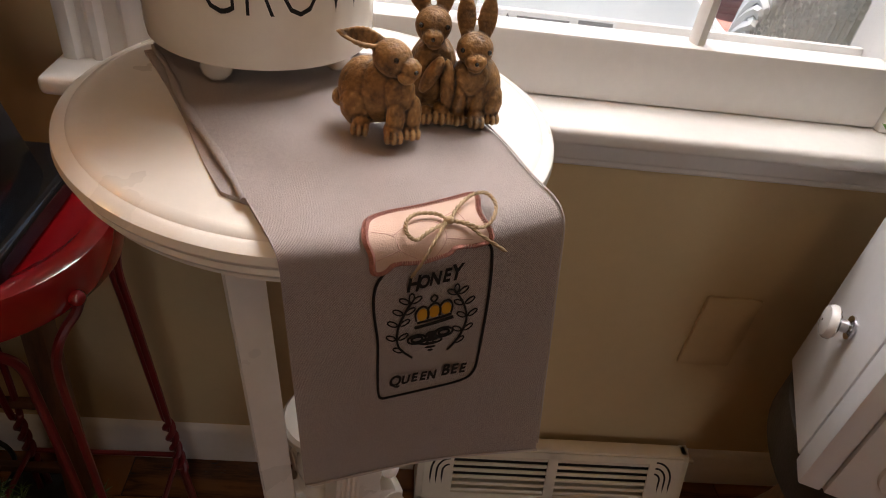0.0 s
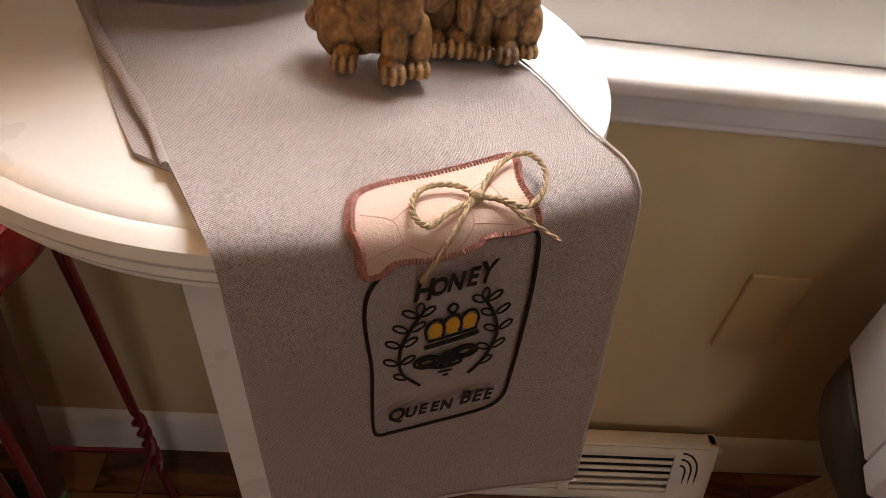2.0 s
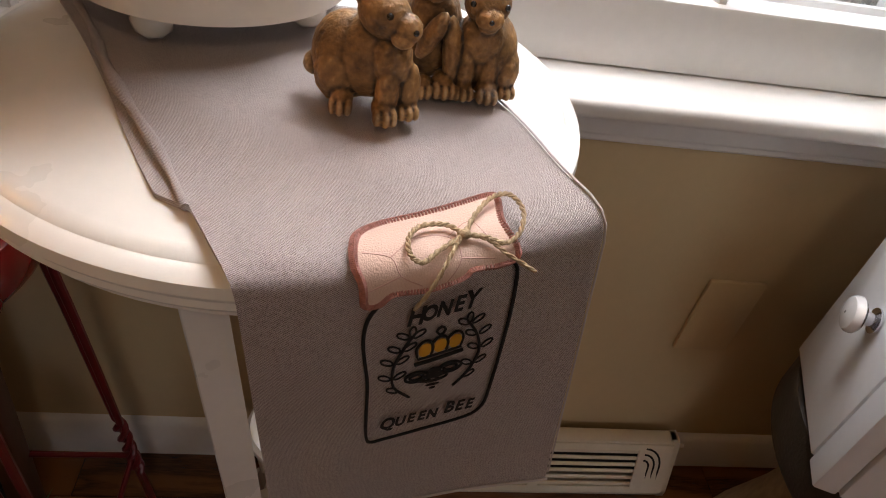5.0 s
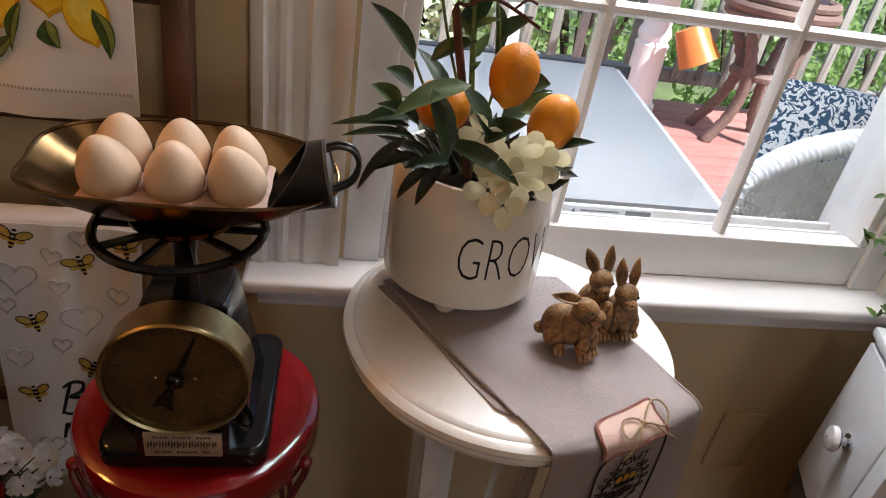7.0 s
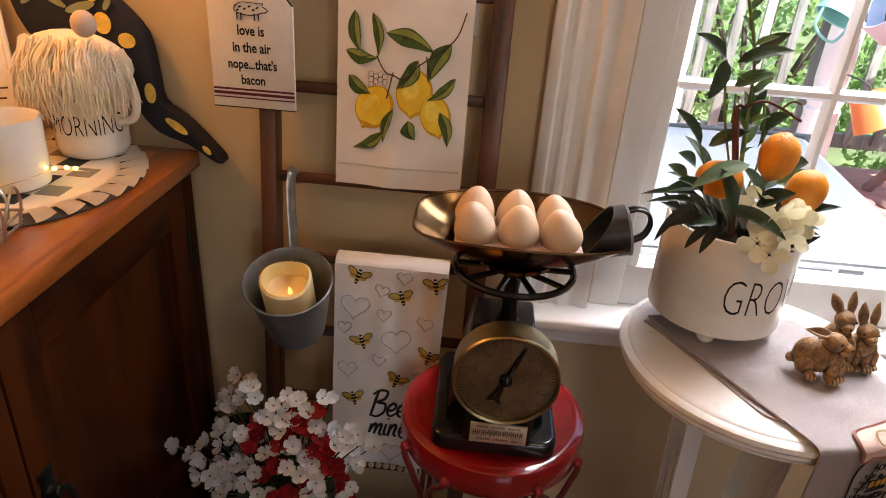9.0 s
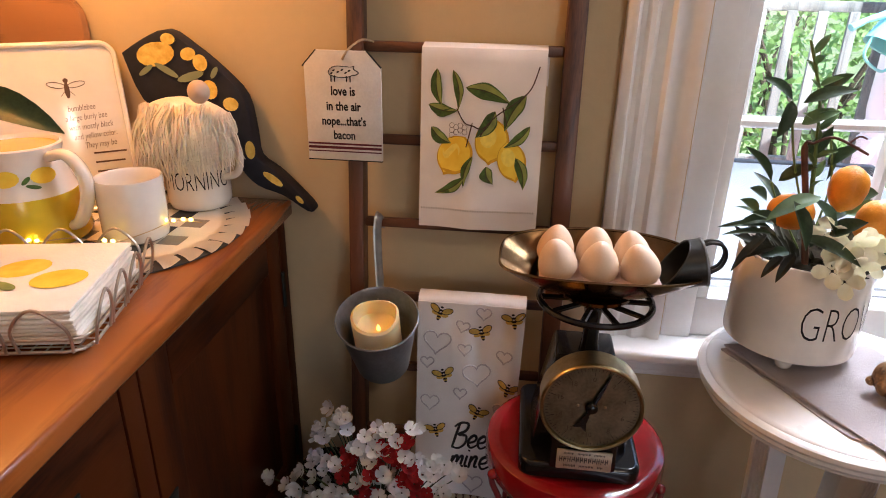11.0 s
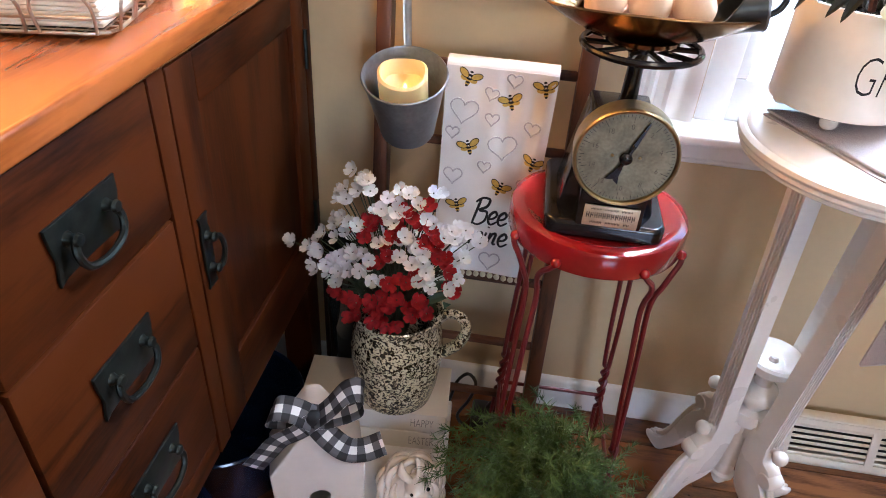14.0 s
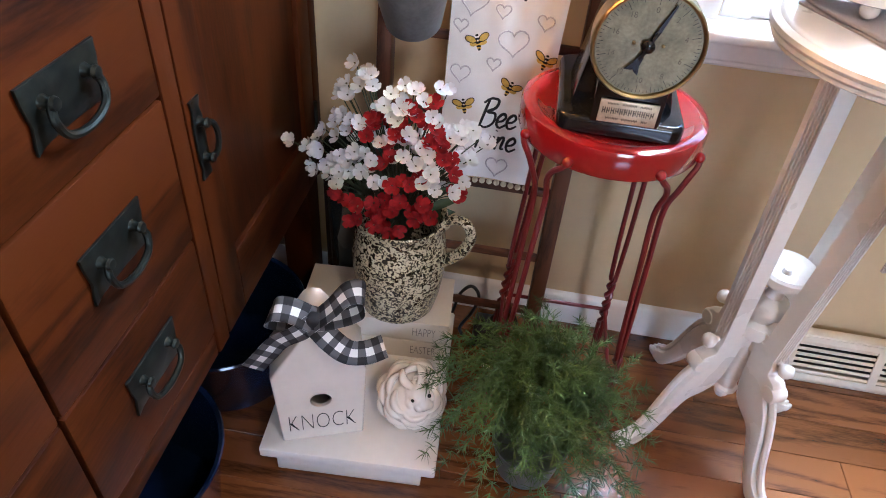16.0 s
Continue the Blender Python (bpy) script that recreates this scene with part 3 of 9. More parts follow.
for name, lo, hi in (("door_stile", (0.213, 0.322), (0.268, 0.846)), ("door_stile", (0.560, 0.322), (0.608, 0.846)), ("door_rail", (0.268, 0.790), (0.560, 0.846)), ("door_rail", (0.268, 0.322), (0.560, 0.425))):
    part(name, box(bmesh.new(), (CX - 0.012, lo[0], lo[1]), (CX + 0.004, hi[0], hi[1]), 0.002), CHERRY_Z_SHADED if name == "door_stile" else CHERRY_Y_SHADED, door)
bail_pull(0.230, 0.622, 0.022, 0.098, door, True)
for z in (0.44, 0.74):
    part("hinge", tube(bmesh.new(), [(CX + 0.005, 0.610, z - 0.03), (CX + 0.005, 0.610, z + 0.03)], 0.004, 8), IRON, door)

# ---- ladder ----
ladder = thing("blanket_ladder", "dark wooden decorative ladder leaning against the wall", "ladder")


def lean(z):
    return 0.532 + 0.095 * z


for x, w in ((-0.7165, 0.023), (-0.4115, 0.027)):
    b = bmesh.new()
    box(b, (-w / 2, -0.016, 0), (w / 2, 0.016, 1.40), 0.003)
    part("rail", b, RAIL_WOOD, ladder, m=Matrix.Translation((x, lean(0) + 0.012, 0)) @ pose(0, 0, 0, -math.degrees(math.atan(0.095)), 0, 0))
for z in (1.243, 1.117, 0.987, 0.861, 0.742, 0.620, 0.500, 0.378, 0.243, 0.120):
    b = bmesh.new()
    box(b, (-0.706, -0.006, -0.0075), (-0.424, 0.006, 0.0075), 0.004)
    part("rung", b, RUNG_WOOD, ladder, m=pose(0, lean(z) + 0.012, z))

# ---- stool ----
SX, SYY, SZ = -0.374, 0.473, 0.612
stool = thing("stool", "round red enamelled metal stool with twisted wire legs", "stool", pose(SX, SYY, 0))
b = bmesh.new()
lathe(b, [(0, SZ - 0.004), (0.095, SZ - 0.004), (0.104, SZ - 0.001), (0.108, SZ), (0.116, SZ), (0.1225, SZ - 0.003), (0.125, SZ - 0.009), (0.125, SZ - 0.036), (0.123, SZ - 0.041), (0.119, SZ - 0.041), (0.118, SZ - 0.012), (0, SZ - 0.010)], 56)
part("seat", b, RED, stool)
for k in range(4):
    for side in (-1, 1):
        a = radians(46 + 90 * k + side * 18)
        b = bmesh.new()
        blob(b, (0.1265 * math.cos(a), 0.1265 * math.sin(a), SZ - 0.031), (0.0075, 0.0075, 0.0075), sub=2)
        part("rivet", b, RED, stool)


def leg_radius(z):
    return 0.110 + 0.066 * (0.55 - z)


for k in range(4):
    a = radians(46 + 90 * k)
    radial, across = Vector((math.cos(a), math.sin(a), 0)), Vector((-math.sin(a), math.cos(a), 0))
    b = bmesh.new()
    for side in (-1, 1):
        pts = []
        for turn, r, z in ((18, 0.1285, SZ - 0.034), (15, 0.1290, SZ - 0.042), (10.5, 0.127, SZ - 0.052), (6.5, 0.123, SZ - 0.072)):
            aa = a + side * radians(turn)
            pts.append(Vector((r * math.cos(aa), r * math.sin(aa), z)))
        for z, spread in ((SZ - 0.11, 0.0105), (0.42, 0.0090), (0.31, 0.0078), (0.245, 0.0058)):
            pts.append(radial * max(leg_radius(z), 0.110) + across * side * spread + Vector((0, 0, z)))
        for j in range(21):
            z = 0.222 - 0.120 * j / 20
            tw = j / 20 * 5 * math.pi
            pts.append(radial * (leg_radius(z) + 0.0046 * side * math.sin(tw)) + across * 0.0046 * side * math.cos(tw) + Vector((0, 0, z)))
        for z, spread in ((0.085, 0.0055), (0.0045, 0.0060)):
            pts.append(radial * leg_radius(z) + across * side * spread * -1 + Vector((0, 0, z)))
        tube(b, smooth_line(pts, 4), 0.0042, 8)
    part("leg", b, RED_WIRE, stool)
    c = radians(46 + 90 * (k + 1))
    r = leg_radius(0.14)
    b = bmesh.new()
    tube(b, [(r * math.cos(a), r * math.sin(a), 0.140), (r * math.cos(c), r * math.sin(c), 0.140)], 0.0036, 8)
    part("stretcher", b, RED_WIRE, stool)

# ---- pedestal table ----
TX, TY, TZ = -0.071, 0.4335, 0.766
table = thing("pedestal_table", "round white painted pedestal table with fluted legs and paw feet", "table", pose(TX, TY, 0))
b = bmesh.new()
RIM = Matrix.Diagonal((0.993, 0.993, 1, 1))
lathe(b, [(0, TZ), (0.147, TZ), (0.152, TZ - 0.001), (0.154, TZ - 0.003), (0.158, TZ - 0.003), (0.1625, TZ - 0.006), (0.1635, TZ - 0.011), (0.161, TZ - 0.015), (0.159, TZ - 0.016), (0.160, TZ - 0.020), (0.158, TZ - 0.023), (0.155, TZ - 0.024), (0.155, TZ - 0.028), (0.150, TZ - 0.031), (0, TZ - 0.031)], 96, RIM)
part("tabletop", b, WHITE, table)
CENTRE = Matrix.Translation((0.005, 0.022, 0))
for ang in (25, 115, 205, 295):
    m = CENTRE @ pose(0, 0, 0, 0, 0, ang)
    b = bmesh.new()
    # a flat board set edge-on to the centre, fluted on its outer face
    outer, w = 0.014, 0.0125
    prof = [(-0.016, -w), (outer, -w)]
    for k in range(4):
        y = -w + 0.0022 + k * 0.0052
        prof += [(outer, y), (outer - 0.0035, y + 0.0008), (outer - 0.0035, y + 0.0032), (outer, y + 0.0040)]
    prof += [(outer, w), (-0.016, w)]
    p = bmesh.new()
    prism(p, prof, 0.478)
    join(b, p, m @ Matrix(((1, 0.055, 0, 0.0520), (0, 0, 1, 0), (0, 1, 0, 0.258), (0, 0, 0, 1))))
    leg = part("leg", b, WHITE, table)
    # shaped block below the flutes, running into the curved foot
    foot = smooth_line([(0.024, 0.262, 0), (0.052, 0.266, 0), (0.064, 0.262, 0), (0.068, 0.246, 0), (0.070, 0.232, 0), (0.086, 0.226, 0), (0.092, 0.214, 0), (0.086, 0.200, 0), (0.080, 0.192, 0), (0.098, 0.168, 0), (0.114, 0.128, 0), (0.128, 0.080, 0), (0.144, 0.042, 0), (0.164, 0.024, 0), (0.176, 0.016, 0), (0.174, 0.001, 0), (0.150, 0.001, 0), (0.134, 0.016, 0), (0.114, 0.050, 0), (0.096, 0.090, 0), (0.080, 0.116, 0), (0.056, 0.128, 0), (0.036, 0.146, 0), (0.026, 0.190, 0)], 4, True)
    b = bmesh.new()
    prism(b, [(p.x, p.y) for p in foot], 0.025, m @ Matrix.Translation((0, -0.0125, 0)), 0.003)
    f = part("foot", b, WHITE, table)
    rib = smooth_line([(0.089, 0.196, 0), (0.106, 0.166, 0), (0.121, 0.126, 0), (0.136, 0.078, 0), (0.152, 0.044, 0), (0.168, 0.028, 0)], 5)
    b = bmesh.new()
    tube(b, [m @ Vector((p.x, 0, p.y)) for p in rib], 0.0062, 8)
    part("rib", b, WHITE, f)
    b = bmesh.new()
    lathe(b, [(0, -0.0150), (0.013, -0.0140), (0.0155, -0.0100), (0.0155, 0.0100), (0.013, 0.0140), (0, 0.0150)], 20, m @ Matrix.Translation((0.086, 0, 0.206)) @ pose(0, 0, 0, 90, 0, 0))
    part("scroll", b, WHITE, f)
    b = bmesh.new()
    for s in (-1, 0, 1):
        blob(b, (0.176, s * 0.009, 0.0105), (0.014, 0.0058, 0.010), sub=2)
    bmesh.ops.transform(b, matrix=m, verts=b.verts)
    part("paw", b, WHITE, f)
    b = bmesh.new()
    lathe(b, [(0.005, 0), (0.005, 0.005), (0.009, 0.008), (0.0125, 0.014), (0.0118, 0.021), (0.007, 0.026), (0, 0.0275)], 20, m @ Matrix.Translation((0.067, 0, 0.256)) @ pose(0, 0, 0, 0, 90, 0))
    part("knob", b, WHITE, f)
b = bmesh.new()
TURN = [(0, 0.092), (0.008, 0.094), (0.0125, 0.102), (0.009, 0.110), (0.015, 0.113), (0.021, 0.118), (0.021, 0.124), (0.0165, 0.128), (0.0165, 0.256), (0.030, 0.262), (0.033, 0.274), (0.030, 0.286), (0.018, 0.291), (0.020, 0.300), (0.0295, 0.309), (0.031, 0.321), (0.026, 0.333), (0.014, 0.341), (0.012, 0.357), (0.017, 0.366), (0.034, 0.374), (0.043, 0.385), (0.0445, 0.396), (0.041, 0.400), (0.036, 0.394), (0.018, 0.386), (0.008, 0.389), (0.006, 0.396), (0, 0.399)]
lathe(b, TURN, 40, CENTRE)
part("centre_turning", b, WHITE, table)
for ang in (25, 115, 205, 295):
    b = bmesh.new()
    box(b, (-0.036, -0.010, 0.232), (-0.012, 0.010, 0.286), 0.002, CENTRE @ pose(0, 0, 0, 0, 0, ang))
    part("bracket", b, WHITE, table)

# ---- on the pedestal table ----
TOWEL_Z = TZ + 0.0075
BLK, BRK = Vector((-0.195, 0.487)), Vector((-0.003, 0.512))
EL, ER = Vector((-0.071, 0.266)), Vector((0.077, 0.321))
HL, HR = Vector((-0.062, 0.284)), Vector((0.109, 0.323))
OUT = Vector((0.352, -0.936))
HANG = 0.228


def towel(u, d, lift=0.0):
    """A place on the tea towel: u across, d along it from the table's edge, more than 0 where it hangs."""
    edge = EL.lerp(ER, u) + OUT * (0.004 + 0.009 * math.sin(math.pi * u))
    back = BLK.lerp(BRK, u)
    foot = HL.lerp(HR, u)
    r = 0.016

    def at(s):
        if s <= 0:
            k = min(1.0, -s / (edge - back).length)
            p = edge.lerp(back, k)
            return Vector((p.x, p.y, TOWEL_Z + 0.0012 * math.sin(9 * u + 14 * k) * min(1, k * 4)))
        k = s / HANG
        p = edge.lerp(foot, k)
        return Vector((p.x, p.y, TOWEL_Z - s)) + Vector((OUT.x, OUT.y, 0)) * 0.003 * math.sin(5 * u + 2) * k

    if -r < d < r:
        k = (d + r) / (2 * r)
        a, b, c = at(-r), at(0), at(r)
        p = a * (1 - k) ** 2 + b * 2 * k * (1 - k) + c * k * k
    else:
        p = at(d)
    if lift:
        k = min(1.0, max(0.0, (d + r) / (2 * r)))
        p = p + lift * Vector((OUT.x * k, OUT.y * k, 1 - k)).normalized()
    return p


def sheet_towel(u0, u1, d0, d1, nu, nv, lift, thick):
    b = bmesh.new()
    grid(b, lambda u, v: towel(u0 + (u1 - u0) * u, d0 + (d1 - d0) * v, lift), nu, nv, thick=thick)
    return b


tea = thing("tea_towel", "grey linen tea towel with a printed honey jar on the table", "towel")
part("cloth", sheet_towel(0, 1, -0.255, HANG, 24, 64, -0.0020, 0.0020), LINEN, tea)
under = bmesh.new()
grid(under, lambda u, v: towel(-0.042 + 0.8 * u + 0.012 * math.sin(5 * v), -0.25 + (0.19 + 0.016 * math.sin(math.pi * min(1, 6 * u) / 2)) * v, -0.0050), 24, 24, thick=0.0026)
part("folded_layer", under, LINEN, tea)
fold = bmesh.new()
tube(fold, [towel(-0.008 + 0.010 * math.sin(0.4 * k), -0.250 + 0.0085 * k, -0.0022) for k in range(25)], [(0.0028 + 0.0006 * math.sin(1.1 * k)) * math.sin(math.pi * (k + 1.5) / 27) ** 0.4 for k in range(25)], 10)
part("fold", fold, LINEN, tea)
hem = bmesh.new()
tube(hem, [towel(1.0, -0.1 + 0.0106 * k, -0.0006) for k in range(31)], 0.0006, 6)
tube(hem, [towel(k / 20, HANG - 0.001, -0.0006) for k in range(21)], 0.0010, 6)
part("hem", hem, weave("pale_thread", (0.55, 0.49, 0.47), (0.4, 0.35, 0.34)), tea)
# appliqued lid
PATCH = weave("peach_cotton", (0.64, 0.46, 0.38), (0.55, 0.37, 0.30), 900, 0.5)
STITCH = mat("rose_stitching", (0.40, 0.17, 0.14), 0.7, vary=0.35, scale=500, fine=1500, bump=1.0, relief=1100)


def patch_edge(k):
    """Outline of the cloth lid in (u, d), k from 0 to 1 round it."""
    pts = [(0.28, 0.018), (0.278, 0.006), (0.272, -0.004), (0.295, -0.015), (0.33, -0.022), (0.40, -0.026), (0.51, -0.0275), (0.62, -0.029), (0.705, -0.030), (0.715, -0.026), (0.680, -0.013), (0.690, 0.003), (0.675, 0.008), (0.615, 0.0085), (0.555, 0.0075), (0.53, 0.011), (0.44, 0.014), (0.35, 0.0135), (0.315, 0.0185)]
    line = smooth_line([(a, b * 3, 0) for a, b in pts], 4, True)
    p = line[int(k * len(line)) % len(line)]
    return p.x, p.y / 3


N = 76
b = bmesh.new()
ring = [patch_edge(k / N) for k in range(N)]
rows = []
for j in range(7):
    s = j / 6
    rows.append([b.verts.new(towel(0.49 + (u - 0.49) * s, -0.006 + (d + 0.006) * s, 0.0012)) for u, d in ring])
for a, c in zip(rows, rows[1:]):
    for k in range(N):
        b.faces.new((a[k], a[(k + 1) % N], c[(k + 1) % N], c[k]))
bmesh.ops.remove_doubles(b, verts=b.verts, dist=1e-6)
part("jar_lid_patch", b, PATCH, tea, "peach cotton patch with rose stitching")
satin = bmesh.new()
for k in range(N * 3):
    (u0, d0), (u1, d1) = ring[k // 3], ring[(k // 3 + 1) % N]
    q = (k % 3) / 3
    u, d = u0 + (u1 - u0) * q, d0 + (d1 - d0) * q
    wide, deep = -(d1 - d0), (u1 - u0) * 0.165
    size = math.hypot(wide, deep) or 1.0
    wide, deep = 0.0016 * wide / size / 0.165, 0.0016 * deep / size
    tube(satin, [towel(u - wide, d - deep, 0.0006), towel(u, d, 0.0021), towel(u + wide, d + deep, 0.0006)], 0.00052, 5)
part("stitching", satin, STITCH, tea, "rose satin stitching round the patch")
lines = bmesh.new()
for pts in ([(0.30, -0.010), (0.36, -0.006), (0.37, 0.004), (0.42, 0.011)], [(0.36, -0.006), (0.44, -0.014), (0.52, -0.012), (0.53, 0.0), (0.48, 0.012)], [(0.52, -0.012), (0.60, -0.018), (0.62, -0.008), (0.66, -0.002)], [(0.29, 0.010), (0.37, 0.004)], [(0.53, 0.0), (0.62, 0.004)]):
    tube(lines, [towel(p.x, p.y, 0.0011) for p in smooth_line([(a, c, 0) for a, c in pts], 4)], 0.0003, 4)
part("patch_print", lines, mat("pale_rose_print", (0.50, 0.30, 0.26), 0.9), tea)
# twine bow
TWINE = mat("jute_twine", (0.42, 0.31, 0.19), 0.9, vary=0.35, scale=300, fine=900, bump=0.8, relief=700)
twine = bmesh.new()


def bow_line(pts, lift=0.003):
    return [towel(p.x, p.y, lift + 0.22 * max(0.0, p.z)) for p in smooth_line(pts, 6)]


def twist(line, radius):
    """Two plies of twine wound round one another."""
    for ply in (0, math.pi):
        dense = [line[i].lerp(line[i + 1], f) for i in range(len(line) - 1) for f in (0.0, 0.5)]
        pts = []
        for i, p in enumerate(dense):
            ahead = (dense[min(i + 1, len(dense) - 1)] - dense[max(i - 1, 0)]).normalized()
            side = ahead.cross(Vector((0.2, -0.6, 0.7))).normalized()
            up = side.cross(ahead)
            w = ply + i * 0.85
            pts.append(p + radius * 0.55 * (math.cos(w) * side + math.sin(w) * up))
        tube(twine, pts, radius * 0.72, 6)


twist(bow_line([(0.555, -0.010, 0), (0.615, -0.018, 0.006), (0.685, -0.024, 0.010), (0.735, -0.023, 0.010), (0.740, -0.014, 0.008), (0.700, -0.005, 0.006), (0.650, -0.002, 0.004), (0.600, -0.007, 0.003), (0.555, -0.010, 0.001)]), 0.00095)
twist(bow_line([(0.555, -0.010, 0.001), (0.525, -0.016, 0.004), (0.465, -0.017, 0.007), (0.415, -0.012, 0.007), (0.400, -0.005, 0.006), (0.425, -0.001, 0.004), (0.475, -0.005, 0.003), (0.555, -0.010, 0.001)]), 0.00095)
twist(bow_line([(0.555, -0.010, 0), (0.605, -0.006, 0.002), (0.650, 0.003, 0.002), (0.740, 0.016, 0.001)]), 0.0009)
twist(bow_line([(0.555, -0.010, 0), (0.510, -0.004, 0.002), (0.450, 0.008, 0.002), (0.395, 0.023, 0.001)]), 0.00085)
blob(twine, towel(0.555, -0.0100, 0.0035), (0.0030, 0.0022, 0.0022), sub=2)
part("twine_bow", twine, TWINE, tea, "tan jute twine tied in a bow")


def ink(points, width, closed=False, steps=4):
    """A drawn line on the cloth, flattened into it."""
    b = bmesh.new()
    line = smooth_line([(a, c, 0) for a, c in points], steps, closed)
    tube(b, [towel(p.x, p.y, 0.0002) for p in line], width, 6, closed)
    return b


def fill(b, u, d, ru, rd, tilt=0.0, lift=0.0008, n=14):
    """A filled oval in the print."""
    f = []
    for t in np.linspace(0, 2 * math.pi, n + 1)[:-1]:
        a, c = ru * 0.165 * math.cos(t), rd * math.sin(t)
        f.append(b.verts.new(towel(u + (a * math.cos(tilt) - c * math.sin(tilt)) / 0.165, d + a * math.sin(tilt) + c * math.cos(tilt), lift)))
    b.faces.new(f)


JAR = [(0.322, 0.018), (0.29, 0.028), (0.28, 0.041), (0.285, 0.057), (0.295, 0.076), (0.295, 0.107), (0.298, 0.127), (0.312, 0.133), (0.35, 0.133), (0.48, 0.131), (0.62, 0.128), (0.672, 0.120), (0.685, 0.102), (0.695, 0.071), (0.70, 0.046), (0.698, 0.028), (0.69, 0.014), (0.672, 0.009)]
part("jar_outline", ink(JAR, 0.00085), INK, tea)


def cloth_words(text, sizes, u, d, wide, slope, bold):
    """Hand-drawn capitals; sizes gives each letter's height, so that initials stand taller."""
    x, made = 0.0, bmesh.new()
    letters = []
    for k, ch in enumerate(text):
        if ch == " ":
            x += 0.5
            continue
        letters.append((ch, x, sizes[k]))
        x += 1.0 if ch not in "QOMN" else 1.15
    for ch, at, tall in letters:
        b = words(ch, tall, bold, 0.62)
        jig = 0.0007 * math.sin(at * 5.1)
        bend(b, lambda p, q: towel(u + (at / (x - 1.0) - 0.5) * wide + (p + 0.12 * q) / 0.165, d - q + slope * (at / (x - 1.0) - 0.5) + jig - (tall - min(sizes)) * 0.25, 0.0015))
        join(made, b)
    return made


part("print_letters", cloth_words("HONEY", [0.0165, 0.0135, 0.0135, 0.0140, 0.0165], 0.487, 0.0285, 0.150, -0.004, 0.0006), INK, tea)
part("print_letters", cloth_words("QUEEN BEE", [0.0150, 0.0118, 0.0118, 0.0118, 0.0118, 0.012, 0.0150, 0.0135, 0.0125], 0.490, 0.1145, 0.262, -0.003, 0.0006), INK, tea)
LEFT_TWIG = [(0.42, 0.095), (0.37, 0.083), (0.365, 0.067), (0.385, 0.055), (0.410, 0.045)]
RIGHT_TWIG = [(0.555, 0.093), (0.595, 0.083), (0.62, 0.068), (0.605, 0.054), (0.572, 0.043)]
for twig, out in ((LEFT_TWIG, -1), (RIGHT_TWIG, 1)):
    art = ink(twig, 0.0007)
    line = smooth_line([(a, c, 0) for a, c in twig], 5)
    for k in (3, 7, 11, 15, 19):
        p = line[k]
        for s in (-1, 1):
            if k == 3 and s == -out:
                continue
            c = (p.x + s * 0.022, p.y - 0.0028)
            join(art, ink([(c[0] + 0.0185 * math.cos(t) * math.cos(0.4) + 0.4 * s * 0.0185 * math.cos(t) * 0, c[1] + 0.0021 * math.sin(t) - s * 0.0016 * math.cos(t)) for t in np.linspace(0, 5.5, 8)], 0.00045, True, 2))
    p = line[-1]
    join(art, ink([(p.x + 0.009 * math.cos(t), p.y - 0.0035 + 0.0036 * math.sin(t)) for t in np.linspace(0, 5.5, 8)], 0.00045, True, 2))
    part("print_sprig", art, INK, tea)
bee = bmesh.new()
fill(bee, 0.487, 0.0745, 0.022, 0.0030)
fill(bee, 0.485, 0.0790, 0.036, 0.0022)
fill(bee, 0.485, 0.0830, 0.032, 0.0014, lift=0.0009)
fill(bee, 0.486, 0.0865, 0.022, 0.0012)
fill(bee, 0.487, 0.0895, 0.010, 0.0012)
for s in (-1, 1):
    for rr in (0.6, 1.0):
        join(bee, ink([(0.486 + s * 0.050 + 0.034 * rr * math.cos(t), 0.0768 - s * 0.0015 + 0.0040 * rr * math.sin(t)) for t in np.linspace(0, 5.6, 9)], 0.0007, True, 2))
    join(bee, ink([(0.486 + s * 0.026 + 0.018 * math.cos(t), 0.0815 + 0.0020 * math.sin(t)) for t in np.linspace(0, 5.6, 9)], 0.0006, True, 2))
join(bee, ink([(0.425, 0.0675), (0.495, 0.0655), (0.567, 0.0630)], 0.0009))
join(bee, ink([(0.432, 0.0635), (0.495, 0.0620), (0.560, 0.0600)], 0.0006))
for u, d in ((0.450, 0.0565), (0.493, 0.0550), (0.537, 0.0540)):
    join(bee, ink([(u - 0.020, d + 0.0050), (u - 0.024, d - 0.0010), (u - 0.010, d - 0.0058), (u + 0.010, d - 0.0062), (u + 0.024, d - 0.0015), (u + 0.020, d + 0.0045)], 0.0006))
join(bee, ink([(0.478, 0.0445), (0.490, 0.0415), (0.503, 0.0440), (0.492, 0.0475)], 0.0006, True, 2))
part("print_bee", bee, INK, tea, "black printed bee below a crown")
crown = bmesh.new()
for u, d in ((0.450, 0.0565), (0.493, 0.0550), (0.537, 0.0540)):
    fill(crown, u, d, 0.019, 0.0052, lift=0.0006)
part("print_crown", crown, mat("gold_print", (0.62, 0.32, 0.03), 0.8, vary=0.1), tea)

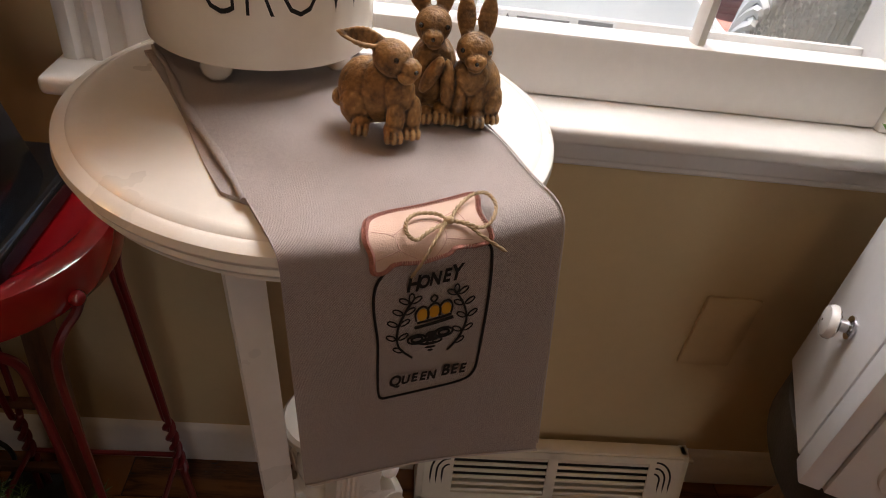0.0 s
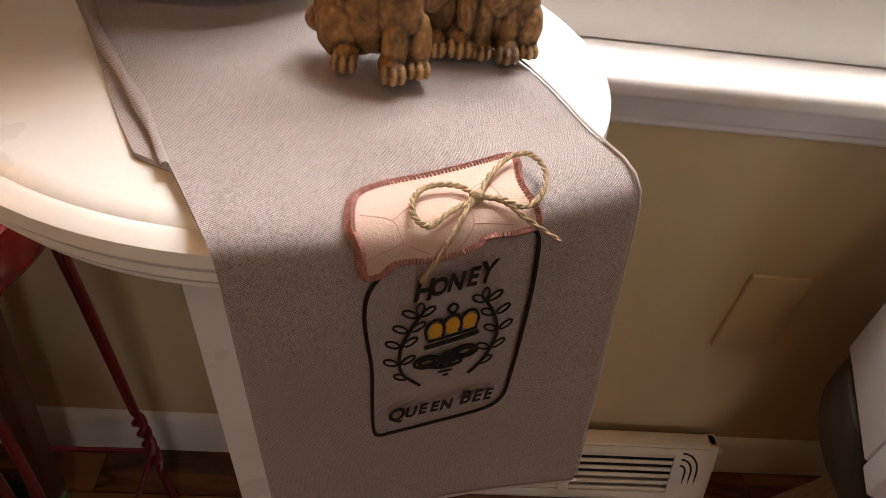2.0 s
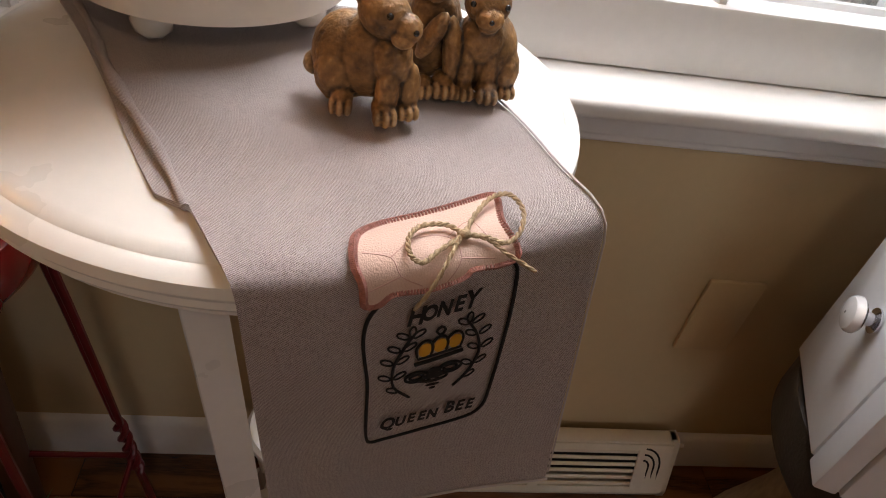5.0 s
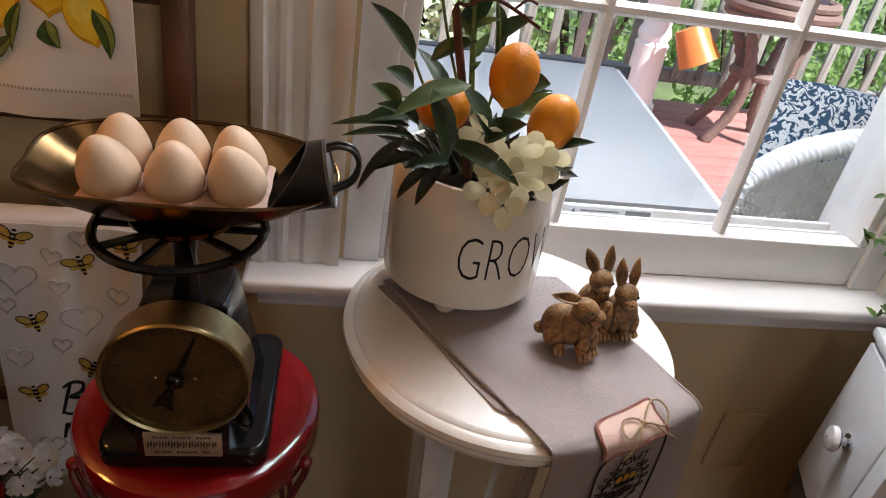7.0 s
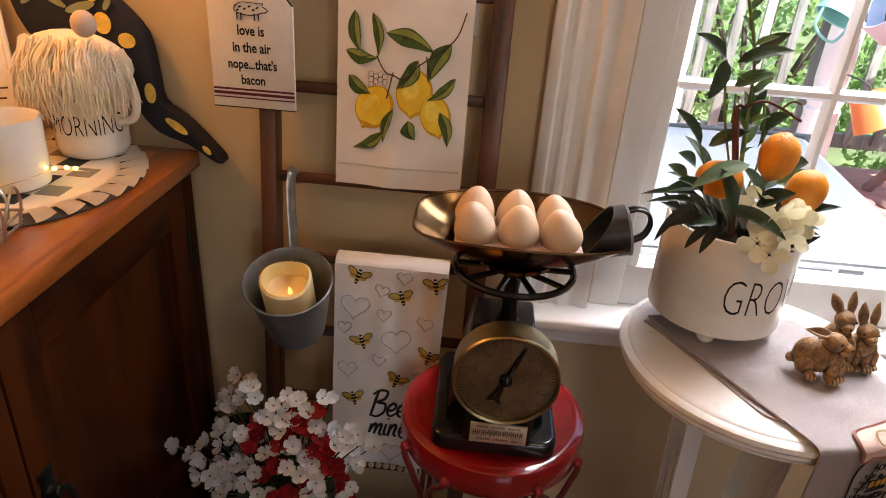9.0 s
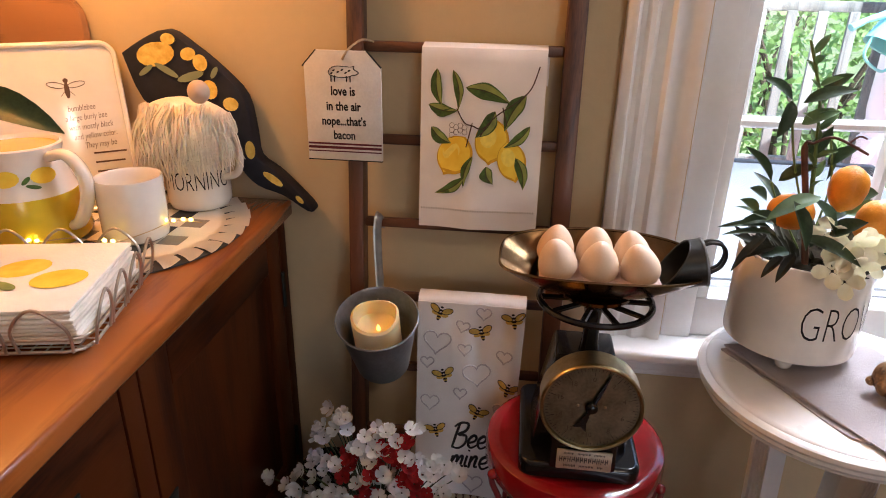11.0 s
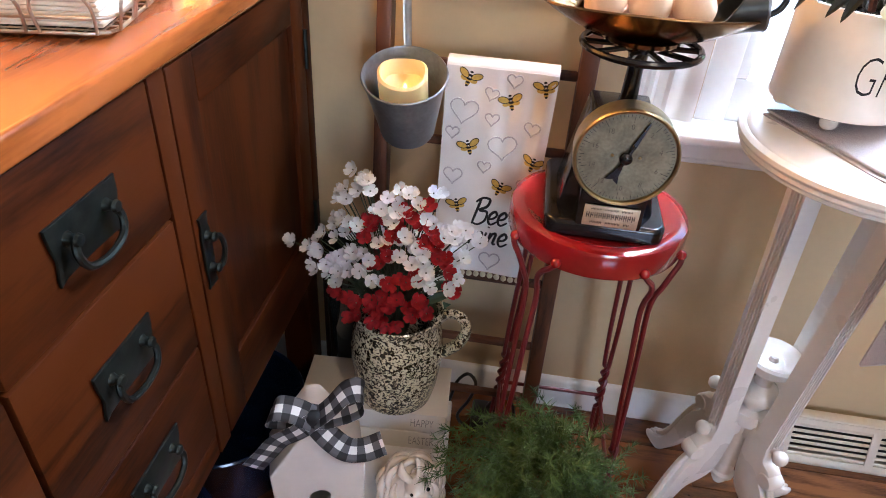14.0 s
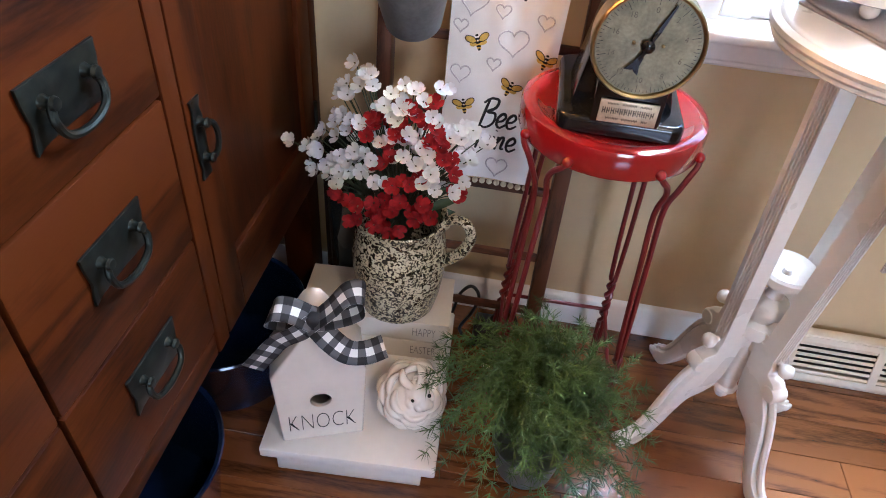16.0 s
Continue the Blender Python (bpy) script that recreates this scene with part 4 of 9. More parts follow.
# ---- planter ----
PX, PY, PZ, PR = -0.118, 0.492, TZ + 0.006, 0.0778
planter = thing("planter", "cream ceramic planter on small feet with black lettering", "planter", pose(PX, PY, PZ))
b = bmesh.new()
lathe(b, [(0, 0.016), (0.070, 0.016), (0.077, 0.019), (PR, 0.026), (PR, 0.134), (PR - 0.001, 0.1375), (PR - 0.0035, 0.1385), (PR - 0.006, 0.137), (PR - 0.007, 0.130), (PR - 0.008, 0.115), (0, 0.113)], 64)
part("pot", b, CERAMIC, planter)
for a in (-110, -20, 70, 160):
    b = bmesh.new()
    blob(b, (0.058 * math.cos(radians(a)), 0.058 * math.sin(radians(a)), 0.010), (0.011, 0.011, 0.010))
    part("foot", b, CERAMIC, planter)
POTTING = mat("dark_potting_moss", (0.016, 0.012, 0.007), 0.95, vary=0.6, scale=90, bump=1.0)
POTTING.node_tree.nodes["Principled BSDF"].inputs["Specular IOR Level"].default_value = 0.03
part("soil", lathe(bmesh.new(), [(0, 0.136), (0.04, 0.135), (0.06, 0.131), (0.0712, 0.122)], 24), POTTING, planter)
b = words("GROW", 0.066, -0.0014, 0.53)
bend(b, lambda x, y: ((PR + 0.0004) * math.cos(radians(-65.5) + x / PR), (PR + 0.0004) * math.sin(radians(-65.5) + x / PR), 0.072 + y))
part("lettering", b, INK, planter)

LEAF = mat("silk_leaf", (0.062, 0.100, 0.040), 0.42, vary=0.35, scale=26, fine=300, second=(0.018, 0.034, 0.015), coat=0.15)
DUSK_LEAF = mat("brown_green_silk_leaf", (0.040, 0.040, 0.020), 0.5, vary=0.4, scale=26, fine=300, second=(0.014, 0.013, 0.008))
LEAF_LIGHT = mat("pale_silk_leaf", (0.16, 0.24, 0.10), 0.5, vary=0.3, scale=26, second=(0.07, 0.12, 0.045))
STEM = mat("green_stem", (0.13, 0.19, 0.05), 0.6, vary=0.3)
BARK = mat("brown_twig", (0.10, 0.035, 0.02), 0.8, vary=0.4, scale=60, bump=0.6)


def leaf(bm, base, tip, width, droop=0.10, twist=0.0, fold=0.22, n=7, index=None):
    """A pointed leaf from base to tip, folded along its midrib."""
    base, tip = Vector(base), Vector(tip)
    ahead = tip - base
    long = ahead.length
    ahead.normalize()
    side = ahead.cross(Vector((math.sin(twist), -math.cos(twist) * 0.6, 0.8)))
    side = side.normalized() if side.length > 1e-4 else Vector((1, 0, 0))
    up = side.cross(ahead).normalized()
    rows = []
    for k in range(n + 1):
        s = k / n
        w = width * (math.sin(math.pi * s ** 0.8) ** 0.75 + 0.02) if 0 < s < 1 else width * 0.03
        c = base + ahead * long * s + up * droop * long * (math.sin(math.pi * s) * 0.6 - 0.3 * s * s)
        rows.append([bm.verts.new(c - side * w / 2 + up * fold * w), bm.verts.new(c - side * w / 4 + up * fold * w * 0.4), bm.verts.new(c), bm.verts.new(c + side * w / 4 + up * fold * w * 0.4), bm.verts.new(c + side * w / 2 + up * fold * w)])
    for a, c in zip(rows, rows[1:]):
        for j in range(4):
            f = bm.faces.new((a[j], a[j + 1], c[j + 1], c[j]))
            if index is not None:
                f.material_index = index


lemon_plant = thing("lemon_plant", "artificial lemon plant with green leaves growing in the planter", "plant")
b = bmesh.new()
tube(b, smooth_line([(-0.126, 0.468, 0.888), (-0.142, 0.46, 0.981), (-0.150, 0.46, 1.043), (-0.159, 0.46, 1.100), (-0.181, 0.46, 1.158)], 5), [0.0026] * 10 + [0.0018] * 10 + [0.0012], 7)
tube(b, smooth_line([(-0.14, 0.465, 0.95), (-0.17, 0.462, 1.03), (-0.186, 0.46, 1.095)], 4), 0.0013, 6)
tube(b, smooth_line([(-0.14, 0.468, 0.92), (-0.18, 0.455, 0.98), (-0.193, 0.45, 1.005)], 4), 0.0013, 6)
tube(b, smooth_line([(-0.13, 0.465, 0.93), (-0.12, 0.472, 1.0), (-0.130, 0.48, 1.055)], 4), 0.0013, 6)
part("stem", b, STEM, lemon_plant)
b = bmesh.new()
tube(b, smooth_line([(-0.130, 0.456, 0.89), (-0.150, 0.452, 0.98), (-0.166, 0.45, 1.046), (-0.158, 0.45, 1.051), (-0.137, 0.45, 1.058), (-0.099, 0.45, 1.041)], 5), [0.0042] * 5 + [0.0036] * 6 + [0.0016] * 15, 7)
tube(b, smooth_line([(-0.122, 0.45, 1.052), (-0.112, 0.452, 1.060), (-0.104, 0.45, 1.058)], 3), 0.0012, 6)
part("twig", b, BARK, lemon_plant)
UPPER = [(-0.186, 0.46, 1.095, -0.222, 0.455, 1.119), (-0.186, 0.46, 1.095, -0.197, 0.45, 1.055), (-0.178, 0.45, 1.094, -0.130, 0.44, 1.112), (-0.171, 0.46, 1.069, -0.138, 0.45, 1.087), (-0.193, 0.45, 1.005, -0.230, 0.44, 1.047), (-0.178, 0.47, 1.001, -0.145, 0.455, 1.025), (-0.158, 0.47, 1.030, -0.137, 0.46, 1.068), (-0.190, 0.46, 0.980, -0.214, 0.45, 0.997), (-0.199, 0.45, 0.966, -0.225, 0.44, 0.986), (-0.130, 0.48, 1.051, -0.123, 0.475, 1.002), (-0.125, 0.48, 1.02, -0.100, 0.47, 1.045), (-0.15, 0.475, 1.10, -0.13, 0.46, 1.125)]
LOWER = [(-0.183, 0.405, 0.998, -0.166, 0.385, 0.950), (-0.152, 0.415, 1.001, -0.211, 0.395, 0.979), (-0.166, 0.405, 0.957, -0.107, 0.385, 0.936), (-0.136, 0.41, 0.960, -0.111, 0.39, 0.984), (-0.099, 0.45, 0.992, -0.083, 0.44, 1.001), (-0.157, 0.42, 0.997, -0.133, 0.40, 0.963), (-0.091, 0.48, 0.962, -0.050, 0.47, 0.979), (-0.10, 0.51, 0.94, -0.05, 0.53, 0.97), (-0.15, 0.52, 0.95, -0.18, 0.55, 0.99)]
for k, row in enumerate(UPPER + LOWER):
    b = bmesh.new()
    leaf(b, row[:3], row[3:], 0.0175 if k < len(UPPER) else 0.0205, twist=0.5 * math.sin(k * 2.3))
    bmesh.ops.solidify(b, geom=b.faces[:], thickness=0.0004)
    part("leaf", b, LEAF_LIGHT if k % 5 == 3 else LEAF, lemon_plant)
# long thin leaves that droop over the planter's side
THIN = [(-0.190, 0.430, 0.966, -0.232, 0.412, 0.967, 0.0145), (-0.193, 0.425, 0.960, -0.254, 0.408, 0.964, 0.0085), (-0.190, 0.425, 0.952, -0.246, 0.412, 0.954, 0.0080), (-0.194, 0.425, 0.950, -0.232, 0.408, 0.911, 0.0105), (-0.184, 0.422, 0.938, -0.225, 0.408, 0.927, 0.0095), (-0.186, 0.428, 0.960, -0.220, 0.410, 0.982, 0.0150), (-0.175, 0.415, 0.930, -0.200, 0.402, 0.908, 0.0105), (-0.165, 0.412, 0.935, -0.185, 0.398, 0.905, 0.0110)]
for k, row in enumerate(THIN):
    b = bmesh.new()
    leaf(b, row[:3], row[3:6], row[6], 0.16, twist=0.4 * math.sin(k * 1.7), fold=0.30, n=9)
    bmesh.ops.solidify(b, geom=b.faces[:], thickness=0.0004)
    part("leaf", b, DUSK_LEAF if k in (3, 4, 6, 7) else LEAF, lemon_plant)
random.seed(17)
SHOOT = smooth_line([(-0.142, 0.46, 0.981), (-0.150, 0.46, 1.043), (-0.159, 0.46, 1.100), (-0.181, 0.46, 1.158)], 6)
for k in range(2, 17, 1):
    p = SHOOT[k]
    a = k * 2.4
    b = bmesh.new()
    leaf(b, p, p + Vector((0.020 * math.cos(a), 0.016 * math.sin(a) - 0.004, random.uniform(0.008, 0.024))), 0.0085, n=5)
    bmesh.ops.solidify(b, geom=b.faces[:], thickness=0.0003)
    part("leaf", b, LEAF_LIGHT, lemon_plant)
for k in range(12):
    a = -2.9 + 0.48 * k
    p = Vector((PX + 0.045 * math.cos(a), PY + 0.045 * math.sin(a), 0.905 + 0.012 * (k % 3)))
    b = bmesh.new()
    leaf(b, p, p + Vector((0.055 * math.cos(a), 0.050 * math.sin(a), random.uniform(-0.010, 0.030))), 0.0130, twist=0.4 * math.sin(k * 1.9))
    bmesh.ops.solidify(b, geom=b.faces[:], thickness=0.0004)
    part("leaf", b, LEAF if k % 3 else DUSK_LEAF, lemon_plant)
b = bmesh.new()
for k in range(70):
    a = random.uniform(0, 6.28)
    r = random.uniform(0.01, 0.064)
    p = Vector((PX + r * math.cos(a), PY + r * math.sin(a), 0.892))
    leaf(b, p, p + Vector((0.03 * math.cos(a), 0.03 * math.sin(a), random.uniform(0.02, 0.05))), 0.012, n=4)
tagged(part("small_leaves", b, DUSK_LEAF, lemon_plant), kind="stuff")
LEMON = mat("ripe_lemon_skin", (0.74, 0.25, 0.011), 0.42, vary=0.12, scale=30, fine=350, bump=0.5, relief=450)


def lemon(place, rot, size=1.0):
    b = bmesh.new()
    prof = [(0, -0.0300), (0.003, -0.0295), (0.006, -0.0265), (0.013, -0.0215), (0.0185, -0.012), (0.0205, 0.0), (0.0195, 0.010), (0.0155, 0.018), (0.009, 0.0235), (0.004, 0.026), (0, 0.0262)]
    lathe(b, [(r * size, z * size) for r, z in prof], 28)
    return part("lemon", b, LEMON, lemon_plant, m=pose(*place, *rot))


lemon((-0.113, 0.445, 1.004), (6, 4, 0), 0.98)
lemon((-0.066, 0.462, 0.961), (12, 14, 0), 1.03)
lemon((-0.168, 0.442, 0.974), (80, 20, 30), 1.0)
PETAL = mat("cream_petals", (0.90, 0.85, 0.70), 0.6, vary=0.06, scale=60, second=(0.84, 0.78, 0.54), through=0.0)


def floret(bm, place, facing, size, petals=4, cup=0.25):
    """A flower of broad petals round its middle."""
    m = Matrix.Translation(place) @ Vector(facing).to_track_quat("Z", "Y").to_matrix().to_4x4()
    for k in range(petals):
        a = 2 * math.pi * k / petals + 0.3
        rows = []
        for r, w, h in ((0.08, 0.12, 0.0), (0.35, 0.70, 0.08), (0.70, 0.86, 0.20), (0.94, 0.62, 0.30), (1.06, 0.14, 0.36)):
            line = []
            for t in (-1, 0, 1):
                x, y = r, t * w * 0.5
                line.append(bm.verts.new(m @ (size * Vector((x * math.cos(a) - y * math.sin(a), x * math.sin(a) + y * math.cos(a), h * cup * 2 + abs(t) * 0.06 + random.uniform(-0.03, 0.03))))))
            rows.append(line)
        for p, q in zip(rows, rows[1:]):
            for j in range(2):
                bm.faces.new((p[j], p[j + 1], q[j + 1], q[j]))


for k, (x, y, z) in enumerate(((-0.137, 0.412, 0.965), (-0.109, 0.405, 0.955), (-0.092, 0.410, 0.950), (-0.127, 0.402, 0.921), (-0.104, 0.400, 0.930), (-0.114, 0.396, 0.912), (-0.085, 0.415, 0.928), (-0.078, 0.425, 0.944), (-0.12, 0.405, 0.94))):
    b = bmesh.new()
    floret(b, (x, y, z), (random.uniform(-0.9, 0.9), -1, random.uniform(-0.4, 1.0)), 0.0192, cup=random.uniform(0.15, 0.5))
    bmesh.ops.solidify(b, geom=b.faces[:], thickness=0.0003)
    part("blossom", b, PETAL, lemon_plant, "cream hydrangea blossom")

# ---- rabbit figurine ----
RESIN = mat("painted_brown_resin", (0.42, 0.215, 0.075), 0.55, vary=0.4, scale=70, fine=420, second=(0.07, 0.034, 0.013), bump=1.0, relief=420)
rab = bmesh.new()


RZ = TZ + 0.0090


def rabbit_blob(place, radii, rot=(0, 0, 0), sub=2):
    blob(rab, (place[0], place[1], RZ + place[2]), radii, rot, sub=sub)


def paw(x, y, turn=0, size=1.0):
    """A foot with three toes, pointing to -y and turned about z."""
    m = pose(x, y, RZ, 0, 0, turn)
    blob(rab, m @ Vector((0, 0.004, 0.0052 * size)), (0.0052 * size, 0.0078 * size, 0.0054 * size), (0, 0, turn))
    for t in (-1, 0, 1):
        blob(rab, m @ Vector((t * 0.0033 * size, -0.0030 * size + abs(t) * 0.0012, 0.0040 * size)), (0.0020 * size, 0.0046 * size, 0.0040 * size), (0, 0, turn))


def ear(base, tip, wide, turn):
    """A hollow ear: a thin shell with a raised rim."""
    base, tip = Vector(base), Vector(tip)
    up = (tip - base).normalized()
    side = Vector((math.cos(radians(turn)), math.sin(radians(turn)), 0))
    side = (side - up * side.dot(up)).normalized()
    out = side.cross(up)
    rim = []
    for k in range(9):
        q = k / 8
        c = base.lerp(tip, q) + Vector((0, 0, RZ))
        w = wide * (0.45 + 0.75 * math.sin(math.pi * min(1.0, q * 0.92 + 0.06))) * (1 - 0.55 * q ** 4)
        blob(rab, c + out * 0.0012, (max(0.0016, w), 0.0014, 0.0034), (math.degrees(math.atan2(-up.y, up.z)), math.degrees(math.atan2(up.x, math.hypot(up.y, up.z))), turn), sub=2)
        for s in (-1, 1):
            rim.append((c + side * s * w * 0.92, s))
    for s in (-1, 1):
        tube(rab, [p for p, t in rim if t == s], 0.0013, 6)


# the crouching one, in profile, its face turned to the room
rabbit_blob((-0.0375, 0.395, 0.0205), (0.0180, 0.0155, 0.0210), (0, -6, -12), 3)
rabbit_blob((-0.0420, 0.388, 0.0150), (0.0120, 0.0100, 0.0155), (0, 8, -12))
rabbit_blob((-0.028, 0.389, 0.0240), (0.0165, 0.0145, 0.0205), (0, 10, -12), 3)
rabbit_blob((-0.019, 0.380, 0.0270), (0.0105, 0.0090, 0.0135))
rabbit_blob((-0.0235, 0.3815, 0.0475), (0.0125, 0.0100, 0.0108), (0, 16, -26), 3)
rabbit_blob((-0.0135, 0.3755, 0.0445), (0.0072, 0.0066, 0.0068), (0, 14, -26))
rabbit_blob((-0.0150, 0.3725, 0.0405), (0.0055, 0.0050, 0.0042))
rabbit_blob((-0.0540, 0.400, 0.0120), (0.0056, 0.0060, 0.0062))
for x, y in ((-0.0195, 0.3745), (-0.0095, 0.3800)):
    rabbit_blob((x, y, 0.0130), (0.0058, 0.0058, 0.0145))
paw(-0.0200, 0.3700, 8, 1.12)
paw(-0.0095, 0.3770, 14, 1.05)
paw(-0.0400, 0.3765, -4, 1.08)
ear((-0.0300, 0.3850, 0.0535), (-0.0535, 0.3880, 0.0560), 0.0058, 62)
# the one behind, standing up against its neighbours
rabbit_blob((0.001, 0.424, 0.0240), (0.0160, 0.0150, 0.0250), (0, 4, 0), 3)
rabbit_blob((0.001, 0.417, 0.0350), (0.0125, 0.0110, 0.0150))
rabbit_blob((-0.001, 0.415, 0.0570), (0.0112, 0.0112, 0.0112), (0, 0, 6), 3)
rabbit_blob((-0.001, 0.4055, 0.0530), (0.0068, 0.0062, 0.0058))
rabbit_blob((0.000, 0.4060, 0.0490), (0.0050, 0.0046, 0.0038))
rabbit_blob((0.0005, 0.4040, 0.0300), (0.0048, 0.0056, 0.0155), (14, 22, 0))
rabbit_blob((0.0115, 0.4060, 0.0220), (0.0050, 0.0058, 0.0190), (0, -6, 0))
paw(0.0095, 0.4010, 4, 1.15)
paw(-0.0015, 0.3990, -4, 1.0)
ear((-0.0065, 0.4190, 0.0640), (-0.0175, 0.4250, 0.0830), 0.0048, -12)
ear((0.0045, 0.4190, 0.0650), (0.0050, 0.4260, 0.0870), 0.0048, 14)
# the small one sitting up
rabbit_blob((0.030, 0.418, 0.0200), (0.0165, 0.0160, 0.0215), (0, -6, 0), 3)
rabbit_blob((0.040, 0.4130, 0.0130), (0.0085, 0.0105, 0.0135))
rabbit_blob((0.0255, 0.4090, 0.0290), (0.0118, 0.0098, 0.0140))
rabbit_blob((0.0255, 0.4105, 0.0465), (0.0115, 0.0110, 0.0105), (0, 0, 4), 3)
rabbit_blob((0.0260, 0.4015, 0.0425), (0.0072, 0.0062, 0.0058))
rabbit_blob((0.0262, 0.4020, 0.0388), (0.0052, 0.0046, 0.0038))
for x in (0.0195, 0.0310):
    rabbit_blob((x, 0.4055, 0.0145), (0.0048, 0.0056, 0.0150))
paw(0.0195, 0.4010, 2, 1.0)
paw(0.0315, 0.4000, 2, 1.08)
paw(0.0420, 0.4070, 10, 0.95)
ear((0.0195, 0.4150, 0.0535), (0.0170, 0.4215, 0.0765), 0.0045, -10)
ear((0.0310, 0.4150, 0.0535), (0.0320, 0.4215, 0.0780), 0.0045, 12)
# Antiqued finish plus shading put into the colour: darker hollows, paler ridges.
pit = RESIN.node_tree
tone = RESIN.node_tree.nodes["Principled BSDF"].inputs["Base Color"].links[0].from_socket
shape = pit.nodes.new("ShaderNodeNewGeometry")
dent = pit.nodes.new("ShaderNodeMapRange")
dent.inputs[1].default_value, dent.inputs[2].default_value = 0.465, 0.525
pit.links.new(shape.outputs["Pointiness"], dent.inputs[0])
shade_wash = pit.nodes.new("ShaderNodeMix")
shade_wash.data_type = "RGBA"
shade_wash.inputs[6].default_value = (0.030, 0.014, 0.006, 1)
pit.links.new(dent.outputs[0], shade_wash.inputs[0]), pit.links.new(tone, shade_wash.inputs[7])
pit.links.new(shade_wash.outputs[2], pit.nodes["Principled BSDF"].inputs["Base Color"])
highlight_wash = pit.nodes.new("ShaderNodeMix")
highlight_wash.data_type = "RGBA"
highlight_wash.inputs[7].default_value = (0.62, 0.44, 0.25, 1)
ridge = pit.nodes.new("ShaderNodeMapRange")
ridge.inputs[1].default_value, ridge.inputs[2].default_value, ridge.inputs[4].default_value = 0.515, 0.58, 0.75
pit.links.new(shape.outputs["Pointiness"], ridge.inputs[0]), pit.links.new(ridge.outputs[0], highlight_wash.inputs[0])
pit.links.new(shade_wash.outputs[2], highlight_wash.inputs[6]), pit.links.new(highlight_wash.outputs[2], pit.nodes["Principled BSDF"].inputs["Base Color"])
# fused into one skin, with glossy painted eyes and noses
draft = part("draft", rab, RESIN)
fuse = draft.modifiers.new("fuse", "REMESH")
fuse.mode, fuse.voxel_size, fuse.use_smooth_shade = "VOXEL", 0.0008, True
soft = draft.modifiers.new("soften", "SMOOTH")
soft.factor, soft.iterations = 0.5, 2
skin = bpy.data.meshes.new_from_object(draft.evaluated_get(bpy.context.evaluated_depsgraph_get()))
bpy.data.objects.remove(draft)
whole = bmesh.new()
whole.from_mesh(skin)
bpy.data.meshes.remove(skin)
for f in whole.faces:
    f.material_index = 0
for x, y, z, r in ((-0.0215, 0.3722, 0.0500, 0.0017), (-0.0100, 0.3700, 0.0450, 0.0014), (-0.0085, 0.4068, 0.0590, 0.0016), (0.0070, 0.4072, 0.0590, 0.0016), (-0.0010, 0.3995, 0.0535, 0.0013), (0.0175, 0.4030, 0.0480, 0.0016), (0.0335, 0.4030, 0.0480, 0.0016), (0.0262, 0.3955, 0.0430, 0.0013)):
    blob(whole, (x, y, z + RZ), (r, r, r), sub=2, index=1)
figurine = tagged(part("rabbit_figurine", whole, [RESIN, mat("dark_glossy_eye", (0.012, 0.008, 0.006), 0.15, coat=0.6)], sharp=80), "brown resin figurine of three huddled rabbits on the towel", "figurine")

# ---- kitchen scale on the stool ----
scale = thing("kitchen_scale", "antique black iron kitchen scale with a round brass dial", "scale")
KZ = SZ + 0.001
b = bmesh.new()
box(b, (-0.453, 0.383, KZ), (-0.296, 0.566, KZ + 0.021), 0)
bmesh.ops.bevel(b, geom=[e for e in b.edges if abs(e.verts[0].co.z - e.verts[1].co.z) > 0.01], offset=0.018, segments=6, profile=0.5, affect="EDGES")
bmesh.ops.bevel(b, geom=[e for e in b.edges if min(e.verts[0].co.z, e.verts[1].co.z) > KZ + 0.02], offset=0.007, segments=4, profile=0.5, affect="EDGES")
part("base", b, BLACK, scale)
b = bmesh.new()
lo, hi = [(-0.438, 0.416), (-0.312, 0.416), (-0.312, 0.514), (-0.438, 0.514)], [(-0.414, 0.432), (-0.338, 0.432), (-0.338, 0.500), (-0.414, 0.500)]
v0, v1 = [b.verts.new((x, y, KZ + 0.019)) for x, y in lo], [b.verts.new((x, y, 0.768)) for x, y in hi]
b.faces.new(v0), b.faces.new(v1)
for k in range(4):
    b.faces.new((v0[k], v0[(k + 1) % 4], v1[(k + 1) % 4], v1[k]))
bmesh.ops.bevel(b, geom=b.edges[:], offset=0.004, segments=2, profile=0.5, affect="EDGES")
part("housing", b, BLACK, scale)
part("pedestal", box(bmesh.new(), (-0.414, 0.382, KZ + 0.016), (-0.330, 0.425, 0.700), 0.004), BLACK, scale)
DX, DY, DZ, DR = -0.371, 0.376, 0.735, 0.0615
face_m = pose(DX, DY, DZ, 90, 0, 0)
b = bmesh.new()
lathe(b, [(DR - 0.004, 0.004), (DR - 0.0035, 0.008), (DR - 0.001, 0.0095), (DR + 0.0005, 0.008), (DR + 0.001, 0.004), (DR, 0.001), (DR, -0.026), (DR - 0.004, -0.030), (0, -0.030)], 64)
drum = part("dial_case", b, BRASS, scale, "aged brass dial case", m=face_m)
b = bmesh.new()
lathe(b, [(0, 0.003), (0.012, 0.0034), (DR - 0.0042, 0.0045)], 64)
part("dial_face", b, DIAL, drum)
marks = bmesh.new()
for k in range(80):
    a = math.pi / 2 - 2 * math.pi * k / 80
    r0 = DR - (0.016 if k % 8 == 0 else 0.0125 if k % 4 == 0 else 0.0095)
    box(marks, (r0, -0.00022, 0.0046), (DR - 0.006, 0.00022, 0.0048), 0, pose(0, 0, 0, 0, 0, math.degrees(a)))
tagged(part("graduation", marks, INK, drum), kind="stuff")
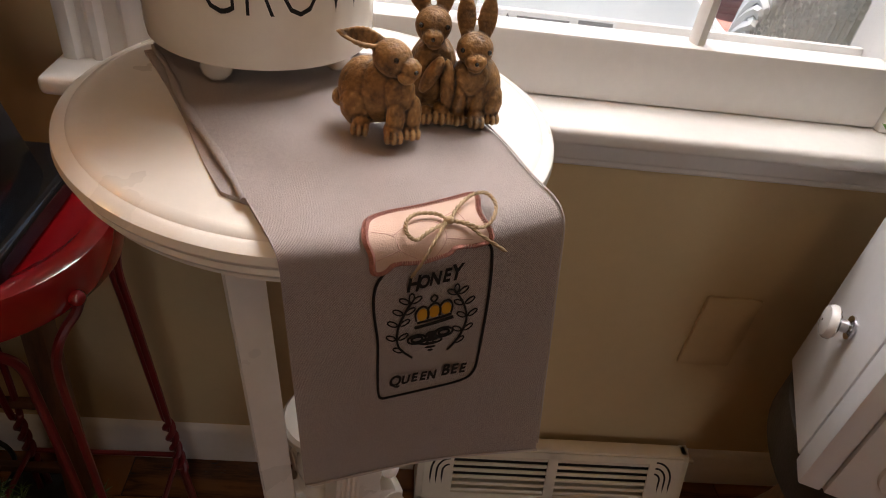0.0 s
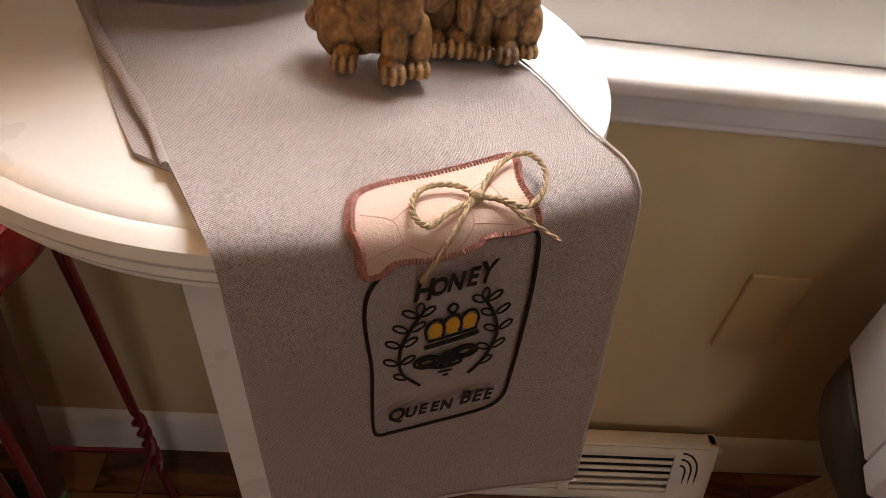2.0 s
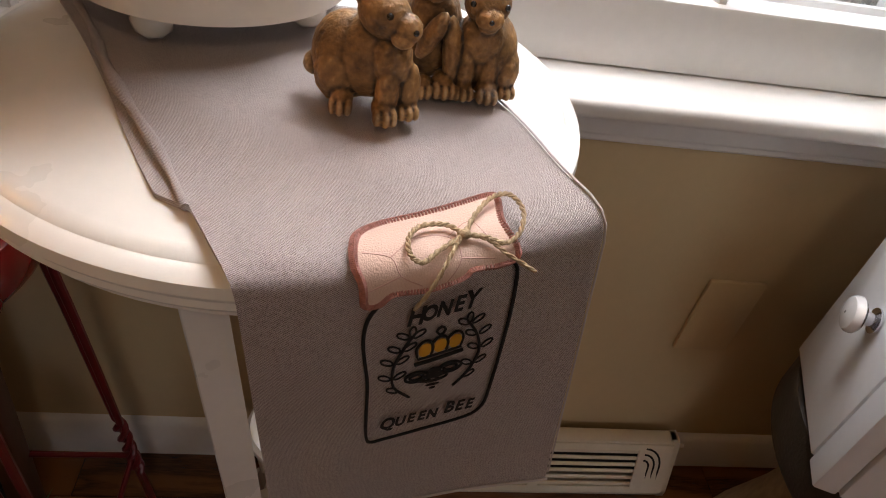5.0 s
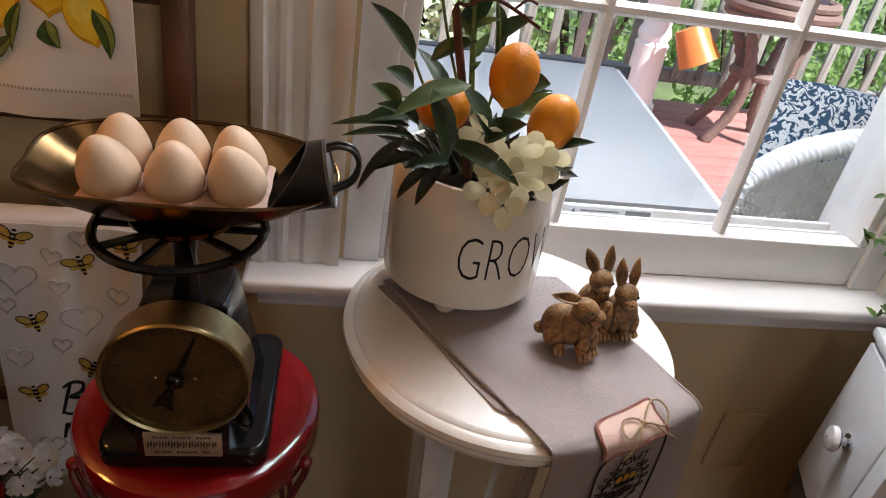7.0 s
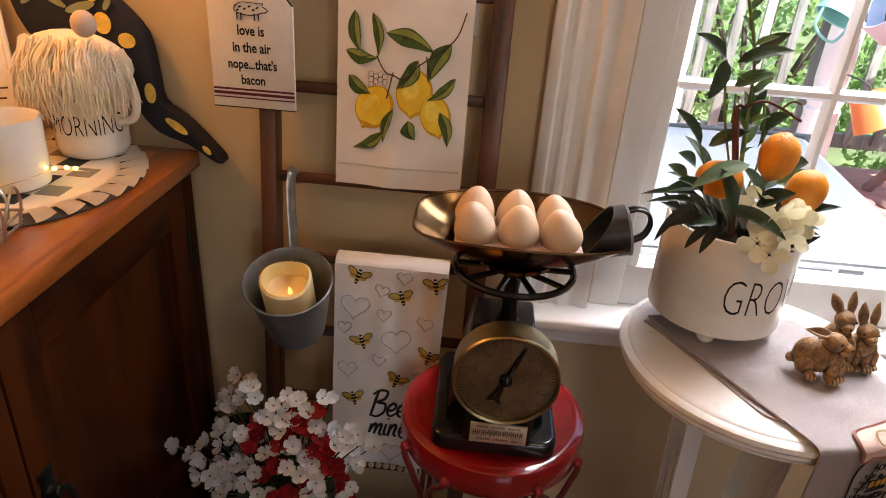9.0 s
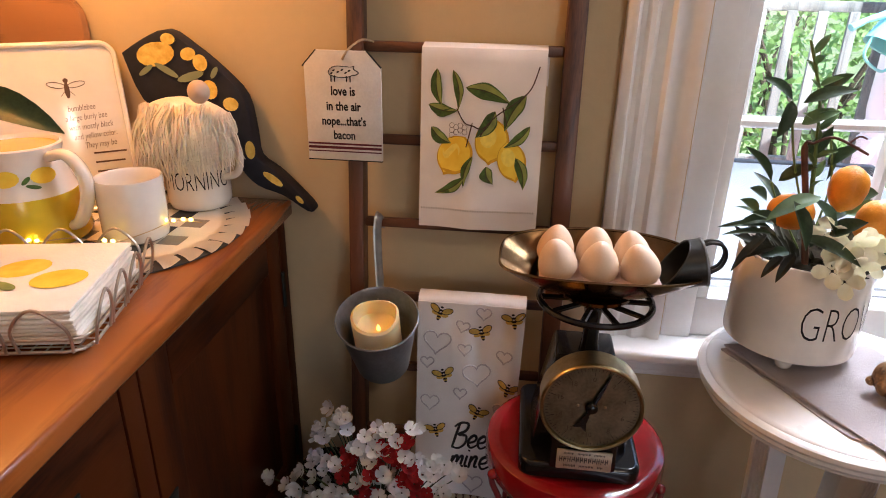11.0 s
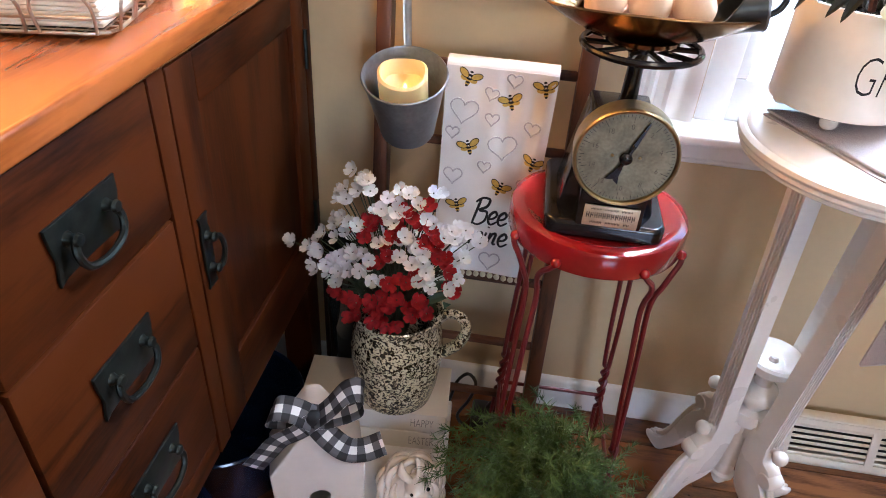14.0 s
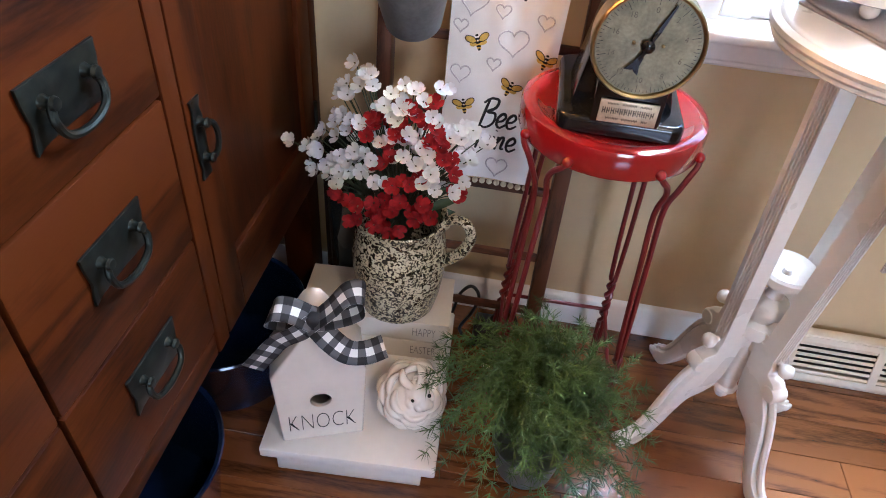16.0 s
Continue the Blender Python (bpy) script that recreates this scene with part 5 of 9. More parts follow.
for k in range(10):
    a = math.pi / 2 - 2 * math.pi * k / 10 + 0.0
    b = words(str(2 * k), 0.0095, 0.0, 0.9)
    bend(b, lambda x, y, a=a: (x + (DR - 0.0215) * math.cos(a), y + (DR - 0.0215) * math.sin(a), 0.0050))
    part("numeral", b, mat("worn_numeral_print", (0.10, 0.08, 0.045), 0.6, vary=0.3, scale=300), drum)
b = bmesh.new()
box(b, (-0.016, -0.0022, 0.006), (0.020, 0.0022, 0.0078), 0.0006, pose(0, 0, 0, 0, 0, 69))
prism(b, [(0.015, -0.0026), (0.050, -0.0008), (0.052, 0), (0.050, 0.0008), (0.015, 0.0026)], 0.0014, pose(0, 0, 0, 0, 0, 69) @ Matrix(((1, 0, 0, 0), (0, 0, 1, 0), (0, 1, 0, 0.0062), (0, 0, 0, 1))))
prism(b, [(-0.012, -0.003), (-0.022, -0.004), (-0.033, -0.009), (-0.031, -0.003), (-0.029, 0), (-0.031, 0.003), (-0.033, 0.009), (-0.022, 0.004), (-0.012, 0.003)], 0.0014, pose(0, 0, 0, 0, 0, 69) @ Matrix(((1, 0, 0, 0), (0, 0, 1, 0), (0, 1, 0, 0.0062), (0, 0, 0, 1))))
lathe(b, [(0.0075, 0.004), (0.0075, 0.008), (0.005, 0.0105), (0, 0.011)], 20)
part("needle", b, BLACK, drum)
for s in (-1, 1):
    part("screw", blob(bmesh.new(), (s * 0.016, 0.002, 0.0045), (0.0022, 0.0022, 0.0014), sub=2), BRASS, drum)
b = bmesh.new()
box(b, (-0.4055, 0.3775, 0.634), (-0.3365, 0.3805, 0.6635), 0.0008)
plaque = part("maker_plate", b, mat("pale_worn_brass", (0.62, 0.54, 0.40), 0.42, 0.6, vary=0.25, scale=60, fine=300), scale, "pale brass maker's plate with worn lettering")
WORN = mat("worn_black_print", (0.05, 0.04, 0.03), 0.6, vary=0.5, scale=500)
random.seed(41)
for z, x0, x1, h, n in ((0.6590, -0.397, -0.345, 0.0030, 15), (0.6500, -0.402, -0.340, 0.0082, 12), (0.6400, -0.396, -0.346, 0.0034, 13)):
    b = bmesh.new()
    step = (x1 - x0) / n
    for k in range(n):
        if n > 12 and k % 6 == 4:
            continue
        lo = x0 + step * k
        box(b, (lo, 0.3770, z - h / 2), (lo + step * random.uniform(0.16, 0.30), 0.3774, z + h / 2 * random.uniform(0.8, 1.0)))
        box(b, (lo + step * 0.52, 0.3770, z - h / 2 * random.uniform(0.5, 1.0)), (lo + step * random.uniform(0.66, 0.78), 0.3774, z + h / 2))
        box(b, (lo, 0.3771, z - h * 0.08), (lo + step * 0.74, 0.3774, z + h * 0.08))
    part("lettering_bar", b, WORN, plaque)
b = bmesh.new()
lathe(b, [(0.015, 0.766), (0.013, 0.775), (0.0105, 0.79), (0.0095, 0.82), (0.012, 0.838), (0.018, 0.846), (0, 0.847)], 24, Matrix.Translation((-0.373, 0.440, 0)))
part("column", b, BLACK, scale)
TC = Vector((-0.373, 0.435, 0.849))
trivet = bmesh.new()
tube(trivet, [TC + 0.068 * Vector((math.cos(a), math.sin(a), 0)) for a in np.linspace(0, 2 * math.pi, 41)[:-1]], 0.0042, 8, True)
platform = part("platform", trivet, BLACK, scale)
for k in range(10):
    a = 2 * math.pi * k / 10
    spoke = bmesh.new()
    tube(spoke, [TC + 0.014 * Vector((math.cos(a), math.sin(a), 0)), TC + 0.066 * Vector((math.cos(a), math.sin(a), 0))], 0.0036, 6)
    part("spoke", spoke, BLACK, platform)
part("hub", lathe(bmesh.new(), [(0.020, -0.004), (0.020, 0.003), (0, 0.003)], 20, Matrix.Translation(TC)), BLACK, platform)

pan = bmesh.new()
TIN = mat("aged_brass_pan", (0.17, 0.105, 0.050), 0.24, 1.0, vary=0.3, scale=18, fine=140)
PC = Vector((-0.369, 0.449, 0.0))


def pan_at(s, a, drop=0.0):
    ca, sa = math.cos(a), math.sin(a)
    n = 2.5 + 0.9 * max(0.0, -ca)
    rx, ry = 0.1235, 0.061
    k = (abs(ca) ** n + abs(sa) ** n) ** (-1 / n)
    flare = 0.40 + 0.60 * s
    z = 0.8590 + 0.034 * s ** 1.7 + 0.020 * max(0.0, sa) * s * s - drop
    return PC + Vector((rx * k * ca * flare * (0.9 + 0.1 * s), ry * k * sa * flare, z))


grid(pan, lambda u, v: pan_at(u, 2 * math.pi * v), 10, 64, thick=-0.0016)
bmesh.ops.remove_doubles(pan, verts=pan.verts, dist=1e-5)
pan_floor = bmesh.new()
pan_floor.faces.new([pan_floor.verts.new(pan_at(0, 2 * math.pi * k / 64, 0.0004)) for k in range(64)])
join(pan, pan_floor)
tube(pan, [pan_at(1.0, 2 * math.pi * k / 64) for k in range(64)], 0.0017, 6, True)
dish = thing("scale_pan", "oval tarnished brass weighing pan set on the scale", "pan")
part("bowl", pan, TIN, dish)
part("foot_ring", lathe(bmesh.new(), [(0.030, 0.8495), (0.040, 0.8500), (0.046, 0.854), (0.047, 0.8585), (0.030, 0.8585)], 32, Matrix.Translation((PC.x - 0.004, PC.y, 0))), TIN, dish)

tray = bmesh.new()
PULP = mat("pink_paper_pulp", (0.58, 0.40, 0.33), 0.95, vary=0.12, scale=60, bump=0.8, relief=320)


def tray_at(u, v):
    x, y = -0.444 + 0.142 * u, 0.408 + 0.084 * v
    cups = 0.010 * abs(math.sin(3 * math.pi * u)) * abs(math.sin(2 * math.pi * v))
    rim = 0.004 if 0.02 < u < 0.98 and 0.02 < v < 0.98 else 0.0
    return Vector((x, y, 0.882 - cups + rim))


grid(tray, tray_at, 30, 20, thick=-0.0018)
tagged(part("egg_tray", tray, PULP), "pinkish paper pulp egg tray lying in the brass pan", "egg tray")
SHELL = mat("brown_egg_shell", (0.66, 0.47, 0.32), 0.55, vary=0.07, scale=30, fine=350, bump=0.15, relief=500)
first = None
for x, y, z, rx, ry in ((-0.424, 0.428, 0.9085, 12, -10), (-0.374, 0.428, 0.9080, 8, 2), (-0.327, 0.428, 0.9080, 10, -14), (-0.424, 0.470, 0.9090, 2, 4), (-0.376, 0.470, 0.9090, 2, 0), (-0.331, 0.470, 0.9070, 2, -10)):
    m = pose(x, y, z - 0.007, rx, ry, 0)
    if first is None:
        b = bmesh.new()
        blob(b, (0, 0, 0), (0.0226, 0.0226, 0.0290), sub=4, point=0.26)
        first = tagged(part("egg", b, SHELL, m=m), "pale brown hen's egg standing in the egg tray", "egg", "eggs in the pan")
    else:
        copy_thing(first, m)
cup = thing("tin_scoop", "dark tin scoop lying on its side with a strap handle", "scoop", pose(-0.2475, 0.440, 0.8785, 0, -13, 0))
DARK_TIN = mat("blackened_tin", (0.045, 0.043, 0.038), 0.38, 0.8, vary=0.3, scale=40)
SR = 0.0285


def scoop_at(u, v, r):
    """A round wall, short above and long below, from the end plate to the slanted lip."""
    a = 2 * math.pi * v
    long = 0.013 + 0.052 * (0.5 - 0.5 * math.cos(a)) ** 1.15
    return Vector((-long * u, r * math.sin(a), SR + r * math.cos(a)))


b = bmesh.new()
grid(b, lambda u, v: scoop_at(u, v, SR), 6, 48)
grid(b, lambda u, v: scoop_at(0.02 + 0.98 * u, v, SR - 0.0012), 6, 48)
tube(b, [scoop_at(1, k / 48, SR - 0.0006) for k in range(48)], 0.0010, 6, True)
bmesh.ops.remove_doubles(b, verts=b.verts, dist=1e-5)
part("body", b, DARK_TIN, cup)
b = bmesh.new()
lathe(b, [(0, -0.0012), (SR - 0.001, -0.0012), (SR + 0.0008, -0.0002), (SR + 0.0008, 0.0022), (SR - 0.0012, 0.0026), (SR - 0.003, 0.0008), (0, 0.0006)], 48, Matrix.Translation((0, 0, SR)) @ pose(0, 0, 0, 0, 90, 0))
part("end_plate", b, mat("dull_grey_tin", (0.20, 0.20, 0.20), 0.35, 0.9, vary=0.3, scale=60), cup)
for dy in (-0.0042, 0.0042):
    b = bmesh.new()
    tube(b, smooth_line([(0.001, dy, 0.051), (0.012, dy, 0.0525), (0.023, dy, 0.047), (0.026, dy, 0.034), (0.018, dy, 0.020), (0.001, dy, 0.014)], 5), 0.0022, 8)
    part("handle", b, DARK_TIN, cup)

# ---- on the ladder ----


def ladder_y(z):
    return lean(z) - 0.004


def hung(x0, x1, z0, z1, wave, nu=24, nv=36, gap=0.010):
    """A cloth over a rung at z1, hanging in front of the ladder down to z0."""
    def f(u, v):
        x = x0 + (x1 - x0) * u
        back = 0.12
        if v < back:
            k = v / back
            return Vector((x + 0.004, ladder_y(z1) + 0.030 - 0.002 * k, z1 - 0.05 * (1 - k)))
        k = (v - back) / (1 - back)
        if k < 0.06:
            a = k / 0.06 * math.pi
            return Vector((x, ladder_y(z1) + 0.010 + 0.018 * math.cos(a), z1 + 0.008 * math.sin(a)))
        k = (k - 0.06) / 0.94
        z = z1 + (z0 - z1) * k
        return Vector((x, ladder_y(z) - gap + wave(u, k), z))
    b = bmesh.new()
    grid(b, f, nu, nv, thick=0.0012)
    return b


def flat_shape(bm, pts, put):
    """A flat patch from an outline; put turns its (x, z) into a place."""
    bm.faces.new([bm.verts.new(put(x, z)) for x, z in pts])


def oval(x, z, rx, rz, tilt=0.0, n=20, point=0.0):
    out = []
    for k in range(n):
        t = 2 * math.pi * k / n
        a, c = rx * math.cos(t), rz * math.sin(t)
        if point and c < 0:
            a *= 1 - point * (c / rz) ** 4
        out.append((x + a * math.cos(tilt) - c * math.sin(tilt), z + a * math.sin(tilt) + c * math.cos(tilt)))
    return out


LT0, LT1 = -0.619, -0.447
lemon_towel = thing("lemon_towel", "white cotton towel printed with lemons, hung over a ladder rung", "towel")
flat_wave = lambda u, k: 0.0022 * math.sin(7 * u + 1) * k - 0.003 * k * math.exp(-((u - 0.42) * 9) ** 2)
part("cloth", hung(LT0, LT1, 0.868, 1.118, flat_wave), COTTON, lemon_towel)


def on_towel(x, z):
    """Print coordinates, metres from the towel's top left corner."""
    u, k = x / (LT1 - LT0), -z / 0.25
    return Vector((LT0 + x, ladder_y(1.118 + z) - 0.0104 - 0.0012 + flat_wave(u, k), 1.118 + z))


def raised(put, up):
    return lambda x, z: put(x, z) + Vector((0, -up, 0))


YEL = mat("printed_lemon", (0.84, 0.64, 0.07), 0.9, vary=0.06, scale=40, fine=60, second=(0.76, 0.47, 0.015))
GRN = mat("printed_leaf", (0.06, 0.11, 0.02), 0.9, vary=0.5, scale=70, fine=400, second=(0.014, 0.032, 0.008))
GRN2 = mat("printed_pale_leaf", (0.22, 0.26, 0.06), 0.9, vary=0.3, scale=70)
TWIG = mat("printed_twig", (0.055, 0.025, 0.015), 0.9)
S = 0.172 / 229.0
LEMON_EDGE = mat("printed_lemon_edge", (0.60, 0.33, 0.012), 0.9, vary=0.15, scale=120)
LEMON_PALE = mat("printed_lemon_light", (0.84, 0.66, 0.10), 0.9, vary=0.12, scale=150)
# each lemon: its edge, its body and a paler side, with a nub at the far end
for cx, cz, rx, rz, tilt, up in ((819, 242, 33, 38, -0.5, 3), (888, 213, 32, 39, -0.1, 1), (927, 249, 27, 36, 0.25, 5)):
    for shade, mm, f, dx, dz in ((0, LEMON_EDGE, 1.0, 0, 0), (1, YEL, 0.90, -1.5, -1.5), (2, LEMON_PALE, 0.48, -7, -7)):
        pts = []
        for t in np.linspace(0, 2 * math.pi, 37)[:-1]:
            nub = (0.17 * math.exp(-((t - 1.5 * math.pi) * 7) ** 2) + 0.07 * math.exp(-((t - 0.5 * math.pi) * 5) ** 2)) if shade < 2 else 0.0
            a, c = f * rx * math.cos(t), f * rz * math.sin(t) * (1 + nub)
            pts.append(((cx + dx - 752 + a * math.cos(tilt) - c * math.sin(tilt)) * S, (-(cz + dz - 52) + a * math.sin(tilt) + c * math.cos(tilt)) * S))
        b = bmesh.new()
        flat_shape(b, pts, raised(on_towel, 0.00012 * (up + shade)))
        part("print_lemon", b, mm, lemon_towel)
LEAVES = [(782, 88, 792, 150, 22), (812, 90, 822, 155, 18), (770, 150, 820, 158, 24), (840, 118, 915, 142, 30), (945, 130, 912, 190, 30), (890, 160, 858, 205, 28), (775, 192, 810, 218, 24), (955, 185, 912, 222, 20), (852, 245, 838, 300, 16), (835, 285, 785, 315, 20), (880, 262, 893, 292, 26), (935, 245, 950, 300, 22)]
for k, (x0, z0, x1, z1, w) in enumerate(LEAVES):
    cx, cz = (x0 + x1) / 2 - 752, -((z0 + z1) / 2 - 52)
    long = math.hypot(x1 - x0, z1 - z0) / 2
    tilt = math.atan2(-(z1 - z0), x1 - x0)
    long, bow_ = long * 1.12, (6 if k % 2 else -6)
    for shade, mat_ in ((0, GRN), (1, GRN2), (2, TWIG)):
        n = 14
        mid = [(long * (2 * j / n - 1), bow_ * math.sin(math.pi * j / n)) for j in range(n + 1)]
        wide = [0.50 * w * math.sin(math.pi * (j / n) ** 0.80) ** 1.05 * (1 + 0.05 * math.sin(j * 0.9 + k)) for j in range(n + 1)]
        if shade == 0:
            pts = [(a, c + q) for (a, c), q in zip(mid, wide)] + [(a, c - q) for (a, c), q in list(zip(mid, wide))[-2:0:-1]]
        elif shade == 1:
            pts = [(a, c + 0.80 * q) for (a, c), q in zip(mid, wide)] + [(a, c + 0.10 * q) for (a, c), q in list(zip(mid, wide))[-2:0:-1]]
        else:
            pts = [(a, c + 0.5) for a, c in mid[:-1]] + [(a, c - 0.5) for a, c in reversed(mid[:-1])]
        b = bmesh.new()
        flat_shape(b, [((cx + a * math.cos(tilt) - c * math.sin(tilt)) * S, (cz + a * math.sin(tilt) + c * math.cos(tilt)) * S) for a, c in pts], raised(on_towel, 0.0009 + 0.00015 * shade))
        part("print_leaf", b, mat_, lemon_towel)
b = bmesh.new()
for pts in ([(968, 76), (955, 115), (930, 140), (895, 165), (870, 190), (850, 185), (835, 180), (820, 155)], [(880, 180), (865, 205)], [(850, 180), (840, 225)], [(905, 150), (915, 185)]):
    tube(b, [raised(on_towel, 0.0008)(p.x, p.y) for p in smooth_line([((x - 752) * S, -(z - 52) * S, 0) for x, z in pts], 4)], 0.0009, 5)
part("print_twig", b, TWIG, lemon_towel)
b = bmesh.new()
for k in range(9):
    cx, cz = 812 + (k % 4) * 8, 186 + (k // 4) * 9 + (k % 2) * 3
    tube(b, [raised(on_towel, 0.0005)(x, z) for x, z in oval((cx - 752) * S, -(cz - 52) * S, 5 * S, 5 * S, 0, 8)], 0.0003, 4, True)
part("print_blossom", b, TWIG, lemon_towel)
b = bmesh.new()
for k in range(46):
    x = 0.004 + k * 0.0036
    box(b, (-0.0009, -0.0003, -0.0014), (0.0009, 0.0002, 0.0014), 0, Matrix.Translation(raised(on_towel, 0.0003)(x, -0.222)))
tagged(part("hemstitch", b, mat("hem_shadow", (0.45, 0.41, 0.37), 0.9), lemon_towel), kind="stuff")

BT0, BT1 = -0.617, -0.452
bee_towel = thing("bee_towel", "white towel printed with bees and hearts, hung on the ladder", "towel")
bee_wave = lambda u, k: 0.0035 * math.sin(9 * u + 3 * k) * min(1, k * 3) * u - 0.009 * math.exp(-((u - 0.88) * 12) ** 2) * math.exp(-((k - 0.25) * 4) ** 2) + 0.004 * u * math.sin(24 * u) * math.exp(-((k - 0.2) * 4) ** 2)


def bee_x(u, k):
    return BT0 + (BT1 - BT0) * u - 0.012 * u * k


def bee_sheet(u, k, up=0.0):
    z = 0.750 - 0.343 * k
    return Vector((bee_x(u, k), ladder_y(z) - 0.012 + bee_wave(u, k) - up, z))


b = bmesh.new()
grid(b, lambda u, v: bee_sheet(u, v), 40, 50, thick=0.0014)
grid(b, lambda u, v: Vector((bee_x(u, 0), ladder_y(0.75) - 0.012 + 0.017 * (1 - math.cos(math.pi * v)), 0.750 + 0.009 * math.sin(math.pi * v) - 0.03 * max(0, v - 0.9))) + Vector((0, bee_wave(u, 0) * (1 - v), 0)), 40, 10, thick=0.0014)
part("cloth", b, COTTON, bee_towel)
GREY = mat("printed_grey", (0.47, 0.44, 0.44), 0.9, vary=0.3, scale=300)
BEE_Y = mat("printed_bee_yellow", (0.62, 0.42, 0.09), 0.9, vary=0.2, scale=200)


def bee_put(up):
    return lambda x, z: bee_sheet(min(1, max(0, x)), min(1, max(0, z)), 0.0016 + up)


for x, z, s, tilt in ((0.19, 0.190, 0.14, 0.1), (0.62, 0.04, 0.075, 0), (0.43, 0.105, 0.07, 0.2), (0.46, 0.215, 0.07, 0), (0.10, 0.295, 0.07, 0), (0.59, 0.340, 0.145, -0.1), (0.84, 0.24, 0.08, 0), (0.44, 0.440, 0.07, 0), (0.14, 0.50, 0.10, 0), (0.86, 0.52, 0.09, 0.1), (0.28, 0.88, 0.10, 0), (0.62, 0.93, 0.12, 0)):
    pts = []
    for t in np.linspace(0, 2 * math.pi, 25)[:-1]:
        hx, hz = 16 * math.sin(t) ** 3 / 17, -(13 * math.cos(t) - 5 * math.cos(2 * t) - 2 * math.cos(3 * t) - math.cos(4 * t)) / 17
        pts.append(bee_put(0.0002)(x + s * (hx * math.cos(tilt) - hz * math.sin(tilt)), z + s * 0.47 * (hx * math.sin(tilt) + hz * math.cos(tilt))))
    part("print_heart", tube(bmesh.new(), pts, 0.0013, 5, True), GREY, bee_towel)
for k, (x, z, tilt) in enumerate(((0.21, 0.050, 0.3), (0.61, 0.135, -0.3), (0.90, 0.06, -0.2), (0.27, 0.358, -0.3), (0.90, 0.40, 0.2), (0.62, 0.545, 0.35), (0.21, 0.650, -0.25))):
    def at(a, c, up, x=x, z=z, tilt=tilt):
        return bee_put(up)(x + 0.10 * (a * math.cos(tilt) - c * math.sin(tilt)), z + 0.047 * (a * math.sin(tilt) + c * math.cos(tilt)))
    b = bmesh.new()
    for a, c, ra, rc, w in ((-0.6, -0.35, 0.55, 0.30, 0.5), (0.6, -0.35, 0.55, 0.30, -0.5), (-0.45, 0.12, 0.36, 0.22, 0.1), (0.45, 0.12, 0.36, 0.22, -0.1), (0, 0.35, 0.22, 0.45, 0)):
        flat_shape(b, oval(a, c, ra, rc, w, 12), lambda p, q: at(p, q, 0.0002))
    part("print_wing", b, BEE_Y, bee_towel)
    b = bmesh.new()
    for a, c, ra, rc, w in ((-0.6, -0.35, 0.55, 0.30, 0.5), (0.6, -0.35, 0.55, 0.30, -0.5)):
        tube(b, [at(p, q, 0.0004) for p, q in oval(a, c, ra, rc, w, 12)], 0.0007, 4, True)
    for c, ra in ((-0.62, 0.16), (-0.30, 0.24), (0.05, 0.24), (0.38, 0.22), (0.68, 0.14)):
        flat_shape(b, oval(0, c, ra, 0.11, 0, 8), lambda p, q: at(p, q, 0.0006))
    part("print_body", b, INK, bee_towel)
BRUSH = {
    "B": ([(0.22, 2.05), (0.12, 1.2), (0.0, 0.0)], [(-0.12, 1.75), (0.30, 2.10), (0.85, 2.0), (0.80, 1.45), (0.30, 1.12), (0.88, 1.0), (0.92, 0.35), (0.45, -0.05), (-0.05, 0.12)]),
    "e": ([(0.0, 0.42), (0.42, 0.52), (0.60, 0.82), (0.38, 1.05), (0.08, 0.75), (0.08, 0.25), (0.36, 0.0), (0.78, 0.30)],),
    "m": ([(0.04, 1.0), (0.0, 0.0)], [(0.0, 0.35), (0.22, 0.92), (0.42, 0.90), (0.38, 0.0)], [(0.38, 0.35), (0.62, 0.92), (0.82, 0.88), (0.78, 0.15), (1.0, 0.12)]),
    "i": ([(0.06, 1.0), (0.02, 0.2), (0.24, 0.12)], [(0.10, 1.42), (0.13, 1.48)]),
    "n": ([(0.04, 1.0), (0.0, 0.0)], [(0.0, 0.35), (0.24, 0.92), (0.46, 0.88), (0.42, 0.15), (0.66, 0.12)]),
}
for text, x, z, size in (("Bee", 0.385, 0.735, 0.0225), ("mine", 0.375, 0.845, 0.0225)):
    step, b = 0.0, bmesh.new()
    for ch in text:
        for stroke in BRUSH[ch]:
            line = smooth_line([(p, q, 0) for p, q in stroke], 5)
            n = len(line)
            pts = [bee_put(0.0002)(x + (step + p.x + 0.16 * p.y) * size / 0.165, z - p.y * size / 0.343) for p in line]
            tube(b, pts, [0.0013 + 0.0011 * abs(math.sin(0.4 + 2.6 * i / n)) for i in range(n)], 6)
        step += {"B": 1.12, "e": 0.74, "m": 1.08, "i": 0.36, "n": 0.74}[ch]
    part("lettering", b, INK, bee_towel, "black brush lettering")
POM = mat("cream_pompom", (0.66, 0.58, 0.42), 0.95, bump=1.0, relief=900)
for k in range(13):
    b = bmesh.new()
    p = bee_sheet(0.03 + k * 0.078, 1.0)
    blob(b, p + Vector((0, 0, -0.007)), (0.0052, 0.0052, 0.0052), sub=2)
    part("pompom", b, POM, bee_towel)

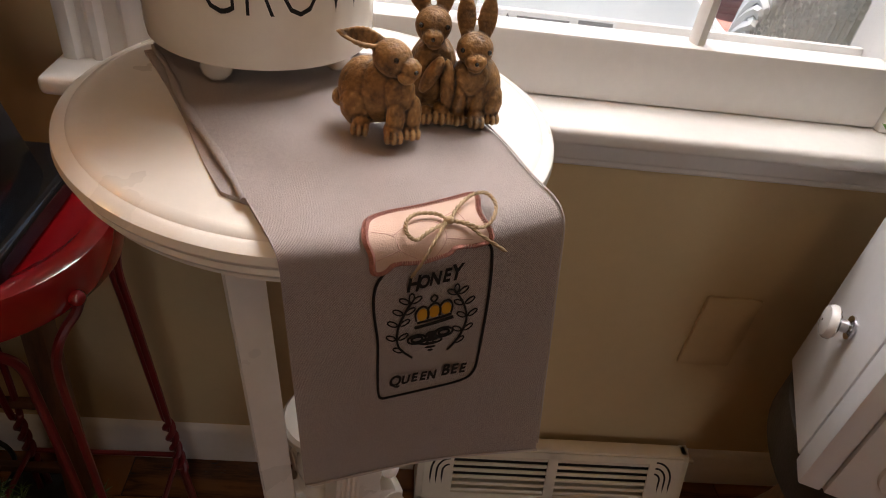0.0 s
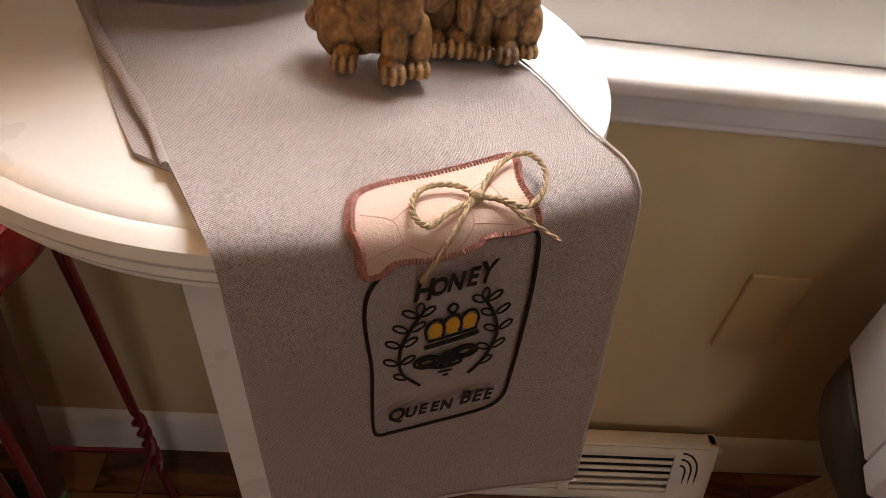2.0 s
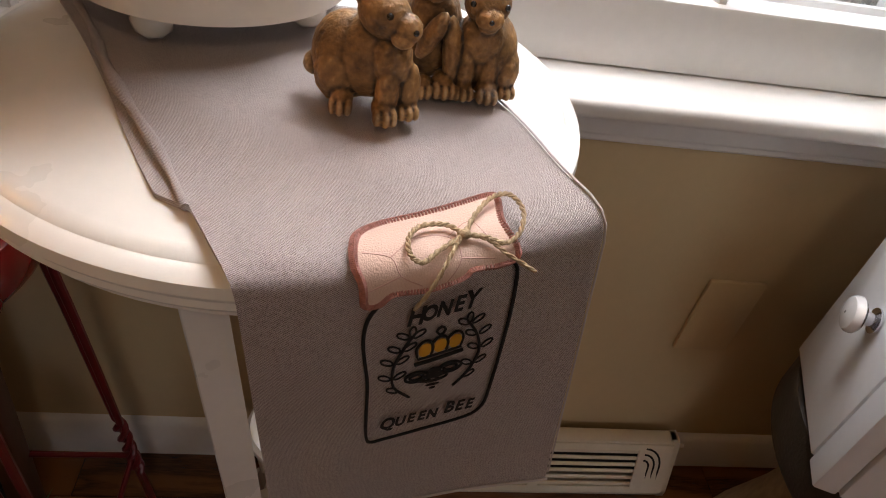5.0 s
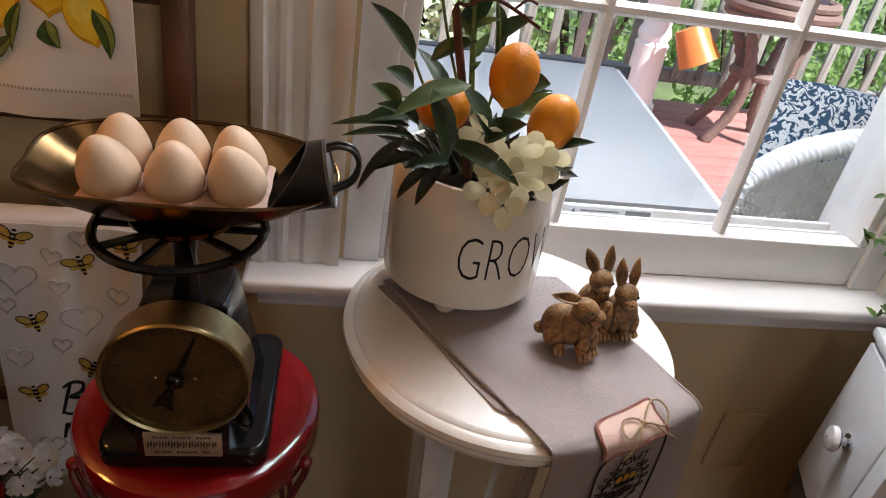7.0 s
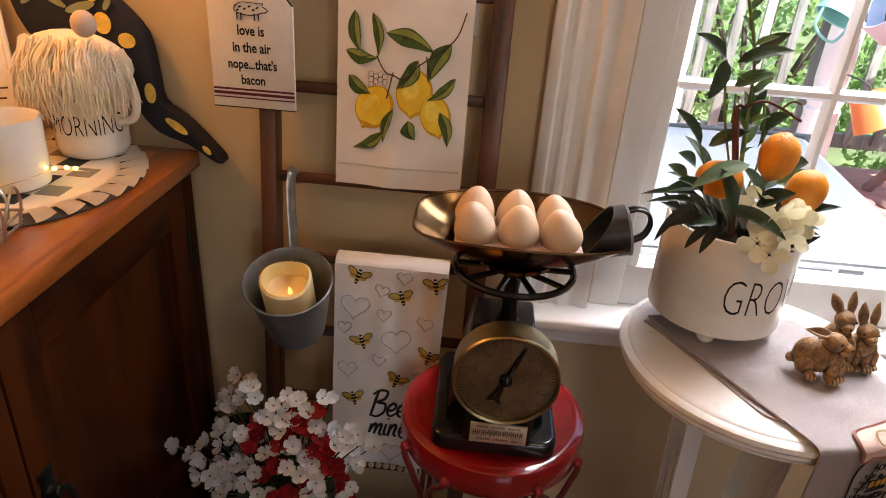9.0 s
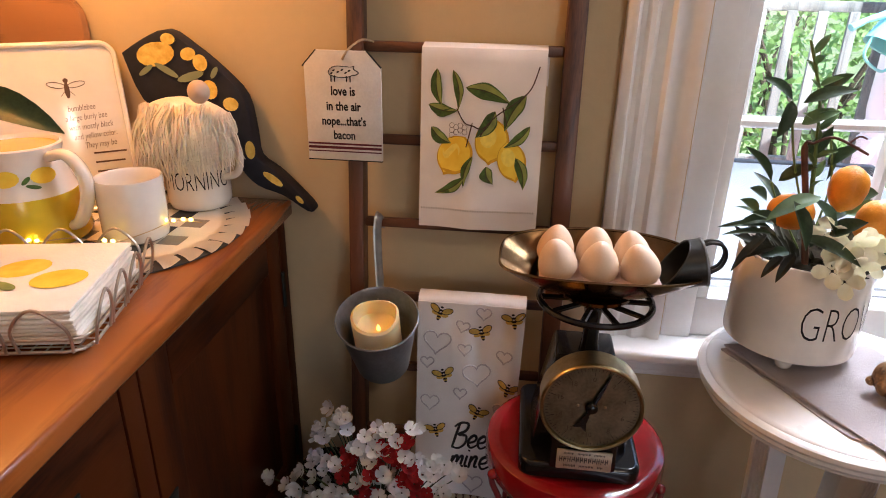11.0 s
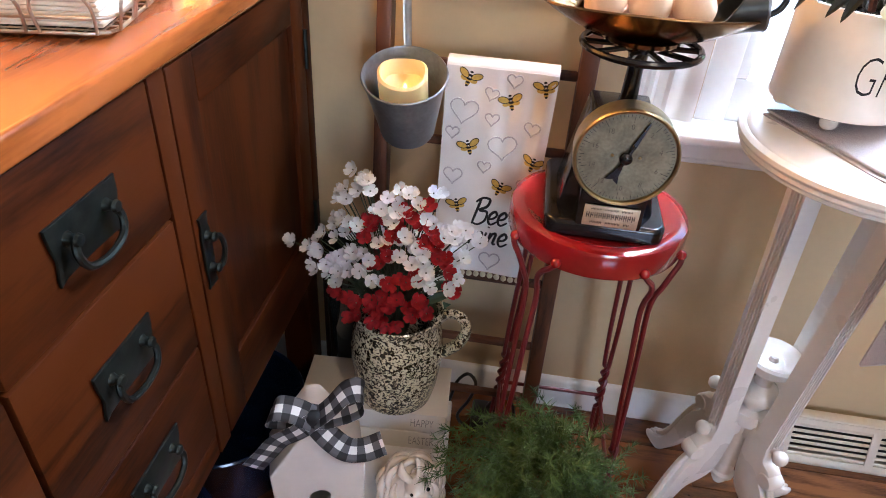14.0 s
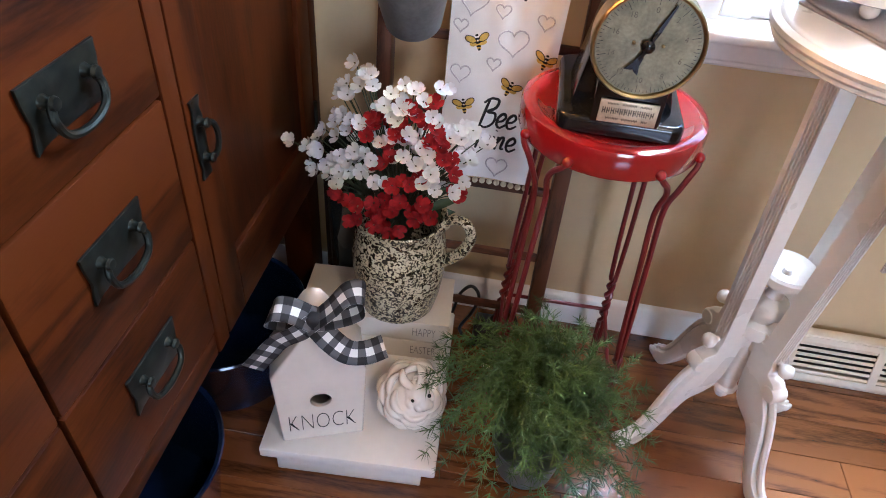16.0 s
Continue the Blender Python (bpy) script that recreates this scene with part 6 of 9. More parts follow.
# tag sign
sign = thing("tag_sign", "white tag-shaped sign with black words tied to the ladder", "sign")
SGX0, SGX1, SGZ0, SGZ1 = -0.781, -0.672, 0.961, 1.115
SY0 = 0.602
SIGN = mat("chalky_white_paint", (0.70, 0.66, 0.61), 0.8, vary=0.1, scale=20, fine=300, bump=0.4)
b = bmesh.new()
prism(b, [(SGX0, SGZ0), (SGX1, SGZ0), (SGX1, SGZ1 - 0.022), (SGX1 - 0.020, SGZ1), (SGX0 + 0.018, SGZ1), (SGX0, SGZ1 - 0.020)], 0.005, Matrix.Translation((0, SY0, 0)), 0.001)
part("board", b, SIGN, sign)
for text, z, size in (("love is", 1.060, 0.0175), ("in the air", 1.039, 0.0175), ("nope...that's", 1.018, 0.0170), ("bacon", 0.998, 0.0170)):
    b = words(text, size, 0.00045, 0.78)
    bend(b, lambda x, y, z=z: (-0.7265 + x, SY0 - 0.0006, z + y))
    part("lettering", b, INK, sign)
DARKRED = mat("dark_red_stripe", (0.10, 0.012, 0.022), 0.8)
for z, h in ((0.9855, 0.0026), (0.9800, 0.0036), (0.9745, 0.0016)):
    part("stripe", box(bmesh.new(), (SGX0 + 0.001, SY0 - 0.0007, z - h / 2), (SGX1 - 0.001, SY0 - 0.0001, z + h / 2)), DARKRED, sign)
part("worn_edge", box(bmesh.new(), (SGX0, SY0 - 0.0006, SGZ0), (SGX1, SY0 + 0.004, SGZ0 + 0.0014)), INK, sign)
for x, z, s in ((SGX1 - 0.020, SGZ1, 1), (SGX0 + 0.018, SGZ1, -1)):
    part("worn_edge", tube(bmesh.new(), [(x, SY0 + 0.001, z), (x + s * 0.020, SY0 + 0.001, z - 0.022)], 0.0013, 5), INK, sign)
pig = bmesh.new()
PIG = lambda x, z: (-0.7265 + x, SY0 - 0.0006, 1.0855 + z)
tube(pig, [PIG(p.x, p.y) for p in smooth_line([(-0.018, 0.004, 0), (-0.010, 0.0085, 0), (0.004, 0.0085, 0), (0.012, 0.008, 0), (0.017, 0.009, 0), (0.0165, 0.005, 0), (0.023, 0.001, 0), (0.020, -0.002, 0), (0.014, -0.003, 0), (0.010, -0.005, 0), (-0.002, -0.0065, 0), (-0.012, -0.005, 0), (-0.019, -0.002, 0)], 4, True)], 0.0006, 4, True)
for x in (-0.016, -0.011, 0.006, 0.011):
    tube(pig, [PIG(x, -0.004), PIG(x, -0.0125)], 0.0009, 4)
for x, z in ((-0.012, 0.003), (-0.006, 0.001), (0.0, 0.004), (0.005, 0.0), (-0.015, -0.001), (0.010, 0.003)):
    flat_shape(pig, oval(x, z, 0.0022, 0.0012, 0.5, 8), PIG)
part("pig_drawing", pig, INK, sign)
b = bmesh.new()
tube(b, smooth_line([(-0.727, SY0 + 0.010, 1.100), (-0.724, SY0 - 0.002, 1.106), (-0.716, SY0 + 0.004, 1.118), (-0.702, SY0 + 0.020, 1.128), (-0.690, 0.640, 1.124)], 5), 0.0016, 6)
part("twine", b, TWINE, sign)

# hanging bucket and candle
bucket = thing("wall_bucket", "small grey galvanised metal bucket hooked on a ladder rung", "bucket")
TIP = pose(-0.668, 0.522, 0.752, 21, 0, 0)
b = bmesh.new()
lathe(b, [(0, -0.108), (0.037, -0.108), (0.039, -0.111), (0.041, -0.107), (0.0585, -0.006), (0.0610, -0.004), (0.0618, -0.0015), (0.0600, 0.0), (0.0578, -0.003), (0.0395, -0.105), (0, -0.1055)], 56)
part("body", b, GALV, bucket, m=TIP)
b = bmesh.new()
tube(b, smooth_line([(-0.674, 0.588, 0.735), (-0.675, 0.583, 0.765), (-0.678, 0.588, 0.80), (-0.681, 0.596, 0.850), (-0.681, 0.604, 0.872), (-0.681, 0.618, 0.875), (-0.681, 0.628, 0.866), (-0.681, 0.630, 0.850)], 6), 0.0017, 10, flat=4.2)
part("strap", b, mat("bright_galvanised_strap", (0.42, 0.42, 0.40), 0.35, 0.9, vary=0.25, scale=50), bucket)
candle = thing("flameless_candle", "ivory flameless pillar candle standing in the hanging bucket", "candle")
WAX = mat("ivory_wax", (0.78, 0.60, 0.30), 0.5, vary=0.05, scale=20, through=0.6)
b = bmesh.new()
CR = 0.0355
prof_n = 48


def candle_at(u, v):
    a = 2 * math.pi * v
    top = 0.002 + 0.0025 * math.sin(a * 2 + 1) + 0.0015 * math.sin(3 * a)
    rows = [(0.0, -0.1045), (CR, -0.1045), (CR, -0.06), (CR, top - 0.003), (CR - 0.0035, top), (CR - 0.006, top - 0.003), (CR - 0.0075, top - 0.024), (0.012, -0.028), (0.0, -0.029)]
    r, z = rows[round(u * 8)]
    return TIP @ Vector((-0.003 + r * math.cos(a), 0.001 + r * math.sin(a), z))


grid(b, candle_at, 8, prof_n)
bmesh.ops.remove_doubles(b, verts=b.verts, dist=1e-5)
part("wax", b, WAX, candle)
b = bmesh.new()
lathe(b, [(0.0028, 0), (0.0030, 0.003), (0.0018, 0.009), (0, 0.013)], 12, TIP @ Matrix.Translation((0.0, 0.0, -0.029)))
part("flame_tip", b, glow("led_flame", (1.0, 0.62, 0.12), 0.8), candle)

# ---- beside the sideboard, on the floor ----
GLOSS_WHITE = mat("white_glossy_box", (0.80, 0.77, 0.72), 0.3, vary=0.04, scale=9, coat=0.2)
BM_ = pose(-0.823, 0.203, 0, 0, 0, 3.6)
keep_box = thing("storage_box", "low white rectangular box with an overhanging lid on the floor", "box", BM_)
part("body", box(bmesh.new(), (0.022, 0.000, 0.004), (0.262, 0.330, 0.056), 0.003), GLOSS_WHITE, keep_box)
part("lid", box(bmesh.new(), (0.0, -0.012, 0.053), (0.285, 0.340, 0.075), 0.004), GLOSS_WHITE, keep_box)
for x, y in ((0.04, 0.02), (0.245, 0.02), (0.04, 0.31), (0.245, 0.31)):
    part("foot", lathe(bmesh.new(), [(0, 0), (0.008, 0), (0.009, 0.002), (0.009, 0.006), (0, 0.006)], 12, Matrix.Translation((x, y, 0))), mat("clear_bumper", (0.6, 0.6, 0.6), 0.3), keep_box)

book = thing("book_box", "cream keepsake box shaped like two stacked books with Easter lettering", "box", pose(-0.560, 0.432, 0.0755, 0, 0, 4))
PAPER = mat("cream_card", (0.74, 0.68, 0.58), 0.6, vary=0.05, scale=10, fine=200)
for z0, z1, text in ((0.0, 0.045, "EASTER"), (0.047, 0.094, "HAPPY")):
    b = bmesh.new()
    box(b, (-0.262, 0.0, z0), (0.0, 0.118, z1), 0.003)
    vol = part("volume", b, PAPER, book)
    b = words(text, 0.030, -0.0006, 0.47)
    bend(b, lambda x, y, z=(z0 + z1) / 2: (-0.042 + x, -0.0006, z + y))
    part("lettering", b, mat("faded_grey_print", (0.16, 0.14, 0.13), 0.7), vol)
part("cover_edge", box(bmesh.new(), (-0.264, -0.002, 0.0935), (0.002, 0.120, 0.0965), 0.001), PAPER, book)

JX, JY, JZ = -0.660, 0.478, 0.1727
jug = thing("spongeware_jug", "stoneware jug with brown and cream sponged glaze on the book box", "jug", pose(JX, JY, JZ))
jug.scale = (1.14, 1.14, 1.10)
SPONGE = bpy.data.materials.new("sponged_glaze")
SPONGE.use_nodes = True
tree = SPONGE.node_tree
bsdf = tree.nodes["Principled BSDF"]
bsdf.inputs["Roughness"].default_value, bsdf.inputs["Coat Weight"].default_value = 0.22, 0.4
coord = tree.nodes.new("ShaderNodeTexCoord")
specks = node(tree, "ShaderNodeTexNoise", Scale=170.0, Detail=2.0, Distortion=1.4)
ramp = tree.nodes.new("ShaderNodeValToRGB")
for at, colour in ((0.0, (0.030, 0.024, 0.010, 1)), (1.0, (0.60, 0.53, 0.36, 1))):
    ramp.color_ramp.elements[int(at)].color = colour
ramp.color_ramp.elements[0].position, ramp.color_ramp.elements[1].position = 0.46, 0.53
tree.links.new(coord.outputs["Object"], specks.inputs["Vector"]), tree.links.new(specks.outputs[0], ramp.inputs[0]), tree.links.new(ramp.outputs[0], bsdf.inputs["Base Color"])
b = bmesh.new()
lathe(b, [(0, 0), (0.054, 0), (0.058, 0.003), (0.064, 0.030), (0.069, 0.075), (0.070, 0.110), (0.066, 0.140), (0.063, 0.158), (0.065, 0.172), (0.067, 0.178), (0.065, 0.180), (0.061, 0.176), (0.059, 0.160), (0.064, 0.11), (0.058, 0.02), (0, 0.012)], 56)
part("body", b, SPONGE, jug)
b = bmesh.new()
tube(b, smooth_line([(0.058, -0.012, 0.168), (0.074, -0.015, 0.190), (0.094, -0.019, 0.192), (0.104, -0.021, 0.170), (0.092, -0.019, 0.136), (0.064, -0.013, 0.106)], 6), 0.0075, 10, flat=1.3)
part("handle", b, SPONGE, jug)

bouquet = thing("flower_bouquet", "bunch of artificial red and white silk blossoms in the jug", "flowers")
WHITE_PETAL = mat("white_silk_petal", (0.86, 0.85, 0.84), 0.8, vary=0.04, scale=90, second=(0.78, 0.77, 0.76), through=0.3)
RED_PETAL = mat("red_silk_petal", (0.50, 0.018, 0.022), 0.8, vary=0.25, scale=90, second=(0.26, 0.006, 0.010))
DARK_STEM = mat("dark_green_stem", (0.035, 0.05, 0.02), 0.7)
random.seed(7)
stems = bmesh.new()
root = Vector((JX - 0.006, JY, JZ + 0.155))
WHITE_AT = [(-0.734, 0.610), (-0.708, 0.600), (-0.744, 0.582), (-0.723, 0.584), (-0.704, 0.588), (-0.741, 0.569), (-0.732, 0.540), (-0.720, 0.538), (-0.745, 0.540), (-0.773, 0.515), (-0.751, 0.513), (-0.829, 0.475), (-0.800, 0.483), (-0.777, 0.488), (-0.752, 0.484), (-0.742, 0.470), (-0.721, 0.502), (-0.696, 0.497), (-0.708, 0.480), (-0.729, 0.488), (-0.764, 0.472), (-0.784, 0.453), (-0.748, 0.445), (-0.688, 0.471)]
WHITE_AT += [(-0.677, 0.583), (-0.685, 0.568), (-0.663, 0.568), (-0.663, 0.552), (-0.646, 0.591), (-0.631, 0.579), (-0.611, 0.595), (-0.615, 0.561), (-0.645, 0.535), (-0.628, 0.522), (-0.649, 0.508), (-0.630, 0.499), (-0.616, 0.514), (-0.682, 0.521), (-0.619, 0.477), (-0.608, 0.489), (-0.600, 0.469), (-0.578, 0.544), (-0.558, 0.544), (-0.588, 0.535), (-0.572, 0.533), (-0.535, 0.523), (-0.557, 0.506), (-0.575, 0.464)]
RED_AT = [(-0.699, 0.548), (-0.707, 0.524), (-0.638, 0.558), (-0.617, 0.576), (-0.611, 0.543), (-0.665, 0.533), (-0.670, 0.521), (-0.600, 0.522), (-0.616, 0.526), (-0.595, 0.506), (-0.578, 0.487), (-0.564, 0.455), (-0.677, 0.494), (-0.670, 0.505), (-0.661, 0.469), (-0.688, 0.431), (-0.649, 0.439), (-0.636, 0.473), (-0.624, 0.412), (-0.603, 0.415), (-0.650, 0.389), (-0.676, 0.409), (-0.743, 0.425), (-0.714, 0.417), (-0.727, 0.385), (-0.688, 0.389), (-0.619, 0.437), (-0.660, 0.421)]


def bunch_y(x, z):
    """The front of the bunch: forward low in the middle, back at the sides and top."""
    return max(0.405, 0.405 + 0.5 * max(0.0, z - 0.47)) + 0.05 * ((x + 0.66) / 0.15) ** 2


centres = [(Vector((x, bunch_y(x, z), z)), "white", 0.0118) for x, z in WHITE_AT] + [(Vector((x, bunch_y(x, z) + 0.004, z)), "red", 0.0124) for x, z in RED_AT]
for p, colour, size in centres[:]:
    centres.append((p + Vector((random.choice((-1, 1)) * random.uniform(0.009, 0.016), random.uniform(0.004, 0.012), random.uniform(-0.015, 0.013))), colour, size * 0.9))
# the sides and back of the bunch
for k in range(40):
    a = random.uniform(0.25, 2.9)
    s = random.uniform(0.35, 1.0)
    h = 0.20 - 0.13 * s * s + random.uniform(-0.03, 0.02)
    centres.append((root + Vector((math.cos(a) * 0.125 * s, 0.02 + math.sin(a) * 0.060 * s, max(0.04, h))), "red" if k % 5 == 0 else "white", 0.0128))


def cup_flower(bm, place, facing, size):
    """Five broad overlapping petals in a shallow cup round a dark eye."""
    m = Matrix.Translation(place) @ Vector(facing).to_track_quat("Z", "Y").to_matrix().to_4x4() @ pose(0, 0, 0, 0, 0, random.uniform(0, 72))
    for k in range(5):
        a = 2 * math.pi * k / 5 + random.uniform(-0.1, 0.1)
        tip = random.uniform(0.88, 1.08)
        bowl = random.uniform(0.40, 0.85)
        rows = []
        for r, w, h in ((0.08, 0.10, 0.0), (0.38, 0.62, 0.16), (0.70, 0.92, 0.42), (0.92, 0.78, 0.72), (1.0, 0.36, 0.80)):
            line = []
            for t in (-1, -0.4, 0.4, 1):
                x, y = r * tip, t * w * 0.5
                line.append(bm.verts.new(m @ (size * Vector((x * math.cos(a) - y * math.sin(a), x * math.sin(a) + y * math.cos(a), h * bowl + 0.10 * t * t * r + 0.03 * (k % 2) + random.uniform(-0.02, 0.02))))))
            rows.append(line)
        for p, q in zip(rows, rows[1:]):
            for j in range(3):
                bm.faces.new((p[j], p[j + 1], q[j + 1], q[j]))


EYE_DARK = mat("dark_flower_eye", (0.05, 0.05, 0.025), 0.8)
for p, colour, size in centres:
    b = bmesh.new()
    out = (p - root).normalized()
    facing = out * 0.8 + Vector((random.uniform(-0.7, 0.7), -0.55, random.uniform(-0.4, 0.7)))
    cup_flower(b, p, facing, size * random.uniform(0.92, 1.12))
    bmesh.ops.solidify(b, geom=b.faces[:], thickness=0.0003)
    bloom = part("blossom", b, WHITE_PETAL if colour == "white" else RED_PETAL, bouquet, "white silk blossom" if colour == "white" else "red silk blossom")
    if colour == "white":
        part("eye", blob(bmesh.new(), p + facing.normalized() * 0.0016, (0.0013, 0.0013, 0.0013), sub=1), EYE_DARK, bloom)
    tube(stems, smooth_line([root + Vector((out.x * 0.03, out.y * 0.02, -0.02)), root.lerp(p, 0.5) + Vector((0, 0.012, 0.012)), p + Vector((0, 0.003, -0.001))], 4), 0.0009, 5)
tagged(part("stem", stems, DARK_STEM, bouquet), kind="stuff")
b = bmesh.new()
for k in range(26):
    a = random.uniform(0.2, 2.9)
    p = root + Vector((0.05 * math.cos(a), 0.05 * math.sin(a), random.uniform(0.0, 0.06)))
    leaf(b, p, p + Vector((0.05 * math.cos(a), 0.05 * math.sin(a), random.uniform(-0.02, 0.04))), 0.016, n=4)
tagged(part("foliage", b, mat("dark_silk_leaf", (0.03, 0.055, 0.022), 0.6, vary=0.3), bouquet), kind="stuff")

# birdhouse with its bow
HM = pose(-0.793, 0.209, 0.0755, 0, 0, 20.9)
house = thing("ceramic_birdhouse", "cream ceramic birdhouse with a round hole and black lettering", "birdhouse", HM)
HW, HE, HP, HD = 0.141, 0.160, 0.258, 0.085
prof = [(0.006, 0), (HW - 0.006, 0), (HW, HE), (HW / 2 + 0.012, HP - 0.004), (HW / 2, HP), (HW / 2 - 0.012, HP - 0.004), (0, HE)]
b = bmesh.new()
hole = [(HW / 2 + 0.0165 * math.cos(t), 0.098 + 0.0165 * math.sin(t)) for t in np.linspace(0, 2 * math.pi, 25)[:-1]]
outer = [Vector((x, 0, z)) for x, z in prof]
front = bmesh.new()
ov = [front.verts.new((x, 0, z)) for x, z in prof]
hv = [front.verts.new((x, 0, z)) for x, z in hole]
edges = [front.edges.new((ov[k], ov[(k + 1) % len(ov)])) for k in range(len(ov))] + [front.edges.new((hv[k], hv[(k + 1) % len(hv)])) for k in range(len(hv))]
bmesh.ops.triangle_fill(front, use_beauty=True, edges=edges)
back_h = [front.verts.new((v.co.x, 0.006, v.co.z)) for v in hv]
for k in range(len(hv)):
    front.faces.new((hv[k], hv[(k + 1) % len(hv)], back_h[(k + 1) % len(hv)], back_h[k]))
back_o = [front.verts.new((v.co.x, HD, v.co.z)) for v in ov]
for k in range(len(ov)):
    front.faces.new((ov[k], ov[(k + 1) % len(ov)], back_o[(k + 1) % len(ov)], back_o[k]))
front.faces.new(back_o)
rim_edges = [e for e in front.edges if e.verts[0] in ov and e.verts[1] in ov]
bmesh.ops.bevel(front, geom=rim_edges, offset=0.004, segments=3, profile=0.5, affect="EDGES")
part("house", front, CERAMIC, house)
b = words("KNOCK", 0.060, -0.0015, 0.50)
bend(b, lambda x, y: (HW / 2 + x, -0.0006, 0.044 + y))
part("lettering", b, INK, house)

GING = bpy.data.materials.new("black_gingham_ribbon")
GING.use_nodes = True
tree = GING.node_tree
bsdf = tree.nodes["Principled BSDF"]
bsdf.inputs["Roughness"].default_value = 0.75
uv = tree.nodes.new("ShaderNodeUVMap")
sep = tree.nodes.new("ShaderNodeSeparateXYZ")
tree.links.new(uv.outputs[0], sep.inputs[0])
steps = []
for axis in (0, 1):
    pp = tree.nodes.new("ShaderNodeMath")
    pp.operation = "FRACT"
    gt = tree.nodes.new("ShaderNodeMath")
    gt.operation, gt.inputs[1].default_value = "GREATER_THAN", 0.5
    tree.links.new(sep.outputs[axis], pp.inputs[0]), tree.links.new(pp.outputs[0], gt.inputs[0])
    steps.append(gt)
add = tree.nodes.new("ShaderNodeMath")
add.operation = "ADD"
tree.links.new(steps[0].outputs[0], add.inputs[0]), tree.links.new(steps[1].outputs[0], add.inputs[1])
half = tree.nodes.new("ShaderNodeMath")
half.operation, half.inputs[1].default_value = "MULTIPLY", 0.5
tree.links.new(add.outputs[0], half.inputs[0])
ramp = tree.nodes.new("ShaderNodeValToRGB")
ramp.color_ramp.interpolation = "CONSTANT"
ramp.color_ramp.elements[0].color, ramp.color_ramp.elements[1].color = (0.74, 0.73, 0.71, 1), (0.095, 0.095, 0.10, 1)
ramp.color_ramp.elements[0].position, ramp.color_ramp.elements[1].position = 0.0, 0.3
last = ramp.color_ramp.elements.new(0.8)
last.color = (0.012, 0.012, 0.014, 1)
tree.links.new(half.outputs[0], ramp.inputs[0]), tree.links.new(ramp.outputs[0], bsdf.inputs["Base Color"])


def ribbon(path, wide, across, name, parent, squares=1.5):
    """A strip of gingham along path, with its checks in its own length and width."""
    line = smooth_line(path, 8)
    mesh = bpy.data.meshes.new(name)
    verts, faces, uvs, run_ = [], [], [], 0.0
    cols = 6
    for k, p in enumerate(line):
        if k:
            run_ += (p - line[k - 1]).length
        ahead = (line[min(k + 1, len(line) - 1)] - line[max(k - 1, 0)]).normalized()
        side = (Vector(across) - ahead * Vector(across).dot(ahead)).normalized()
        for j in range(cols + 1):
            verts.append(p + side * wide * (j / cols - 0.5))
            uvs.append((run_ / wide * squares, j / cols * squares + 0.5))
    for k in range(len(line) - 1):
        for j in range(cols):
            a = k * (cols + 1) + j
            faces.append((a, a + 1, a + cols + 2, a + cols + 1))
    mesh.from_pydata(verts, [], faces)
    layer = mesh.uv_layers.new(name="UVMap")
    for loop in mesh.loops:
        layer.data[loop.index].uv = uvs[loop.vertex_index]
    mesh.materials.append(GING)
    mesh.shade_smooth()
    ob = new(name, mesh)
    ob.parent = parent
    thick = ob.modifiers.new("thickness", "SOLIDIFY")
    thick.thickness, thick.offset = 0.0006, 0
    return ob


bow = thing("gingham_bow", "black and white gingham ribbon bow on the birdhouse", "bow")
B0 = HM @ Vector((HW / 2, -0.004, HP + 0.022))


def rel(*pts):
    return [B0 + 0.92 * Vector(p) for p in pts]


ribbon(rel((0, 0, 0), (-0.026, -0.006, 0.020), (-0.052, -0.010, 0.024), (-0.066, -0.006, 0.004), (-0.050, 0.006, -0.012), (-0.018, 0.008, -0.004), (0, 0.004, 0)), 0.036, (0.1, 1, 0.45), "loop", bow)
ribbon(rel((0, 0, 0), (0.022, 0.004, 0.024), (0.046, 0.022, 0.046), (0.066, 0.034, 0.040), (0.062, 0.030, 0.012), (0.026, 0.014, 0.0), (0, 0.004, 0)), 0.036, (-0.2, 1, 0.35), "loop", bow)
ribbon(rel((0, -0.002, 0), (-0.020, -0.014, -0.016), (-0.048, -0.026, -0.030), (-0.068, -0.034, -0.056), (-0.088, -0.042, -0.082)), 0.034, (0.6, 0.3, -0.4), "tail", bow)
ribbon(rel((0, -0.002, 0), (0.026, -0.012, -0.020), (0.052, -0.010, -0.044), (0.078, 0.0, -0.050), (0.104, 0.010, -0.040)), 0.034, (0.3, 0.6, 0.5), "tail", bow)
b = bmesh.new()
box(b, (-0.010, -0.010, -0.012), (0.010, 0.010, 0.012), 0.006, Matrix.Translation(B0), 3)
part("knot", b, mat("black_ribbon", (0.015, 0.015, 0.017), 0.75), bow)

# white rabbit ornament: curled up, its face raised out of thick waves of fur
orn = bmesh.new()
OX, OY, OZ = -0.601, 0.318, 0.0740
blob(orn, (OX, OY, OZ + 0.042), (0.052, 0.052, 0.043), sub=4)
OM = look((OX, OY, OZ + 0.042), (OX - 0.25, OY + 0.62, OZ - 0.66), 8)


def lump(place, radii, rot=(0, 0, 0)):
    b = bmesh.new()
    blob(b, place, radii, rot, sub=3)
    join(orn, b, OM)


